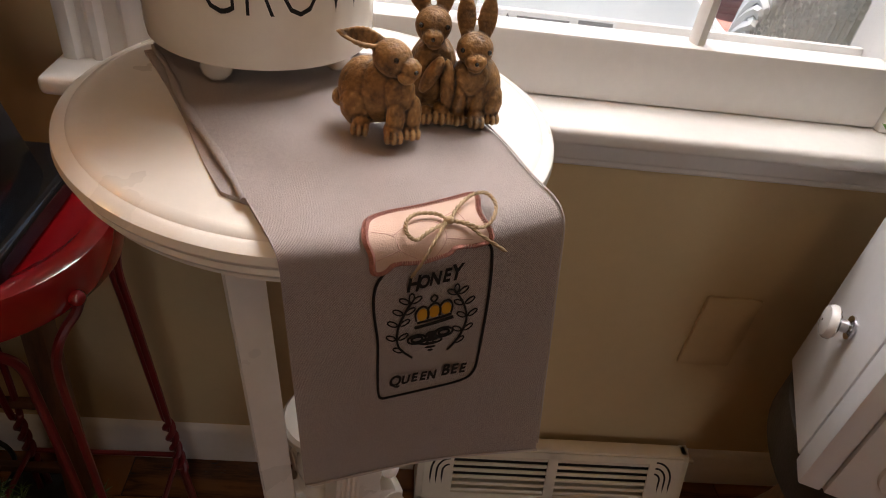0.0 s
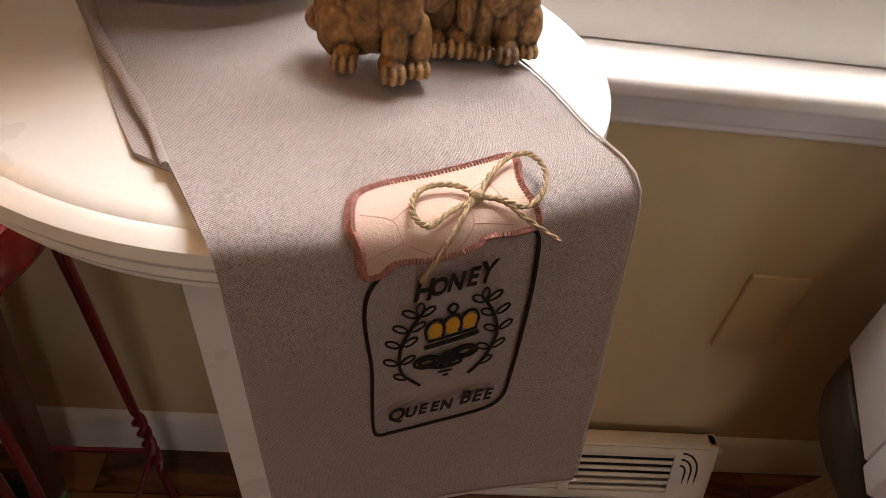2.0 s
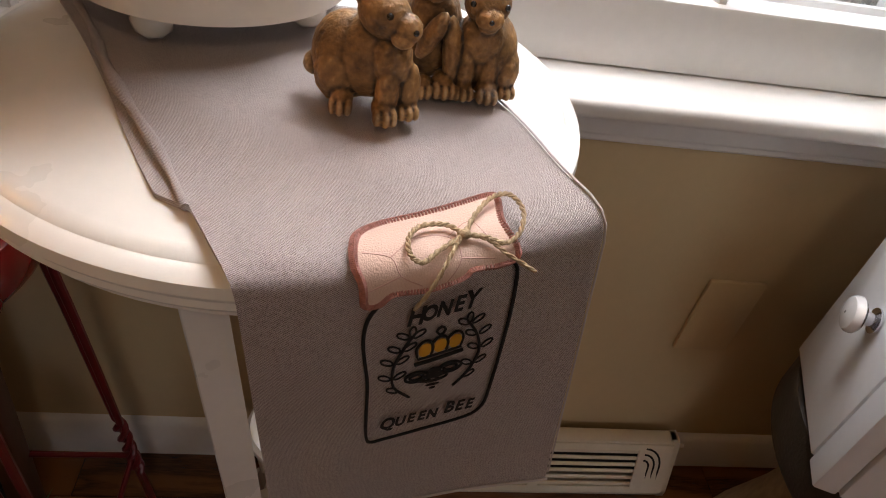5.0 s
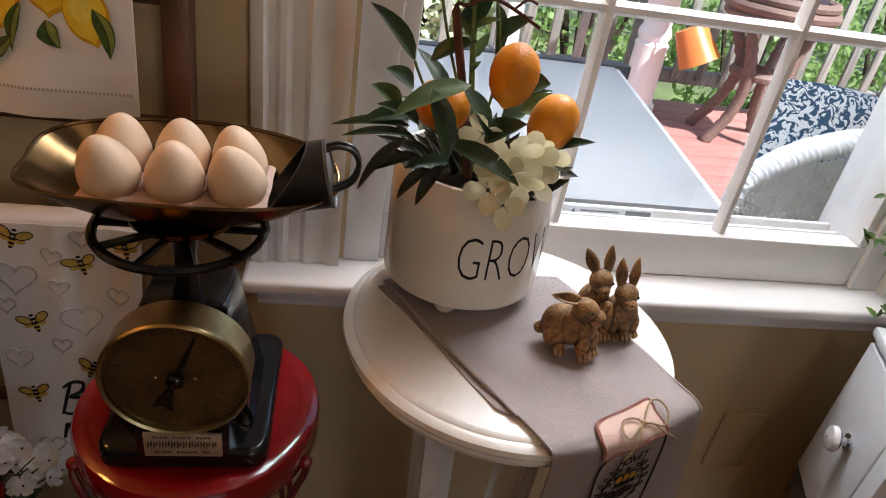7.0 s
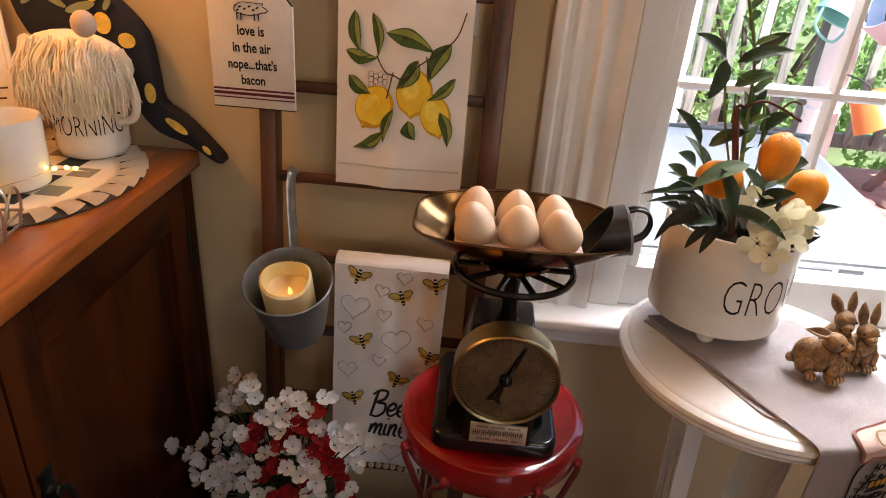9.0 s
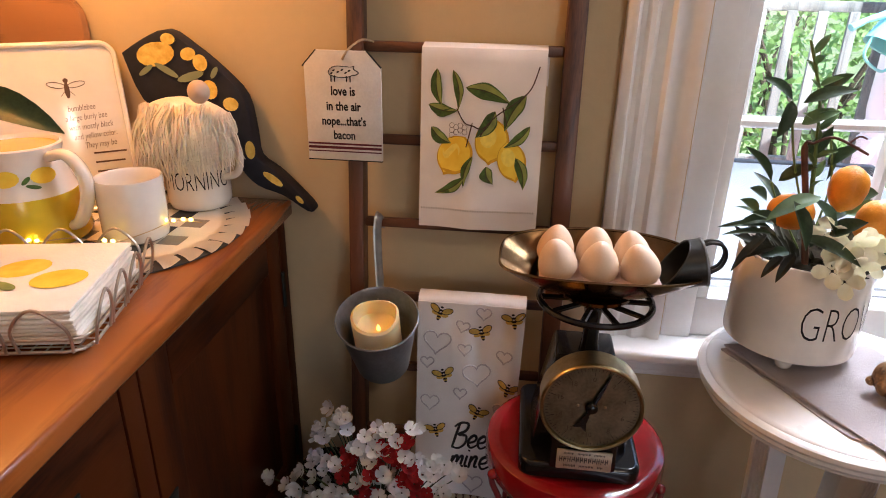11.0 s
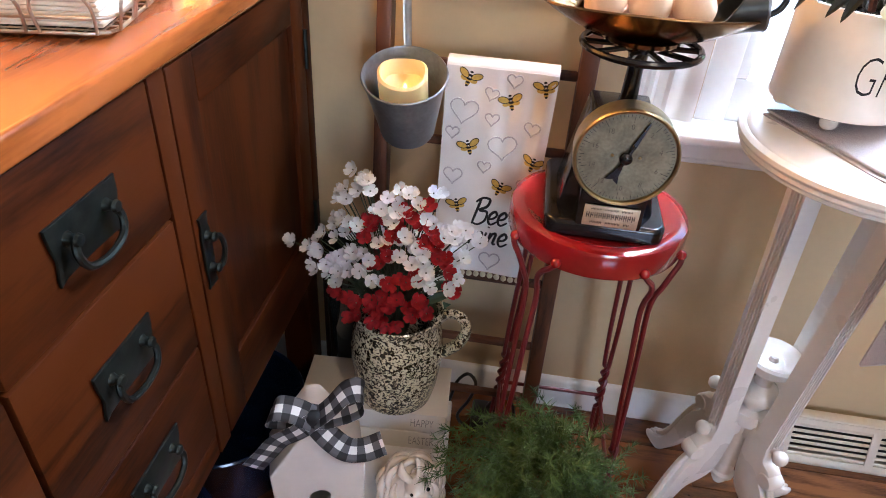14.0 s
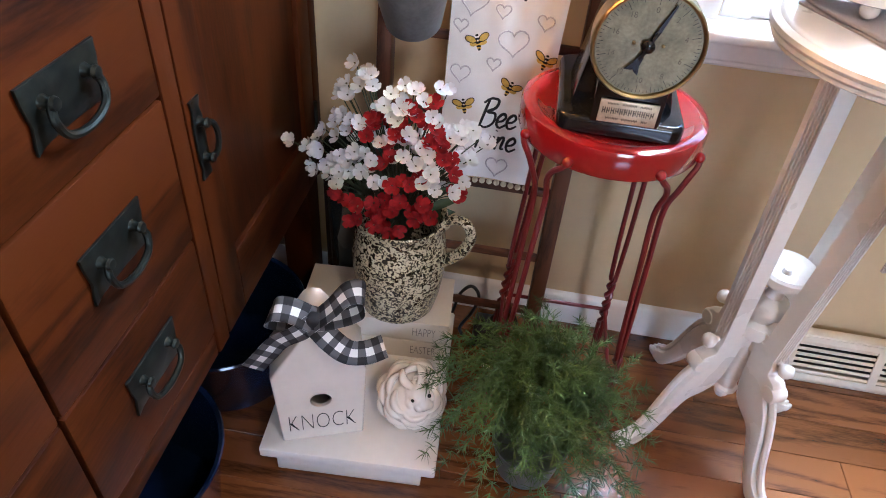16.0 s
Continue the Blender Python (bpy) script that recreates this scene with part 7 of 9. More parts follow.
lump((0.006, 0.002, 0.036), (0.022, 0.025, 0.022))
lump((0.010, -0.012, 0.046), (0.013, 0.014, 0.013))
for s in (-1, 1):
    lump((0.010 + s * 0.008, -0.017, 0.047), (0.008, 0.008, 0.008))
    lump((0.006 + s * 0.016, -0.006, 0.038), (0.010, 0.014, 0.012))
    for k in range(8):
        q = k / 7
        lump((0.004 + s * (0.007 + 0.009 * math.sin(2.4 * q)), 0.018 + 0.026 * q, 0.049 - 0.004 * q), (0.0030 + 0.0050 * math.sin(math.pi * (0.2 + 0.75 * q)), 0.006, 0.0042))
for ring, (r0, h) in enumerate(((0.033, 0.038), (0.042, 0.028), (0.049, 0.014), (0.052, -0.002))):
    count = 5 + ring
    for k in range(count):
        a0 = 2 * math.pi * k / count + ring * 0.7
        if ring == 0 and 0.9 < (a0 % 6.283) < 2.2:
            continue
        pts = []
        for j in range(7):
            q = j / 6
            a = a0 + 1.5 * q * 5 / count
            r = r0 + 0.006 * math.sin(math.pi * q) - 0.004 * q
            pts.append(OM @ Vector((0.002 + r * math.cos(a), r * 0.98 * math.sin(a), h)))
        tube(orn, smooth_line(pts, 3), [0.0020 + 0.0045 * math.sin(math.pi * min(1.0, i / 18)) for i in range(19)], 8)
ornament = tagged(part("rabbit_ornament", orn, CERAMIC), "white glazed ceramic rabbit ornament on the storage box", "ornament")
fuse = ornament.modifiers.new("fuse", "REMESH")
fuse.mode, fuse.voxel_size, fuse.use_smooth_shade = "VOXEL", 0.0012, True
for s in (-1, 1):
    b = bmesh.new()
    blob(b, OM @ Vector((0.008 + s * 0.0135, -0.003, 0.0515)), (0.0036, 0.0036, 0.0036), sub=2)
    part("eye", b, BLACK, ornament)

# feathery potted plant
random.seed(11)
fern = thing("feathery_plant", "feathery green potted plant in a grey pot on the floor", "plant", pose(-0.392, 0.300, 0))
part("pot", lathe(bmesh.new(), [(0, 0), (0.046, 0), (0.050, 0.003), (0.060, 0.070), (0.064, 0.072), (0.064, 0.080), (0.059, 0.080), (0.057, 0.068), (0, 0.066)], 40), mat("grey_pot", (0.10, 0.115, 0.11), 0.5, vary=0.1), fern)
NEEDLE = mat("feathery_green", (0.085, 0.150, 0.036), 0.55, vary=0.45, scale=18, fine=120, second=(0.018, 0.042, 0.012))
verts, faces = [], []


def needle(p, d, long, wide):
    side = d.cross(Vector((random.uniform(-1, 1), random.uniform(-1, 1), random.uniform(-1, 1)))).normalized() * wide
    k = len(verts)
    mid = p + d * long * 0.5 + Vector((0, 0, 0.06 * long))
    verts.extend((p - side, p + side, mid + side, mid - side, p + d * long))
    faces.extend(((k, k + 1, k + 2, k + 3), (k + 3, k + 2, k + 4)))


for n in range(230):
    a = random.uniform(0, 6.28)
    reach = random.uniform(0.05, 0.182)
    tall = random.uniform(0.07, 0.17) * (1.25 - reach * 2.6) + 0.05
    p0 = Vector((0.03 * math.cos(a), 0.03 * math.sin(a), 0.068))
    p1 = Vector((reach * 0.5 * math.cos(a), reach * 0.5 * math.sin(a), 0.068 + tall))
    p2 = Vector((reach * math.cos(a + 0.3), reach * math.sin(a + 0.3), 0.05 + tall * random.uniform(0.35, 1.15)))
    if n % 11 == 0 and p2.y > 0:
        p2.z += 0.05
    line = smooth_line([p0, p1, p2], 7)
    for k, p in enumerate(line):
        d = (line[min(k + 1, len(line) - 1)] - line[max(k - 1, 0)]).normalized()
        needle(p, d, 0.016, 0.0007)
        if k > 3:
            for j in range(9):
                w = Vector((random.gauss(0, 1), random.gauss(0, 1), random.gauss(0, 0.8))).normalized()
                needle(p + d * random.uniform(0, 0.006), (d * 0.8 + w).normalized(), random.uniform(0.012, 0.024), 0.00068)
mesh = bpy.data.meshes.new("foliage")
mesh.from_pydata(verts, [], faces)
mesh.materials.append(NEEDLE)
foliage = new("foliage", mesh)
foliage.parent = fern
tagged(foliage, kind="stuff")

# under and behind
ENAMEL = mat("blue_speckled_enamel", (0.004, 0.011, 0.032), 0.16, vary=0.5, scale=26, fine=500, second=(0.001, 0.004, 0.014), coat=0.7)
for x, y, r, h in ((-0.965, 0.405, 0.145, 0.15), (-0.985, 0.085, 0.15, 0.17)):
    pot_ = thing("enamel_pan", "dark blue speckled enamel roasting pan under the sideboard", "pan", pose(x, y, 0), "pans under the sideboard")
    part("body", lathe(bmesh.new(), [(0, 0.002), (r * 0.78, 0.002), (r * 0.84, 0.008), (r * 0.96, h * 0.9), (r, h), (r + 0.004, h + 0.003), (r + 0.002, h + 0.006), (r - 0.004, h + 0.002), (r * 0.94, h * 0.9), (r * 0.8, 0.012), (0, 0.008)], 56), ENAMEL, pot_)
    for s in (-1, 1):
        part("handle", tube(bmesh.new(), smooth_line([(-0.035, s * r, h), (-0.025, s * (r + 0.022), h), (0.025, s * (r + 0.022), h), (0.035, s * r, h)], 4), 0.004, 8), ENAMEL, pot_)
vase = tagged(part("glass_vase", lathe(bmesh.new(), [(0, 0.002), (0.044, 0.002), (0.046, 0.006), (0.046, 0.40), (0.0435, 0.40), (0.0435, 0.012), (0, 0.010)], 40, Matrix.Translation((-0.782, 0.602, 0))), mat("smoky_glass", (0.030, 0.032, 0.028), 0.08, vary=0.3, coat=0.9)), "tall smoky grey glass cylinder behind the jug", "vase")
CABLE = mat("black_cable", (0.012, 0.012, 0.013), 0.5)
cord = bmesh.new()
tube(cord, smooth_line([(-0.575, 0.600, 0.004), (-0.566, 0.595, 0.05), (-0.555, 0.592, 0.10), (-0.535, 0.590, 0.125), (-0.518, 0.590, 0.10), (-0.528, 0.592, 0.05), (-0.548, 0.580, 0.010), (-0.52, 0.56, 0.004), (-0.49, 0.58, 0.05), (-0.465, 0.59, 0.075), (-0.44, 0.60, 0.05), (-0.43, 0.60, 0.004)], 6), 0.0034, 8)
tagged(part("extension_lead", cord, CABLE), "looped black extension lead on the floor by the wall", "cable")
b = bmesh.new()
box(b, (-0.520, 0.545, 0.0), (-0.455, 0.600, 0.050), 0.006)
tagged(part("power_adapter", b, CABLE), "black power adapter on the floor behind the stool", "adapter")
b = bmesh.new()
tube(b, smooth_line([(-0.49, 0.50, 0.004), (-0.45, 0.49, 0.005), (-0.43, 0.51, 0.006), (-0.44, 0.54, 0.005), (-0.47, 0.55, 0.004)], 5), 0.004, 8)
tagged(part("white_lead", b, mat("white_cable", (0.6, 0.58, 0.54), 0.5)), "short white electric lead lying on the floor", "cable")

# ---- on the sideboard ----
MZ = CT
CHECK = mat("cream_black_check_cloth", (0.66, 0.58, 0.46), 0.9, vary=0.1, scale=20, fine=500)
mat_thing = thing("round_placemat", "round cream placemat with a pleated ruffled edge", "placemat", pose(-1.022, 0.487, MZ))
part("cloth", lathe(bmesh.new(), [(0, 0.004), (0.142, 0.004), (0.143, 0.002), (0, 0.001)], 64), CHECK, mat_thing)
for k in range(34):
    a0 = 2 * math.pi * k / 34
    b = bmesh.new()
    wide = 2 * math.pi / 34
    pts = []
    rows = []
    for r, lift in ((0.138, 0.0048), (0.150, 0.006), (0.165, 0.006), (0.177, 0.0035)):
        rows.append([b.verts.new((r * math.cos(a0 + wide * t), r * math.sin(a0 + wide * t), lift + 0.015 * t * t * (r - 0.135) / 0.042 + 0.001)) for t in (0.0, 0.16, 0.34, 0.52, 0.66)])
    for p, q in zip(rows, rows[1:]):
        for j in range(4):
            b.faces.new((p[j], p[j + 1], q[j + 1], q[j]))
    bmesh.ops.solidify(b, geom=b.faces[:], thickness=0.0012)
    part("pleat", b, CHECK, mat_thing)
# Added charcoal ring: paints the shade seen in the gaps between pleats.
part("lining", lathe(bmesh.new(), [(0.142, 0.0032), (0.172, 0.0022), (0.173, 0.0012), (0.142, 0.0012)], 64), mat("charcoal_check_and_gap_shade", (0.03, 0.03, 0.03), 0.9, vary=0.2, fine=500), mat_thing, "charcoal ring for the shade in the gaps between pleats")
for k in range(9):
    for j in range(9):
        x, y = -0.128 + 0.032 * k, -0.128 + 0.032 * j
        if (k + j) % 2 == 0 and math.hypot(x, y) < 0.125:
            part("woven_check", box(bmesh.new(), (x - 0.015, y - 0.015, 0.0041), (x + 0.015, y + 0.015, 0.0045)), mat("taupe_check_cloth", (0.22, 0.19, 0.15), 0.9, vary=0.2, fine=500) if k % 2 else mat("charcoal_check_and_gap_shade", (0.03, 0.03, 0.03), 0.9, vary=0.2, fine=500), mat_thing)

PZ2 = MZ + 0.0052
mug = thing("good_morning_mug", "cream ceramic mug with tall black lettering", "mug", pose(-0.955, 0.600, PZ2))
b = bmesh.new()
lathe(b, [(0, 0), (0.040, 0), (0.044, 0.003), (0.0465, 0.012), (0.0475, 0.100), (0.0465, 0.1025), (0.0445, 0.100), (0.043, 0.012), (0, 0.008)], 48)
part("body", b, CERAMIC, mug)
b = bmesh.new()
tube(b, smooth_line([(0.046, -0.006, 0.097), (0.064, -0.010, 0.106), (0.074, -0.012, 0.084), (0.068, -0.010, 0.056), (0.046, -0.006, 0.046)], 6), 0.0058, 10)
part("handle", b, CERAMIC, mug)
for text, z, size, mid in (("MORNING", 0.046, 0.040, -66), ("GOOD", 0.086, 0.030, -80)):
    b = words(text, size, -0.0006, 0.52)
    bend(b, lambda x, y, z=z, mid=mid: (0.0478 * math.cos(radians(mid) + x / 0.0475), 0.0478 * math.sin(radians(mid) + x / 0.0475), z + y))
    part("lettering", b, INK, mug)

# gnome topper, one mesh: hat cloth, beard wool, nose
HAT = mat("black_lemon_cloth", (0.012, 0.013, 0.022), 0.9, vary=0.4, scale=50, bump=0.4)
WOOL = mat("cream_wool", (0.86, 0.79, 0.66), 0.95, vary=0.1, scale=60, fine=500, second=(0.74, 0.64, 0.50), through=0.3)
NOSE = mat("beige_felt_ball", (0.62, 0.47, 0.36), 0.85, vary=0.06)
gn = bmesh.new()
BRIM = [(-1.068, 1.098), (-1.034, 1.118), (-0.995, 1.132), (-0.960, 1.112), (-0.918, 1.078), (-0.885, 1.040), (-0.876, 0.985), (-0.872, 0.950), (-0.845, 0.930), (-0.812, 0.898), (-0.790, 0.872), (-0.800, 0.866), (-0.838, 0.890), (-0.878, 0.904), (-0.905, 0.935), (-0.935, 1.000), (-1.000, 1.010), (-1.045, 1.030)]
prism(gn, [(p.x, p.z) for p in smooth_line([(x, 0, z) for x, z in BRIM + BRIM[:1]], 3)[:-1]], 0.030, Matrix.Translation((0, 0.632, 0)), 0.006, 0)
for x, z, rx, rz, tilt in ((-1.012, 1.098, 0.030, 0.017, 0.2), (-0.990, 1.120, 0.011, 0.008, 0), (-0.962, 1.100, 0.012, 0.009, 0.3), (-0.945, 1.088, 0.011, 0.012, 0), (-0.935, 1.050, 0.012, 0.014, 0), (-0.905, 1.030, 0.012, 0.010, 0), (-0.850, 0.918, 0.018, 0.006, -0.6), (-0.882, 0.962, 0.008, 0.014, 0), (-0.810, 0.887, 0.008, 0.004, -0.8)):
    other = bmesh.new()
    flat_shape(other, oval(x, z, rx, rz, tilt, 16), lambda a, c: (a, 0.6295, c))
    join(gn, other, I4, 3)
for x, z, rx, rz, tilt in ((-0.998, 1.076, 0.020, 0.005, -0.5), (-0.962, 1.068, 0.022, 0.006, 0.3), (-1.03, 1.075, 0.014, 0.004, 0.6), (-0.925, 1.075, 0.010, 0.004, 1.0)):
    other = bmesh.new()
    flat_shape(other, oval(x, z, rx, rz, tilt, 12), lambda a, c: (a, 0.6292, c))
    join(gn, other, I4, 4)
blob(gn, (-0.955, 0.592, 1.005), (0.072, 0.045, 0.040), (0, 6, 0), 3, 1)
random.seed(5)
for k in range(420):
    u = random.uniform(-1, 1)
    a = radians(-90 + 88 * u)
    top = Vector((-0.955 + 0.066 * math.sin(radians(85 * u)), 0.590 - 0.042 * math.cos(radians(85 * u)) * random.uniform(0.5, 1.0), 1.020 + random.uniform(-0.015, 0.024) - 0.012 * u * u))
    low = Vector((-0.955 + 0.070 * math.sin(radians(88 * u)) + random.uniform(-0.015, 0.015), 0.598 - 0.058 * math.cos(radians(88 * u)) - random.uniform(0, 0.006), 0.958 + random.uniform(-0.024, 0.030) + 0.012 * u))
    mid = top.lerp(low, 0.5) + Vector((random.uniform(-0.011, 0.011), -0.012 * math.cos(radians(85 * u)), 0.004))
    tube(gn, smooth_line([top, mid, low], 3), [0.0016] * 4 + [0.0013, 0.0009, 0.0004], 4, index=1)
blob(gn, (-0.910, 0.546, 1.062), (0.015, 0.013, 0.016), (0, 0, 0), 3, 2)
tagged(part("gnome_doll", gn, [HAT, WOOL, NOSE, mat("lemon_yellow_print", (0.74, 0.58, 0.15), 0.9, vary=0.25, scale=120, second=(0.62, 0.40, 0.05)), mat("sage_leaf_print", (0.22, 0.26, 0.15), 0.9)]), "gnome doll with woolly cream beard and black lemon-print hat", "doll")

small = thing("small_mug", "small plain cream ceramic cup on the placemat", "cup", pose(-0.978, 0.461, PZ2))
part("body", lathe(bmesh.new(), [(0, 0), (0.036, 0), (0.040, 0.003), (0.0415, 0.010), (0.0420, 0.0805), (0.0410, 0.0835), (0.0390, 0.0805), (0.0385, 0.010), (0, 0.007)], 48), CERAMIC, small)

LEMONADE = mat("yellow_jug_glaze", (0.62, 0.44, 0.02), 0.18, vary=0.08, scale=14, coat=0.5)
pitcher = thing("lemon_pitcher", "white ceramic pitcher with a yellow base and painted lemons", "pitcher", pose(-1.110, 0.440, MZ + 0.0052))
pitcher.scale = (1.04, 1.04, 0.80)
b = bmesh.new()
lathe(b, [(0, 0), (0.062, 0), (0.067, 0.004), (0.069, 0.012), (0.060, 0.082)], 48)
part("yellow_base", b, LEMONADE, pitcher)
b = bmesh.new()
lathe(b, [(0.060, 0.082), (0.056, 0.096), (0.050, 0.120), (0.048, 0.135), (0.051, 0.150), (0.0515, 0.156), (0.0485, 0.158), (0.046, 0.152), (0.0435, 0.135), (0.052, 0.090), (0.058, 0.03), (0, 0.02)], 48)
part("neck", b, CERAMIC, pitcher)
b = bmesh.new()
tube(b, smooth_line([(0.046, -0.008, 0.140), (0.074, -0.012, 0.146), (0.094, -0.016, 0.120), (0.094, -0.016, 0.080), (0.078, -0.014, 0.040), (0.062, -0.010, 0.028)], 6), 0.0085, 10)
part("handle", b, CERAMIC, pitcher)
part("filling", lathe(bmesh.new(), [(0, 0.1515), (0.0456, 0.1515)], 32), LEMONADE, pitcher)
for mid, z in ((-70, 0.116), (-25, 0.116), (-120, 0.116)):
    for shape, mm, dx, dz, rx, rz, tilt in (("print_lemon", YEL, 0, 0, 0.015, 0.012, 0.1), ("print_leaf", GRN, -0.020, -0.004, 0.007, 0.003, 0.9), ("print_leaf", GRN, -0.014, -0.014, 0.008, 0.003, -0.4)):
        other = bmesh.new()
        flat_shape(other, oval(dx, dz, rx, rz, tilt, 14), lambda x, y: ((0.0515 - 0.25 * y + 0.0015) * math.cos(radians(mid) + x / 0.052), (0.0515 - 0.25 * y + 0.0015) * math.sin(radians(mid) + x / 0.052), z + y))
        part(shape, other, mm, pitcher)

# leaning platter
PLT = pose(-1.114, 0.528, MZ + 0.0065, -19.6, 0, 37)
platter = thing("bee_platter", "cream rectangular platter with a bee drawing, leaning on the wall", "platter", PLT)


def rounded(w, h, r, n=6):
    out = []
    for cx, cz, a0 in ((w / 2 - r, r, -90), (w / 2 - r, h - r, 0), (-w / 2 + r, h - r, 90), (-w / 2 + r, r, 180)):
        out += [(cx + r * math.cos(radians(a0 + 90 * k / n)), cz + r * math.sin(radians(a0 + 90 * k / n))) for k in range(n + 1)]
    return out


b = bmesh.new()
prism(b, rounded(0.190, 0.245, 0.022), 0.010, I4, 0.003)
part("plate", b, CERAMIC, platter)
part("rim", tube(bmesh.new(), [(x, -0.002, z) for x, z in rounded(0.184, 0.239, 0.020)], 0.004, 8, True), CERAMIC, platter)
SEPIA = mat("sepia_print", (0.10, 0.05, 0.025), 0.7, vary=0.2)
b = bmesh.new()
for x, z, rx, rz, tilt in ((0.022, 0.174, 0.0035, 0.012, 0), (0.022, 0.188, 0.0035, 0.0035, 0)):
    flat_shape(b, oval(x, z, rx, rz, tilt, 12), lambda a, c: (a, -0.0006, c))
for s in (-1, 1):
    tube(b, [(0.022 + a, -0.0005, 0.180 + c) for a, c in oval(s * 0.013, 0.002, 0.012, 0.004, s * 0.2, 12)], 0.0005, 4, True)
    tube(b, [(0.022, -0.0005, 0.176), (0.022 + s * 0.009, -0.0005, 0.166)], 0.0004, 4)
part("bee_drawing", b, SEPIA, platter)
for k, text in enumerate(("bumblebee", "a large burly bee", "with mostly black", "and yellow color.", "They may be")):
    b = words(text, 0.0125, -0.0001, 0.66)
    bend(b, lambda x, y, k=k: (0.036 + 0.004 * k + x + 0.10 * y, -0.0006, 0.148 - 0.0135 * k + y + 0.06 * x))
    part("handwriting", b, SEPIA, platter)
for k in range(4):
    b = bmesh.new()
    box(b, (0.040, -0.0008, 0.080 - 0.0135 * k), (0.084 - 0.004 * k, -0.0002, 0.0825 - 0.0135 * k))
    part("handwriting", b, SEPIA, platter)

# napkins in a wire basket
NM = pose(-0.877, 0.188, MZ, 0, 0, 12)
basket = thing("wire_basket", "low silver wire basket for paper napkins", "basket", NM)
WIRE = mat("silver_wire", (0.45, 0.40, 0.33), 0.35, 0.9, vary=0.2, scale=60)
b = bmesh.new()
for z, x0, x1, y0, y1 in ((0.006, -0.182, 0.010, -0.008, 0.176), (0.020, -0.184, 0.013, -0.010, 0.178)):
    tube(b, [(x, y, z) for x, y in ((x0, y0), (x1 - 0.02, y0), (x1 - 0.006, y0 + 0.006), (x1, y0 + 0.02), (x1, y1), (x0, y1))], 0.0018, 8, True)
part("frame", b, WIRE, basket)
b = bmesh.new()
for k in range(14):
    tube(b, [(-0.178 + 0.0135 * k, -0.008, 0.006), (-0.178 + 0.0135 * k, 0.176, 0.006)], 0.0009, 5)
for k in range(12):
    tube(b, [(-0.182, 0.0 + 0.015 * k, 0.0070), (0.010, 0.0 + 0.015 * k, 0.0070)], 0.0009, 5)
part("mesh_floor", b, WIRE, basket)


def loops(p, q, out, n):
    """A row of bent wire loops rising from p to q."""
    p, q = Vector(p), Vector(q)
    made = []
    for k in range(n):
        s = p.lerp(q, (k + 0.15) / n)
        e = p.lerp(q, (k + 0.95) / n)
        m = (s + e) / 2
        o = Vector(out)
        made.append(smooth_line([s, s + o * 0.6 + Vector((0, 0, 0.028)), m + o + Vector((0, 0, 0.050)), e + o * 0.6 + Vector((0, 0, 0.028)), e], 6))
    return made


for line in loops((0.012, 0.0, 0.006), (0.012, 0.170, 0.006), (0.010, 0, 0), 4) + loops((-0.18, -0.009, 0.006), (0.0, -0.009, 0.006), (0, -0.010, 0), 3) + loops((-0.18, 0.177, 0.006), (0.0, 0.177, 0.006), (0, 0.006, 0), 3):
    part("wire_loop", tube(bmesh.new(), line, 0.0016, 8), WIRE, basket)
napkins = thing("paper_napkins", "stack of white paper napkins printed with lemons in the basket", "napkins", NM @ Matrix.Translation((0, 0, 0.0085)))
NAP = mat("white_paper_napkin", (0.78, 0.72, 0.62), 0.95, vary=0.05, scale=30, bump=0.5, relief=300)
for k in range(8):
    b = bmesh.new()
    jx, jy = random.uniform(-0.002, 0.002), random.uniform(-0.002, 0.002)
    box(b, (-0.168 + jx, 0.0 + jy, 0.0046 * k), (-0.002 + jx, 0.166 + jy, 0.0046 * k + 0.0043), 0.0018)
    part("napkin", b, NAP, napkins)
for x, y, rx, ry, tilt, mm, name, z in ((-0.090, 0.098, 0.027, 0.022, 0.5, YEL, "print_lemon", 0.0), (-0.042, 0.070, 0.027, 0.022, 0.3, YEL, "print_lemon", 0.0003), (-0.130, 0.075, 0.018, 0.006, 0.3, GRN2, "print_leaf", 0.0), (-0.090, 0.055, 0.018, 0.007, -0.5, GRN2, "print_leaf", 0.0006), (-0.12, 0.06, 0.020, 0.004, 0.2, GRN, "print_leaf", 0.0003)):
    b = bmesh.new()
    flat_shape(b, oval(x, y, rx, ry, tilt, 20), lambda a, c: (a, c, 0.0370 + z))
    part(name, b, mm, napkins)

# fairy lights
fairy = thing("fairy_lights", "thin wire of warm fairy lights lying on the sideboard", "string lights")
spots = [(-1.200, 0.36, 0.896), (-1.135, 0.372, 0.897), (-1.066, 0.384, 0.899), (-1.02, 0.390, 0.905), (-0.975, 0.398, 0.899), (-0.945, 0.430, 0.902), (-0.932, 0.468, 0.903), (-0.915, 0.482, 0.900), (-0.90, 0.49, 0.896)]
b = bmesh.new()
tube(b, smooth_line(spots, 6), 0.0007, 5)
part("wire", b, mat("copper_wire", (0.5, 0.36, 0.2), 0.3, 0.9), fairy)
BULB = glow("fairy_bulb", (1.0, 0.74, 0.10), 3.2)
for k in (0, 1, 2, 4, 6, 7):
    for dx in (-0.005, 0.006):
        b = bmesh.new()
        blob(b, (spots[k][0] + dx, spots[k][1] - 0.004, spots[k][2] + 0.004), (0.0032, 0.0025, 0.0025), sub=2)
        part("bulb", b, BULB, fairy)

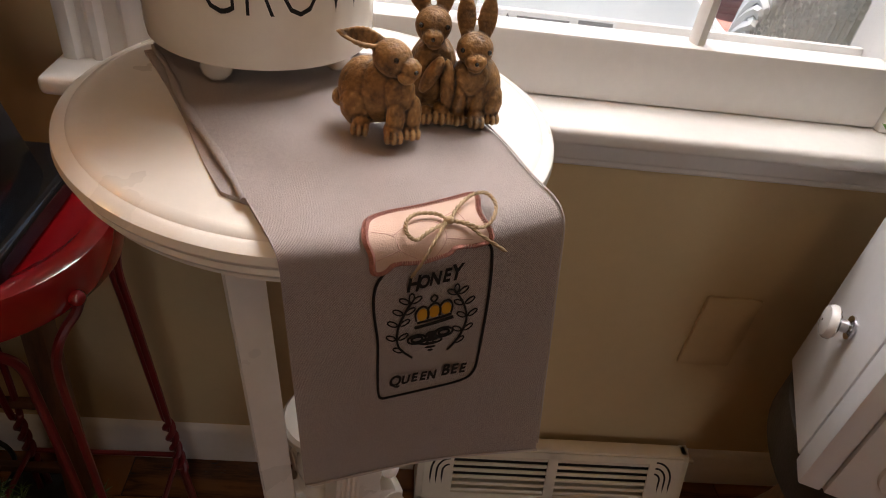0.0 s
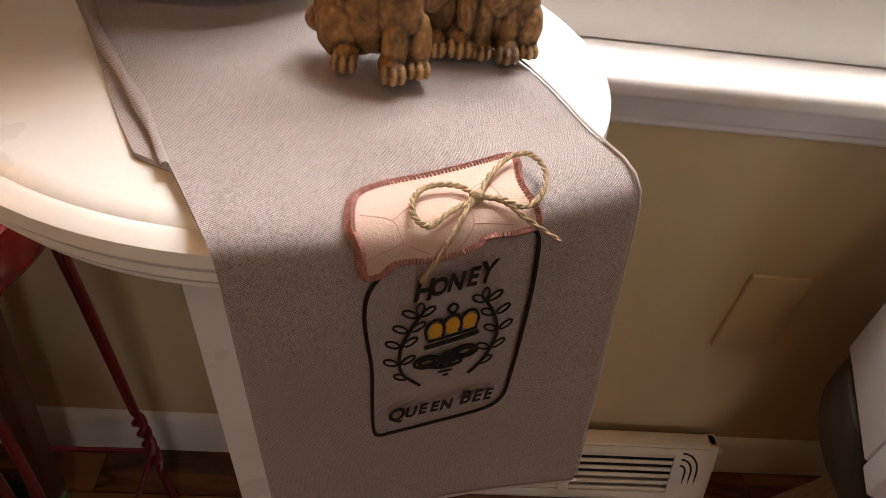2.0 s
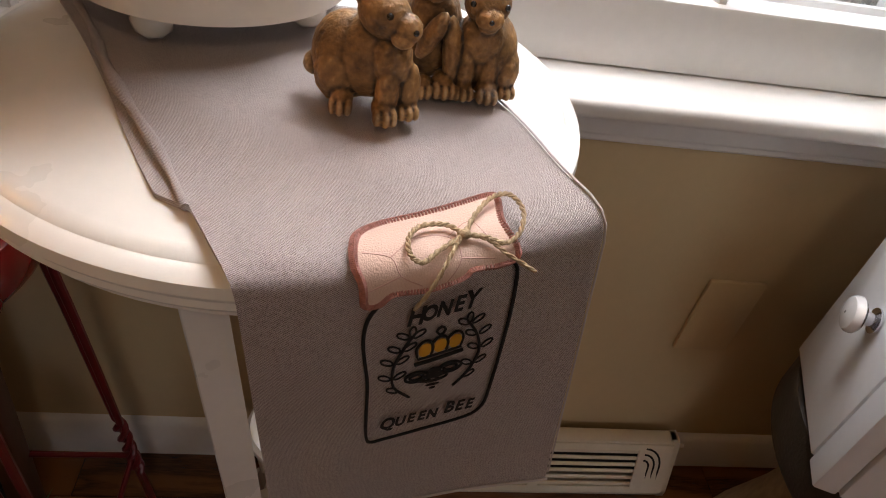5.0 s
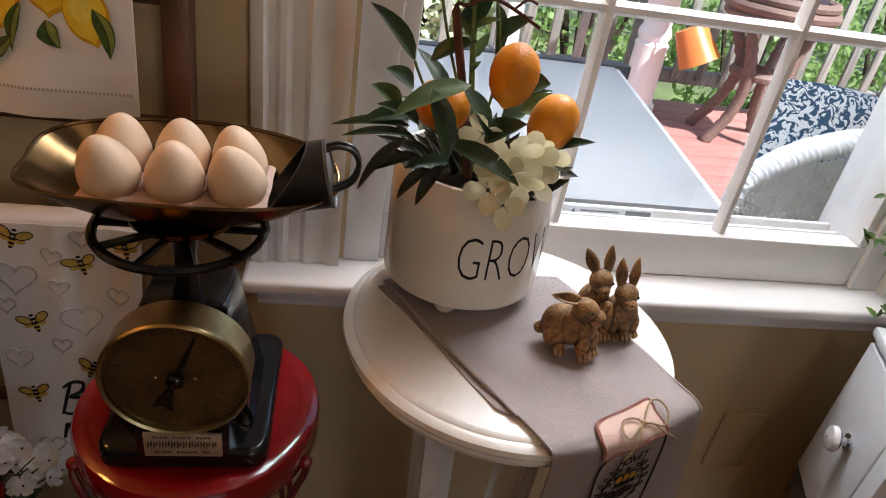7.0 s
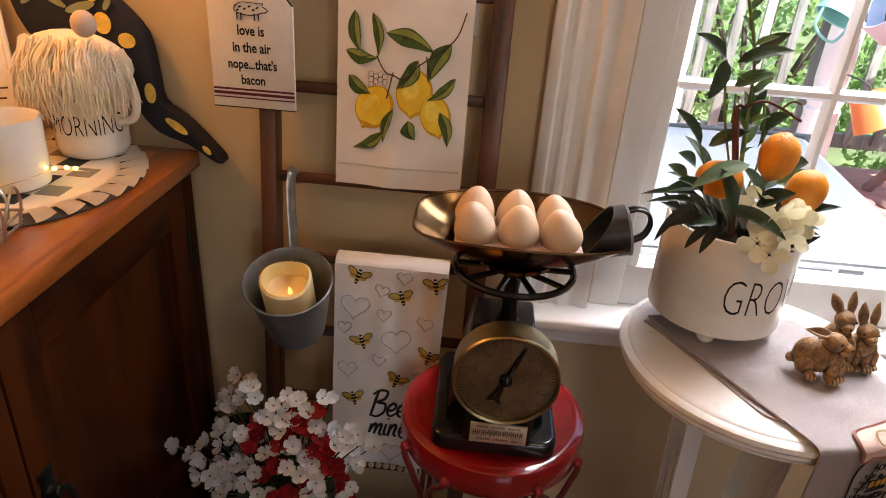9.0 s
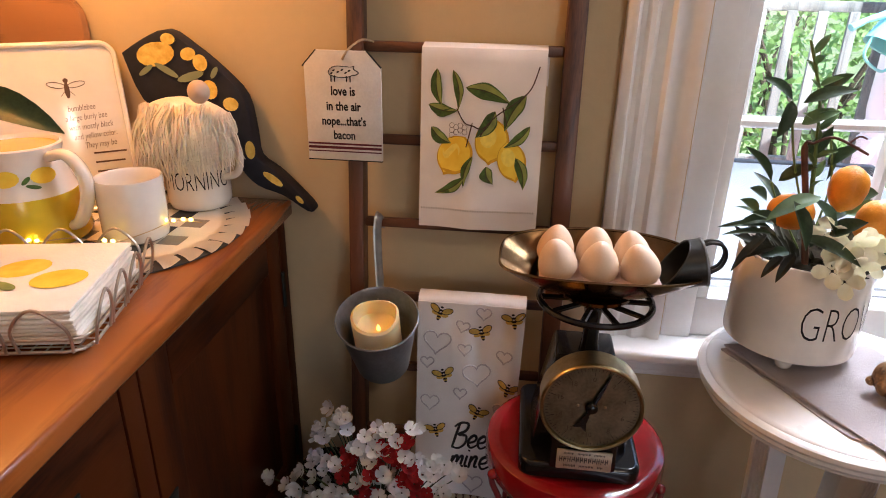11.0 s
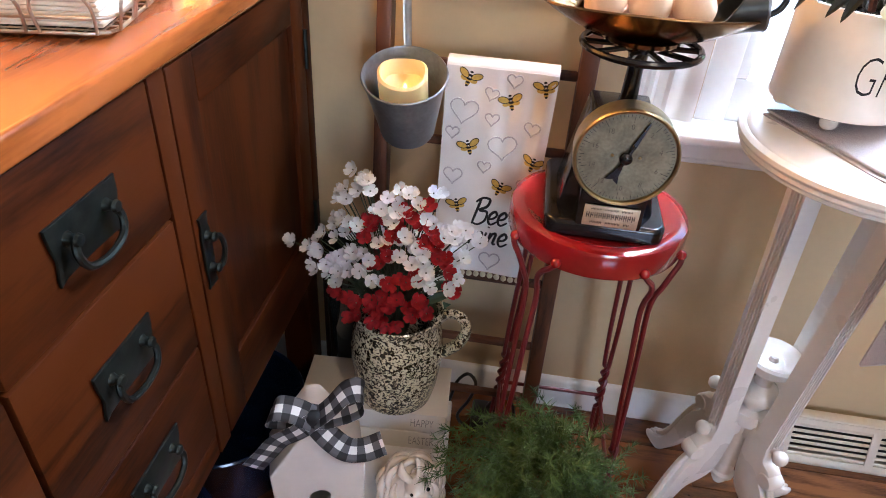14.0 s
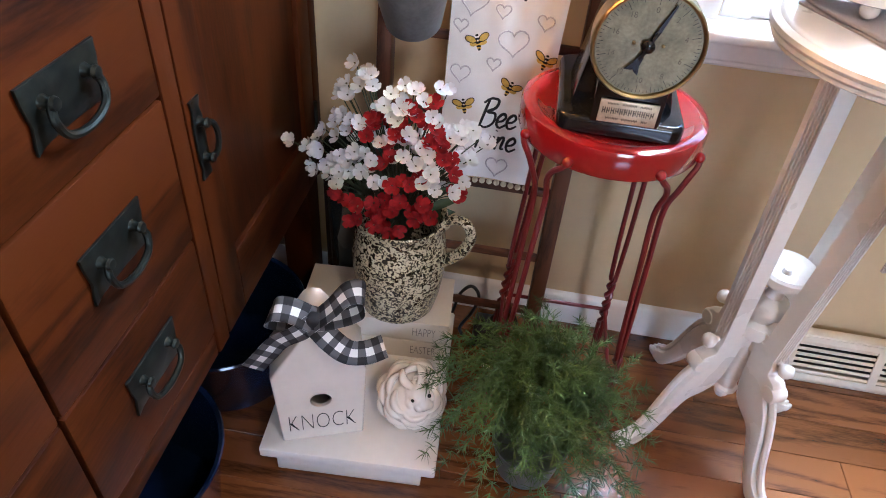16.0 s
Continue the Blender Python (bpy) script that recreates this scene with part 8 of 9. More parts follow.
# wooden riser and a leafy sprig
b = bmesh.new()
prism(b, [(x - 1.215, z) for x, z in rounded(0.170, 0.300, 0.040)], 0.016, Matrix.Translation((0, 0.648, MZ)), 0.003)
tagged(part("cutting_board", b, wood("honey_wood", (0.14, 0.055, 0.018), (0.38, 0.17, 0.06), "x", 0.4, 12)), "honey-brown wooden board standing behind the platter", "board")
sprig = thing("leafy_sprig", "sprig of dark glossy leaves in a small bottle on the sideboard", "plant")
part("bottle", lathe(bmesh.new(), [(0, 0), (0.024, 0), (0.026, 0.003), (0.026, 0.05), (0.012, 0.07), (0.012, 0.095), (0.010, 0.095), (0, 0.09)], 28, Matrix.Translation((-1.235, 0.360, MZ))), CERAMIC, sprig)
b = bmesh.new()
tube(b, smooth_line([(-1.235, 0.36, 0.97), (-1.20, 0.352, 1.03), (-1.13, 0.348, 1.075), (-1.07, 0.345, 1.082)], 5), 0.002, 6)
part("stem", b, STEM, sprig)
for base, tip, w in (((-1.085, 0.345, 1.082), (-0.968, 0.345, 1.052), 0.040), ((-1.13, 0.348, 1.075), (-1.12, 0.30, 1.14), 0.035), ((-1.18, 0.352, 1.05), (-1.26, 0.33, 1.10), 0.035)):
    b = bmesh.new()
    leaf(b, base, tip, w, 0.15)
    bmesh.ops.solidify(b, geom=b.faces[:], thickness=0.0006)
    part("leaf", b, LEAF, sprig)

# ---- beside the window ----
RM = pose(0.509, 0.581, 0.394, 0, 0, -22.5)
CAB = mat("white_cabinet_paint", (0.78, 0.78, 0.80), 0.32, vary=0.04, scale=8, coat=0.2)
chest = thing("small_cabinet", "small white painted cabinet with a patterned ceramic knob", "cabinet", RM)
part("body", box(bmesh.new(), (0.004, -0.188, 0.0), (0.250, 0.0, 0.262), 0.003), CAB, chest)
part("top", box(bmesh.new(), (-0.004, -0.198, 0.262), (0.258, 0.006, 0.278), 0.005), CAB, chest)
side = part("side_drawer", box(bmesh.new(), (-0.003, -0.158, 0.006), (0.006, -0.004, 0.256), 0.003), CAB, chest)
part("corner_post", box(bmesh.new(), (-0.003, -0.194, 0.002), (0.020, -0.161, 0.260), 0.003), CAB, chest)
b = bmesh.new()
box(b, (0.022, -0.196, 0.004), (0.250, -0.188, 0.258), 0.002)
front_door = part("front_panel", b, CAB, chest)
b = bmesh.new()
prism(b, [(x + 0.136, z + 0.030) for x, z in rounded(0.170, 0.200, 0.030)], 0.010, Matrix.Translation((0, -0.201, 0)), 0.004)
part("raised_panel", b, CAB, front_door)
b = bmesh.new()
lathe(b, [(0.009, 0), (0.013, 0.002), (0.013, 0.004), (0.007, 0.006), (0.007, 0.014), (0.016, 0.017), (0.0185, 0.020)], 28, Matrix.Translation((-0.004, -0.096, 0.144)) @ pose(0, 0, 0, 0, -90, 0))
knob = part("knob", b, mat("polished_chrome", (0.6, 0.6, 0.62), 0.12, 1.0, vary=0.05), side, "chrome and white ceramic knob")
b = bmesh.new()
lathe(b, [(0.0185, 0.020), (0.0185, 0.024), (0.016, 0.0275), (0.008, 0.0295), (0, 0.030)], 28, Matrix.Translation((-0.004, -0.096, 0.144)) @ pose(0, 0, 0, 0, -90, 0))
face = part("ceramic_face", b, mat("white_knob_ceramic", (0.76, 0.74, 0.73), 0.15, vary=0.06, scale=60, coat=0.4), knob)

random.seed(9)
dots = bmesh.new()
for r, n in ((0.0, 1), (0.0068, 5), (0.0128, 9)):
    for k in range(n):
        a = 2 * math.pi * k / n + r * 90
        blob(dots, (r * math.cos(a), r * math.sin(a), 0.0298 - 0.14 * r - 10.0 * r * r), (random.uniform(0.0012, 0.0026), random.uniform(0.0012, 0.0022), 0.0007), (0, 0, 57 * a), sub=1)
bmesh.ops.transform(dots, matrix=Matrix.Translation((-0.004, -0.096, 0.144)) @ pose(0, 0, 0, 0, -90, 0), verts=dots.verts)
part("painted_spots", dots, INK, knob, "small black painted spots")
stand = thing("round_side_table", "dark round side table with a flared tan base", "table", pose(0.668, 0.440, 0))
part("tabletop", lathe(bmesh.new(), [(0, 0.394), (0.198, 0.394), (0.204, 0.390), (0.206, 0.382), (0.206, 0.330), (0.202, 0.322), (0.190, 0.318), (0, 0.318)], 64), mat("dark_leather_brown", (0.030, 0.022, 0.016), 0.45, vary=0.3, scale=20, bump=0.4), stand)
part("flared_base", lathe(bmesh.new(), [(0.120, 0.318), (0.128, 0.25), (0.150, 0.12), (0.178, 0.02), (0.182, 0.0), (0, 0.0)], 48), mat("tan_wicker", (0.36, 0.25, 0.15), 0.8, vary=0.25, scale=60, bump=0.8, relief=220), stand)

random.seed(21)
box_plant = thing("boxwood_plant", "small green boxwood plant in a white pot on the cabinet", "plant", pose(0.600, 0.478, 0.673))
part("pot", lathe(bmesh.new(), [(0, 0), (0.040, 0), (0.044, 0.003), (0.054, 0.085), (0.057, 0.088), (0.055, 0.092), (0.050, 0.088), (0, 0.080)], 32), CERAMIC, box_plant)
b = bmesh.new()
stem_b = bmesh.new()
for k in range(60):
    a = random.uniform(0, 6.28)
    r = random.uniform(0.06, 0.235)
    h = random.uniform(0.02, 0.19) * (1.2 - r * 2.5) + 0.07
    line = smooth_line([(0.02 * math.cos(a), 0.02 * math.sin(a), 0.075), (0.5 * r * math.cos(a), 0.5 * r * math.sin(a), h + 0.05), (r * math.cos(a), min(r * math.sin(a), 0.17), h + random.uniform(-0.08, 0.05))], 6)
    tube(stem_b, line, 0.0008, 4)
    for p in line[3:]:
        for j in range(4):
            d = Vector((random.gauss(0, 1), random.gauss(0, 1), random.gauss(0, 1) + 0.4)).normalized()
            leaf(b, p, p + d * random.uniform(0.010, 0.017), 0.008, n=3)
tagged(part("foliage", b, mat("boxwood_leaf", (0.10, 0.20, 0.05), 0.5, vary=0.4, scale=25, second=(0.04, 0.09, 0.025)), box_plant), kind="stuff")
tagged(part("stem_bundle", stem_b, STEM, box_plant), kind="stuff")

# ---- outside ----
GZ = -0.12
soil = bmesh.new()
box(soil, (-60, WY + 0.13, GZ - 0.9), (60, 80, GZ - 0.6))
tagged(part("ground", soil, mat("garden_ground", (0.10, 0.14, 0.05), 0.95, vary=0.5, scale=2, fine=30, second=(0.05, 0.06, 0.03))), "green garden ground beyond the deck", "ground", kind="structure")
DECK = mat("faded_red_deck_paint", (0.36, 0.165, 0.150), 0.7, vary=0.15, scale=5, fine=60, each=0.06, stretch=(0.3, 2, 2))
deck = tagged(new("deck", bpy.data.meshes.new("deck")), "faded red painted wooden deck", "deck", kind="structure")
for k in range(24):
    y = WY + 0.16 + 0.142 * k
    b = bmesh.new()
    box(b, (-3.0, y, GZ - 0.03), (6.0, y + 0.136, GZ), 0.004)
    part("plank", b, DECK, deck)

bench = thing("outdoor_table", "grey painted flat-topped outdoor table outside the window", "table")
GREYP = mat("weathered_grey_paint", (0.37, 0.385, 0.38), 0.6, vary=0.12, scale=5, fine=260, bump=0.3, relief=120)
b = bmesh.new()
v = [(-1.30, 0.815), (0.370, 0.815), (0.472, 1.635), (-1.30, 1.630)]
lo = [b.verts.new((x, y, 0.695)) for x, y in v]
hi = [b.verts.new((x, y, 0.720)) for x, y in v]
b.faces.new(hi), b.faces.new(lo)
for k in range(4):
    b.faces.new((lo[k], lo[(k + 1) % 4], hi[(k + 1) % 4], hi[k]))
part("tabletop", b, GREYP, bench)
b = bmesh.new()
box(b, (-1.30, 1.632, 0.690), (0.52, 1.662, 0.726), 0.003)
part("dark_end_rail", b, mat("dark_rail", (0.05, 0.055, 0.06), 0.6), bench)
b = bmesh.new()
box(b, (-0.008, 0, 0.62), (0.010, 0.826, 0.716), 0.003, Matrix.Translation((0.376, 0.815, 0)) @ pose(0, 0, 0, 0, 0, -7.1))
part("white_edge", b, TRIM, bench)
for x, y in ((-1.2, 0.9), (-1.2, 1.55), (0.33, 0.88), (0.40, 1.56)):
    part("leg", box(bmesh.new(), (x - 0.03, y - 0.03, GZ), (x + 0.03, y + 0.03, 0.696), 0.003), TRIM, bench)

PORCH = mat("white_porch_paint", (0.84, 0.86, 0.86), 0.4, vary=0.04)
for x, y in ((1.612, 3.86), (0.76, 4.10)):
    post = thing("porch_post", "white painted turned porch post at the deck's edge", "post", pose(x, y, GZ), "porch posts")
    part("shaft", lathe(bmesh.new(), [(0.125, 0), (0.125, 0.08), (0.105, 0.10), (0.098, 0.42), (0.104, 0.45), (0.088, 0.47), (0.102, 0.50), (0.098, 0.53), (0.082, 0.56), (0.092, 0.62), (0.09, 1.2), (0.075, 1.9), (0.085, 2.4), (0.12, 2.5), (0.12, 2.9), (0, 2.9)], 32), PORCH, post)
railing = thing("deck_railing", "weathered grey-brown wooden deck railing with flat balusters", "railing")
OLD = wood("weathered_board", (0.12, 0.125, 0.115), (0.27, 0.28, 0.26), "z", 0.8, 14, 0.0, each=0.2)
for z, h in ((0.06, 0.09), (1.02, 0.06)):
    part("rail", box(bmesh.new(), (-2.5, 4.02, z), (6.0, 4.08, z + h), 0.006), OLD, railing)
slat = None
for k in range(48):
    x = -2.4 + 0.172 * k
    if slat is None:
        b = bmesh.new()
        box(b, (-0.028, -0.012, 0), (0.028, 0.012, 0.93), 0.004)
        slat = part("baluster", b, OLD, railing, m=pose(x, 4.005, 0.095))
    else:
        o = new("baluster", slat.data)
        o.parent = railing
        o.matrix_basis = pose(x, 4.005, 0.095)


def can(x, y, z, colour, name, label, tilt, turn=20):
    c = thing("watering_can" if "can" in name else "bucket", label, "can", pose(x, y, z, 0, tilt, turn))
    m_ = mat(name, colour, 0.4, vary=0.06)
    part("body", lathe(bmesh.new(), [(0, 0), (0.085, 0), (0.09, 0.01), (0.115, 0.20), (0.118, 0.205), (0.110, 0.20), (0.085, 0.02), (0, 0.02)], 32), m_, c)
    if "can" in name:
        part("handle", tube(bmesh.new(), smooth_line([(-0.11, 0, 0.19), (-0.08, 0, 0.30), (0.08, 0, 0.30), (0.11, 0, 0.19)], 6), 0.008, 8), m_, c)
        part("spout", tube(bmesh.new(), [(0.09, 0, 0.05), (0.20, 0, 0.16), (0.26, 0, 0.24)], [0.022, 0.016, 0.020], 10), m_, c)


can(1.70, 3.62, 0.49, (0.70, 0.20, 0.05), "orange_pail_paint", "orange metal pail hanging by the porch post", 148, -35)
can(1.74, 3.62, 0.82, (0.62, 0.66, 0.80), "lilac_can_paint", "pale lilac metal watering can hung on the porch post", -55)
can(1.48, 3.60, 1.05, (0.22, 0.62, 0.60), "teal_can_paint", "turquoise metal watering can hung on the porch post", 210)
rig = thing("hanging_hook", "metal hooks on the porch post that hold the cans", "hook")
for x, y, z in ((1.72, 3.62, 0.50), (1.66, 3.64, 0.98), (1.55, 3.62, 0.98)):
    part("hook", tube(bmesh.new(), smooth_line([(1.63, 3.78, z + 0.06), ((1.63 + x) / 2, y, z + 0.05), (x, y, z), (x + 0.02, y, z - 0.12)], 5), 0.006, 6), mat("dark_rail", (0.05, 0.055, 0.06), 0.6), rig)

# wicker armchair with a patterned cushion, its back to the window
WICK = mat("white_wicker", (0.74, 0.77, 0.78), 0.5, vary=0.08, scale=40)
chair = thing("wicker_chair", "white wicker armchair with a braided rim outside the window", "chair")
CCX, CCY = 0.845, 1.02


def back_at(t, k):
    """On the curved back: t from -1 to 1 across, k from 0 at the seat to 1 at the rim."""
    a = t * 1.25
    x = CCX + 0.42 * math.sin(a)
    y = CCY - 0.12 + 0.05 * (1 - math.cos(a))
    top = 0.852 - 0.125 * abs(t) ** 2.6
    return Vector((x, y - 0.03 * k, 0.18 + (top - 0.18) * k))


def rim_at(s):
    """Along the rim, and down its two ends past -1 and 1."""
    p = back_at(max(-1.0, min(1.0, s)), 1.0)
    over = max(0.0, abs(s) - 1.0)
    return p + Vector((math.copysign(0.10 * over, s), 0.04 * over, -0.85 * over))


braid = bmesh.new()
for strand in range(6):
    pts = []
    for k in range(241):
        ph = k * 0.42 + strand * math.pi / 3
        pts.append(rim_at(-1.22 + 2.44 * k / 240) + Vector((0, 0.019 * math.cos(ph), 0.017 * math.sin(ph))))
    tube(braid, pts, 0.0062, 5)
part("braided_rim", braid, WICK, chair)
b = bmesh.new()
for k in range(70):
    t = -0.97 + 1.94 * k / 69
    tube(b, [back_at(t, j / 8) for j in range(9)], 0.0026, 5)
tagged(part("uprights", b, WICK, chair), kind="stuff")
b = bmesh.new()
for j in range(64):
    k = 0.03 + (0.80 * j / 59 if j < 60 else 0.83 + 0.02 * (j - 60))
    if j in (58, 59):
        continue
    pts = [back_at(-0.98 + 1.96 * i / 138, k) + Vector((0, 0.0036 * (1 if (i + j) % 2 else -1), 0)) for i in range(139)]
    tube(b, pts, 0.0034, 4)
tagged(part("weave", b, WICK, chair), kind="stuff")
b = bmesh.new()
grid(b, lambda u, v: back_at(-0.97 + 1.94 * u, 0.03 + 0.92 * v) + Vector((0, 0.004, 0)), 40, 12, thick=0.003)
part("inner_back", b, WICK, chair)
b = bmesh.new()
grid(b, lambda u, v: Vector((CCX - 0.36 + 0.72 * u, CCY - 0.10 + 0.55 * v, 0.30)), 2, 2, thick=0.03)
part("seat", b, WICK, chair)
for x, y in ((CCX - 0.32, CCY), (CCX + 0.32, CCY), (CCX - 0.32, CCY + 0.42), (CCX + 0.32, CCY + 0.42)):
    part("leg", tube(bmesh.new(), [(x, y, GZ), (x, y, 0.30)], 0.02, 10), WICK, chair)
for s in (-1, 1):
    b = bmesh.new()
    e = back_at(s, 0.72)
    tube(b, smooth_line([e, e + Vector((0, 0.16, -0.04)), e + Vector((-s * 0.02, 0.34, -0.06)), e + Vector((-s * 0.02, 0.40, -0.20)), (e.x - s * 0.02, e.y + 0.36, GZ)], 5), 0.020, 8)
    part("arm", b, WICK, chair)
cush = thing("patterned_cushion", "blue and white damask cushion on the wicker chair", "cushion", pose(0.95, 1.235, 0.570, -12, 8, 0))
DAM = bpy.data.materials.new("blue_white_damask")
DAM.use_nodes = True
tree = DAM.node_tree
bsdf = tree.nodes["Principled BSDF"]
bsdf.inputs["Roughness"].default_value = 0.9
coord = tree.nodes.new("ShaderNodeTexCoord")
swirl = node(tree, "ShaderNodeTexNoise", Scale=36.0, Detail=1.0, Distortion=2.6)
ramp = tree.nodes.new("ShaderNodeValToRGB")
ramp.color_ramp.interpolation = "CONSTANT"
ramp.color_ramp.elements[0].color, ramp.color_ramp.elements[1].color = (0.03, 0.08, 0.15, 1), (0.70, 0.73, 0.74, 1)
ramp.color_ramp.elements[1].position = 0.50
tree.links.new(coord.outputs["Object"], swirl.inputs["Vector"]), tree.links.new(swirl.outputs[0], ramp.inputs[0]), tree.links.new(ramp.outputs[0], bsdf.inputs["Base Color"])
for dx, dz, name in ((0.0, 0.03, "back_pad"), (0.10, -0.10, "front_pad")):
    b = bmesh.new()
    grid(b, lambda u, v: Vector((dx - 0.24 + 0.50 * u, -0.075 * (math.sin(math.pi * u) * math.sin(math.pi * v)) ** 0.45, dz - 0.20 + 0.40 * v + 0.02 * math.sin(math.pi * u))), 20, 20)
    grid(b, lambda u, v: Vector((dx - 0.24 + 0.50 * u, 0.075 * (math.sin(math.pi * u) * math.sin(math.pi * v)) ** 0.45, dz - 0.20 + 0.40 * v + 0.02 * math.sin(math.pi * u))), 20, 20)
    bmesh.ops.remove_doubles(b, verts=b.verts, dist=1e-5)
    bmesh.ops.transform(b, matrix=Matrix.Translation((0, -0.02 if dx else 0.05, 0)), verts=b.verts)
    part(name, b, DAM, cush)

# brown wicker plant stand
BROWN_W = mat("brown_wicker", (0.19, 0.12, 0.105), 0.7, vary=0.35, scale=60, bump=1.0, relief=120)
ps = thing("wicker_plant_stand", "tall brown wicker plant stand on the deck", "plant stand")
for line in ([(1.94, 3.48, GZ), (2.03, 3.46, 0.07), (2.05, 3.45, 0.29), (1.98, 3.45, 0.53), (1.93, 3.45, 0.66)], [(2.36, 3.36, GZ), (2.28, 3.38, 0.10), (2.25, 3.40, 0.32), (2.30, 3.42, 0.53), (2.36, 3.42, 0.66)], [(2.40, 3.74, GZ), (2.30, 3.66, 0.10), (2.26, 3.60, 0.32), (2.32, 3.64, 0.53), (2.34, 3.66, 0.66)], [(1.98, 3.78, GZ), (2.06, 3.68, 0.10), (2.08, 3.62, 0.32), (2.0, 3.66, 0.53), (1.96, 3.68, 0.66)]):
    pts = smooth_line(line, 8)
    part("leg", tube(bmesh.new(), pts, [0.030 + 0.007 * (k % 2) for k in range(len(pts))], 9), BROWN_W, ps)
for z, r in ((0.30, 0.13), (0.62, 0.27), (0.67, 0.29), (0.72, 0.27)):
    part("hoop", tube(bmesh.new(), [(2.15 + r * math.cos(a), 3.54 + r * math.sin(a), z) for a in np.linspace(0, 2 * math.pi, 37)[:-1]], 0.028, 8, True), BROWN_W, ps)
tub = thing("metal_tub", "grey metal planter tub in the wicker plant stand", "tub", pose(2.15, 3.54, 0.66))
part("body", lathe(bmesh.new(), [(0, 0), (0.20, 0), (0.21, 0.01), (0.235, 0.26), (0.245, 0.27), (0.24, 0.28), (0.225, 0.27), (0.20, 0.02), (0, 0.02)], 40), mat("dull_lilac_metal", (0.22, 0.21, 0.27), 0.5, 0.3, vary=0.15), tub)

# shrubs behind the railing
random.seed(31)


def shrub(name, label, centre, size, leaves, long, material, dots=None):
    t_ = thing(name, label, "shrub", pose(*centre))
    vs, fs = [], []
    for k in range(leaves):
        d = Vector((random.gauss(0, 1), random.gauss(0, 1), random.gauss(0, 1))).normalized()
        r = random.uniform(0.55, 1.0) ** 0.5
        lump = 0.8 + 0.25 * noise.noise(d * 2.3)
        p = Vector((d.x * size[0], d.y * size[1], max(-0.9, d.z) * size[2])) * r * lump
        a = Vector((random.gauss(0, 1), random.gauss(0, 1), random.gauss(0, 1))).normalized()
        s = a.cross(Vector((random.gauss(0, 1), random.gauss(0, 1), random.gauss(0, 1)))).normalized()
        l = long * random.uniform(0.6, 1.3)
        n = len(vs)
        vs.extend((p - a * l / 2, p + s * l * 0.28, p + a * l / 2, p - s * l * 0.28))
        fs.append((n, n + 1, n + 2, n + 3))
    mesh = bpy.data.meshes.new("leaves")
    mesh.from_pydata(vs, [], fs)
    mesh.materials.append(material)
    ob = new("leaves", mesh)
    ob.parent = t_
    tagged(ob, kind="stuff")
    stems_ = bmesh.new()
    for k in range(7):
        a = 6.28 * k / 7
        tube(stems_, smooth_line([(0.05 * math.cos(a), 0.05 * math.sin(a), -0.72 - centre[2]), (0.3 * size[0] * math.cos(a), 0.3 * size[1] * math.sin(a), 0), (0.6 * size[0] * math.cos(a), 0.6 * size[1] * math.sin(a), 0.6 * size[2])], 4), 0.02, 6)
    part("trunk", stems_, mat("shrub_bark", (0.06, 0.045, 0.03), 0.9), t_)


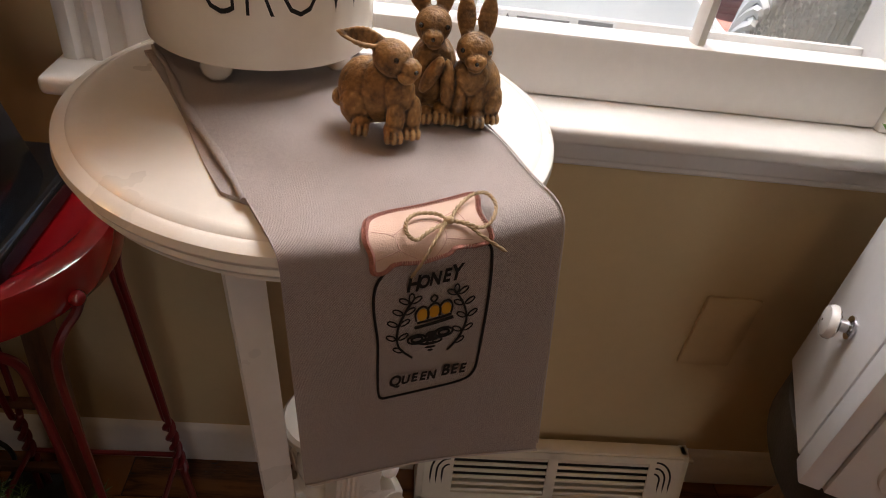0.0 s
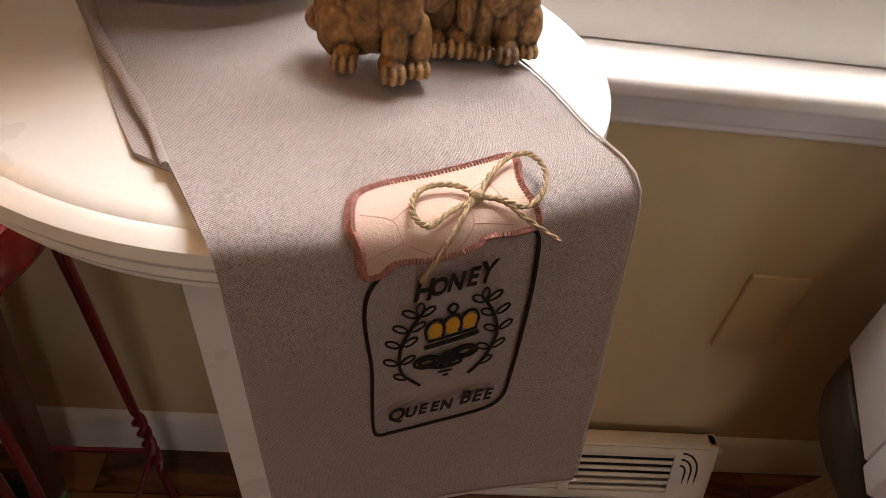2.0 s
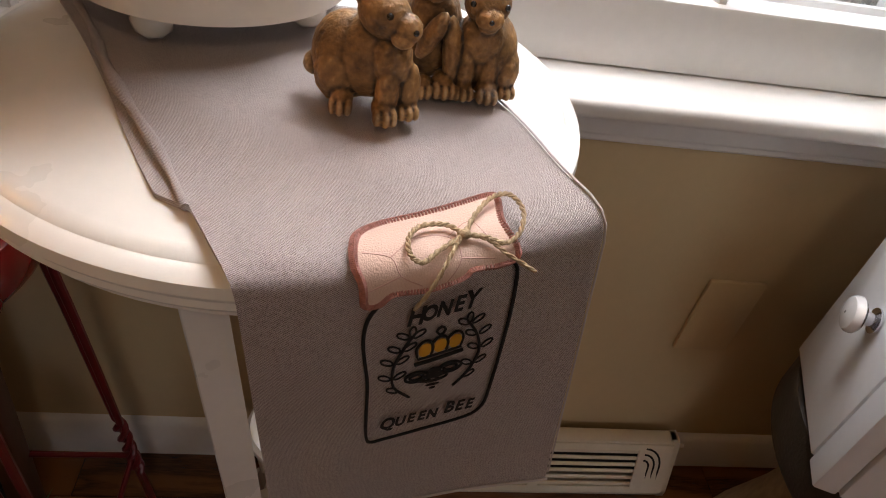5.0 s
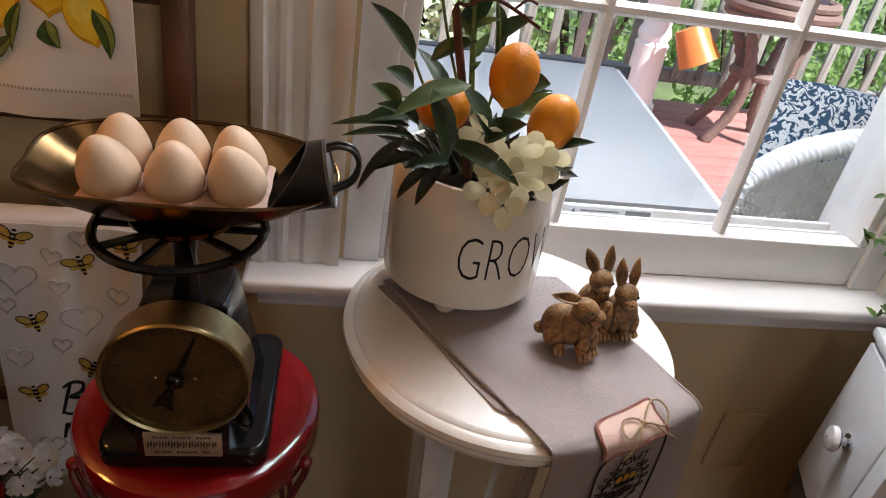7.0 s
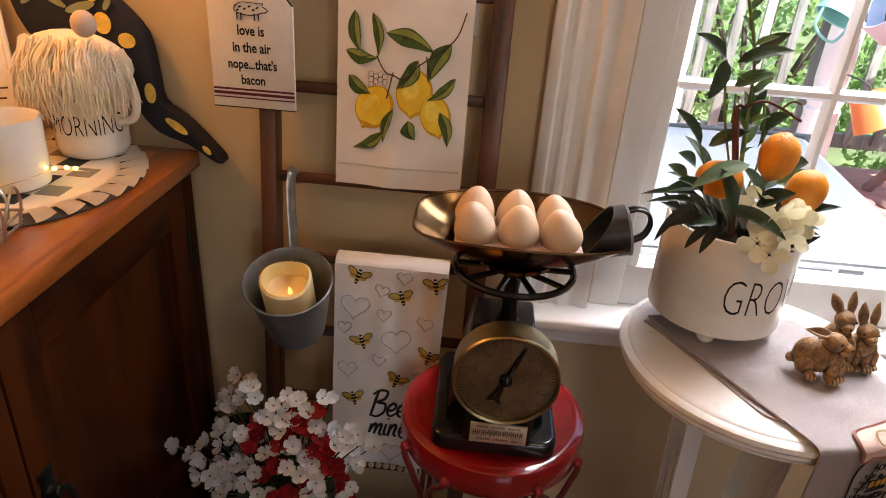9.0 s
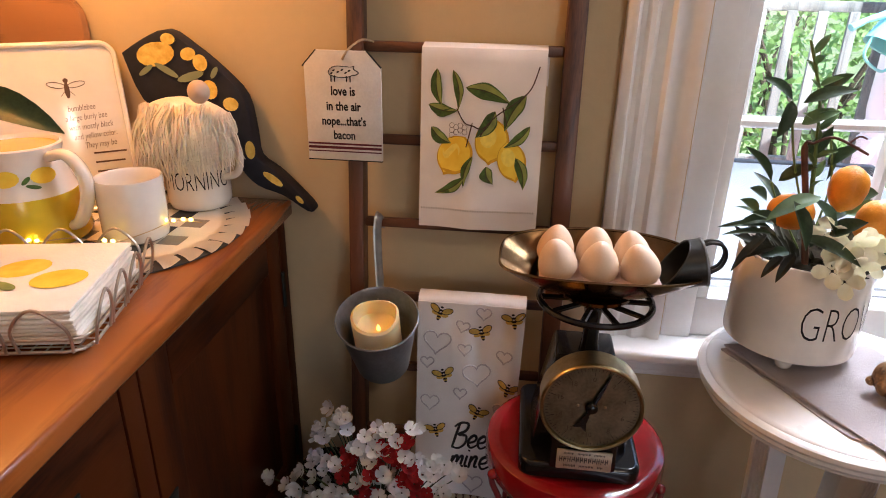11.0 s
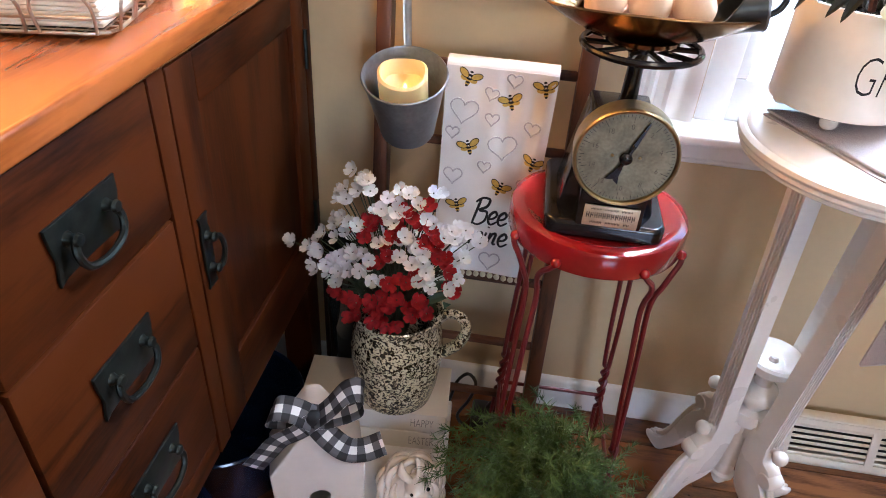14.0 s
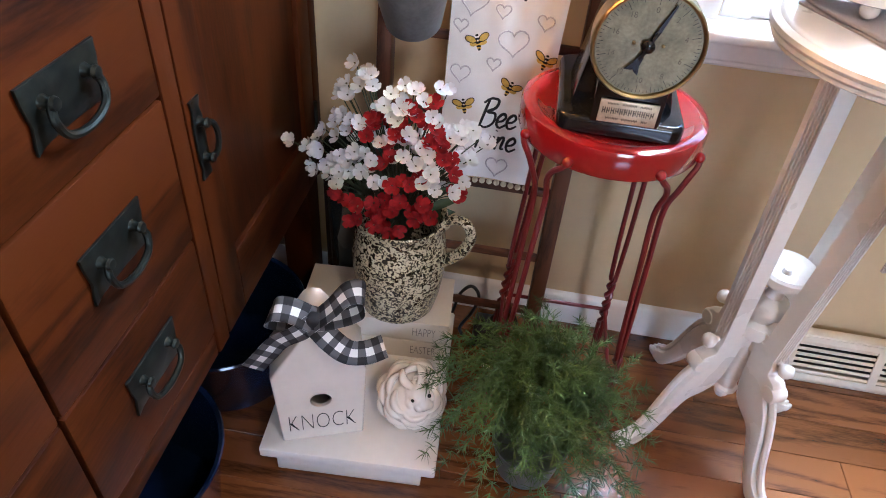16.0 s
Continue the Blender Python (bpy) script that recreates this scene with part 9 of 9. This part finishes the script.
G1 = mat("sunlit_shrub_leaf", (0.26, 0.40, 0.14), 0.45, vary=0.4, scale=6, fine=40, second=(0.10, 0.19, 0.06))
G2 = mat("shady_tree_leaf", (0.28, 0.42, 0.20), 0.45, vary=0.4, scale=4, fine=30, second=(0.10, 0.20, 0.08))
for made in (G1, G2):
    tree = made.node_tree
    bsdf = tree.nodes["Principled BSDF"]
    lit = tree.nodes.new("ShaderNodeBsdfTranslucent")
    tree.links.new(bsdf.inputs["Base Color"].links[0].from_socket, lit.inputs[0])
    both = tree.nodes.new("ShaderNodeMixShader")
    both.inputs[0].default_value = 0.5
    tree.links.new(bsdf.outputs[0], both.inputs[1]), tree.links.new(lit.outputs[0], both.inputs[2])
    tree.links.new(both.outputs[0], tree.nodes["Material Output"].inputs[0])
HYD = mat("white_hydrangea", (0.74, 0.78, 0.62), 0.7, vary=0.2, scale=14, second=(0.40, 0.55, 0.26))
for x, y, z, sx, sy, sz in ((0.2, 5.0, 0.2, 0.9, 0.6, 0.9), (1.7, 5.2, 0.3, 1.0, 0.6, 1.0), (3.1, 5.1, 0.2, 1.0, 0.6, 0.9), (4.6, 5.3, 0.3, 1.1, 0.6, 1.0), (-1.3, 5.2, 0.3, 1.0, 0.6, 1.0)):
    shrub("garden_shrub", "leafy green shrub growing behind the deck railing", (x, y, z), (sx, sy, sz), 1900, 0.085, G1)
for x, y, z, sx, sz in ((-0.4, 8.0, 1.2, 2.0, 2.2), (2.4, 8.6, 1.4, 2.2, 2.4), (5.6, 8.4, 1.4, 2.2, 2.4), (8.5, 8.6, 1.6, 2.2, 2.4), (-4.0, 8.6, 1.6, 2.2, 2.4)):
    shrub("garden_tree", "dense dark green tree in the garden", (x, y, z), (sx, 1.2, sz), 1700, 0.16, G2)
shrub("hydrangea_bush", "hydrangea bush with pale flower heads beside the deck", (0.30, 4.45, 0.55), (0.70, 0.30, 0.75), 3000, 0.085, HYD)

# ---- floor boards ----
random.seed(3)
WID = 0.0826
y = WY
rest = bmesh.new()
while y > Y0 + 0.01:
    x = X0 - random.uniform(0.0, 0.6)
    while x < X1:
        long = random.uniform(0.75, 1.35)
        a, c = max(x, X0), min(x + long, X1)
        if c - a > 0.02:
            near = y > -1.2 and a < 1.2
            b = bmesh.new() if near else rest
            box(b, (a + 0.0005, max(Y0, y - WID) + 0.0004, -0.012), (c - 0.0005, y - 0.0004, 0.0), 0.0009, seg=1)
            if near:
                part("plank", b, OAK, floor)
        x += long
    y -= WID
tagged(part("joined_planks", rest, OAK, floor), kind="stuff")
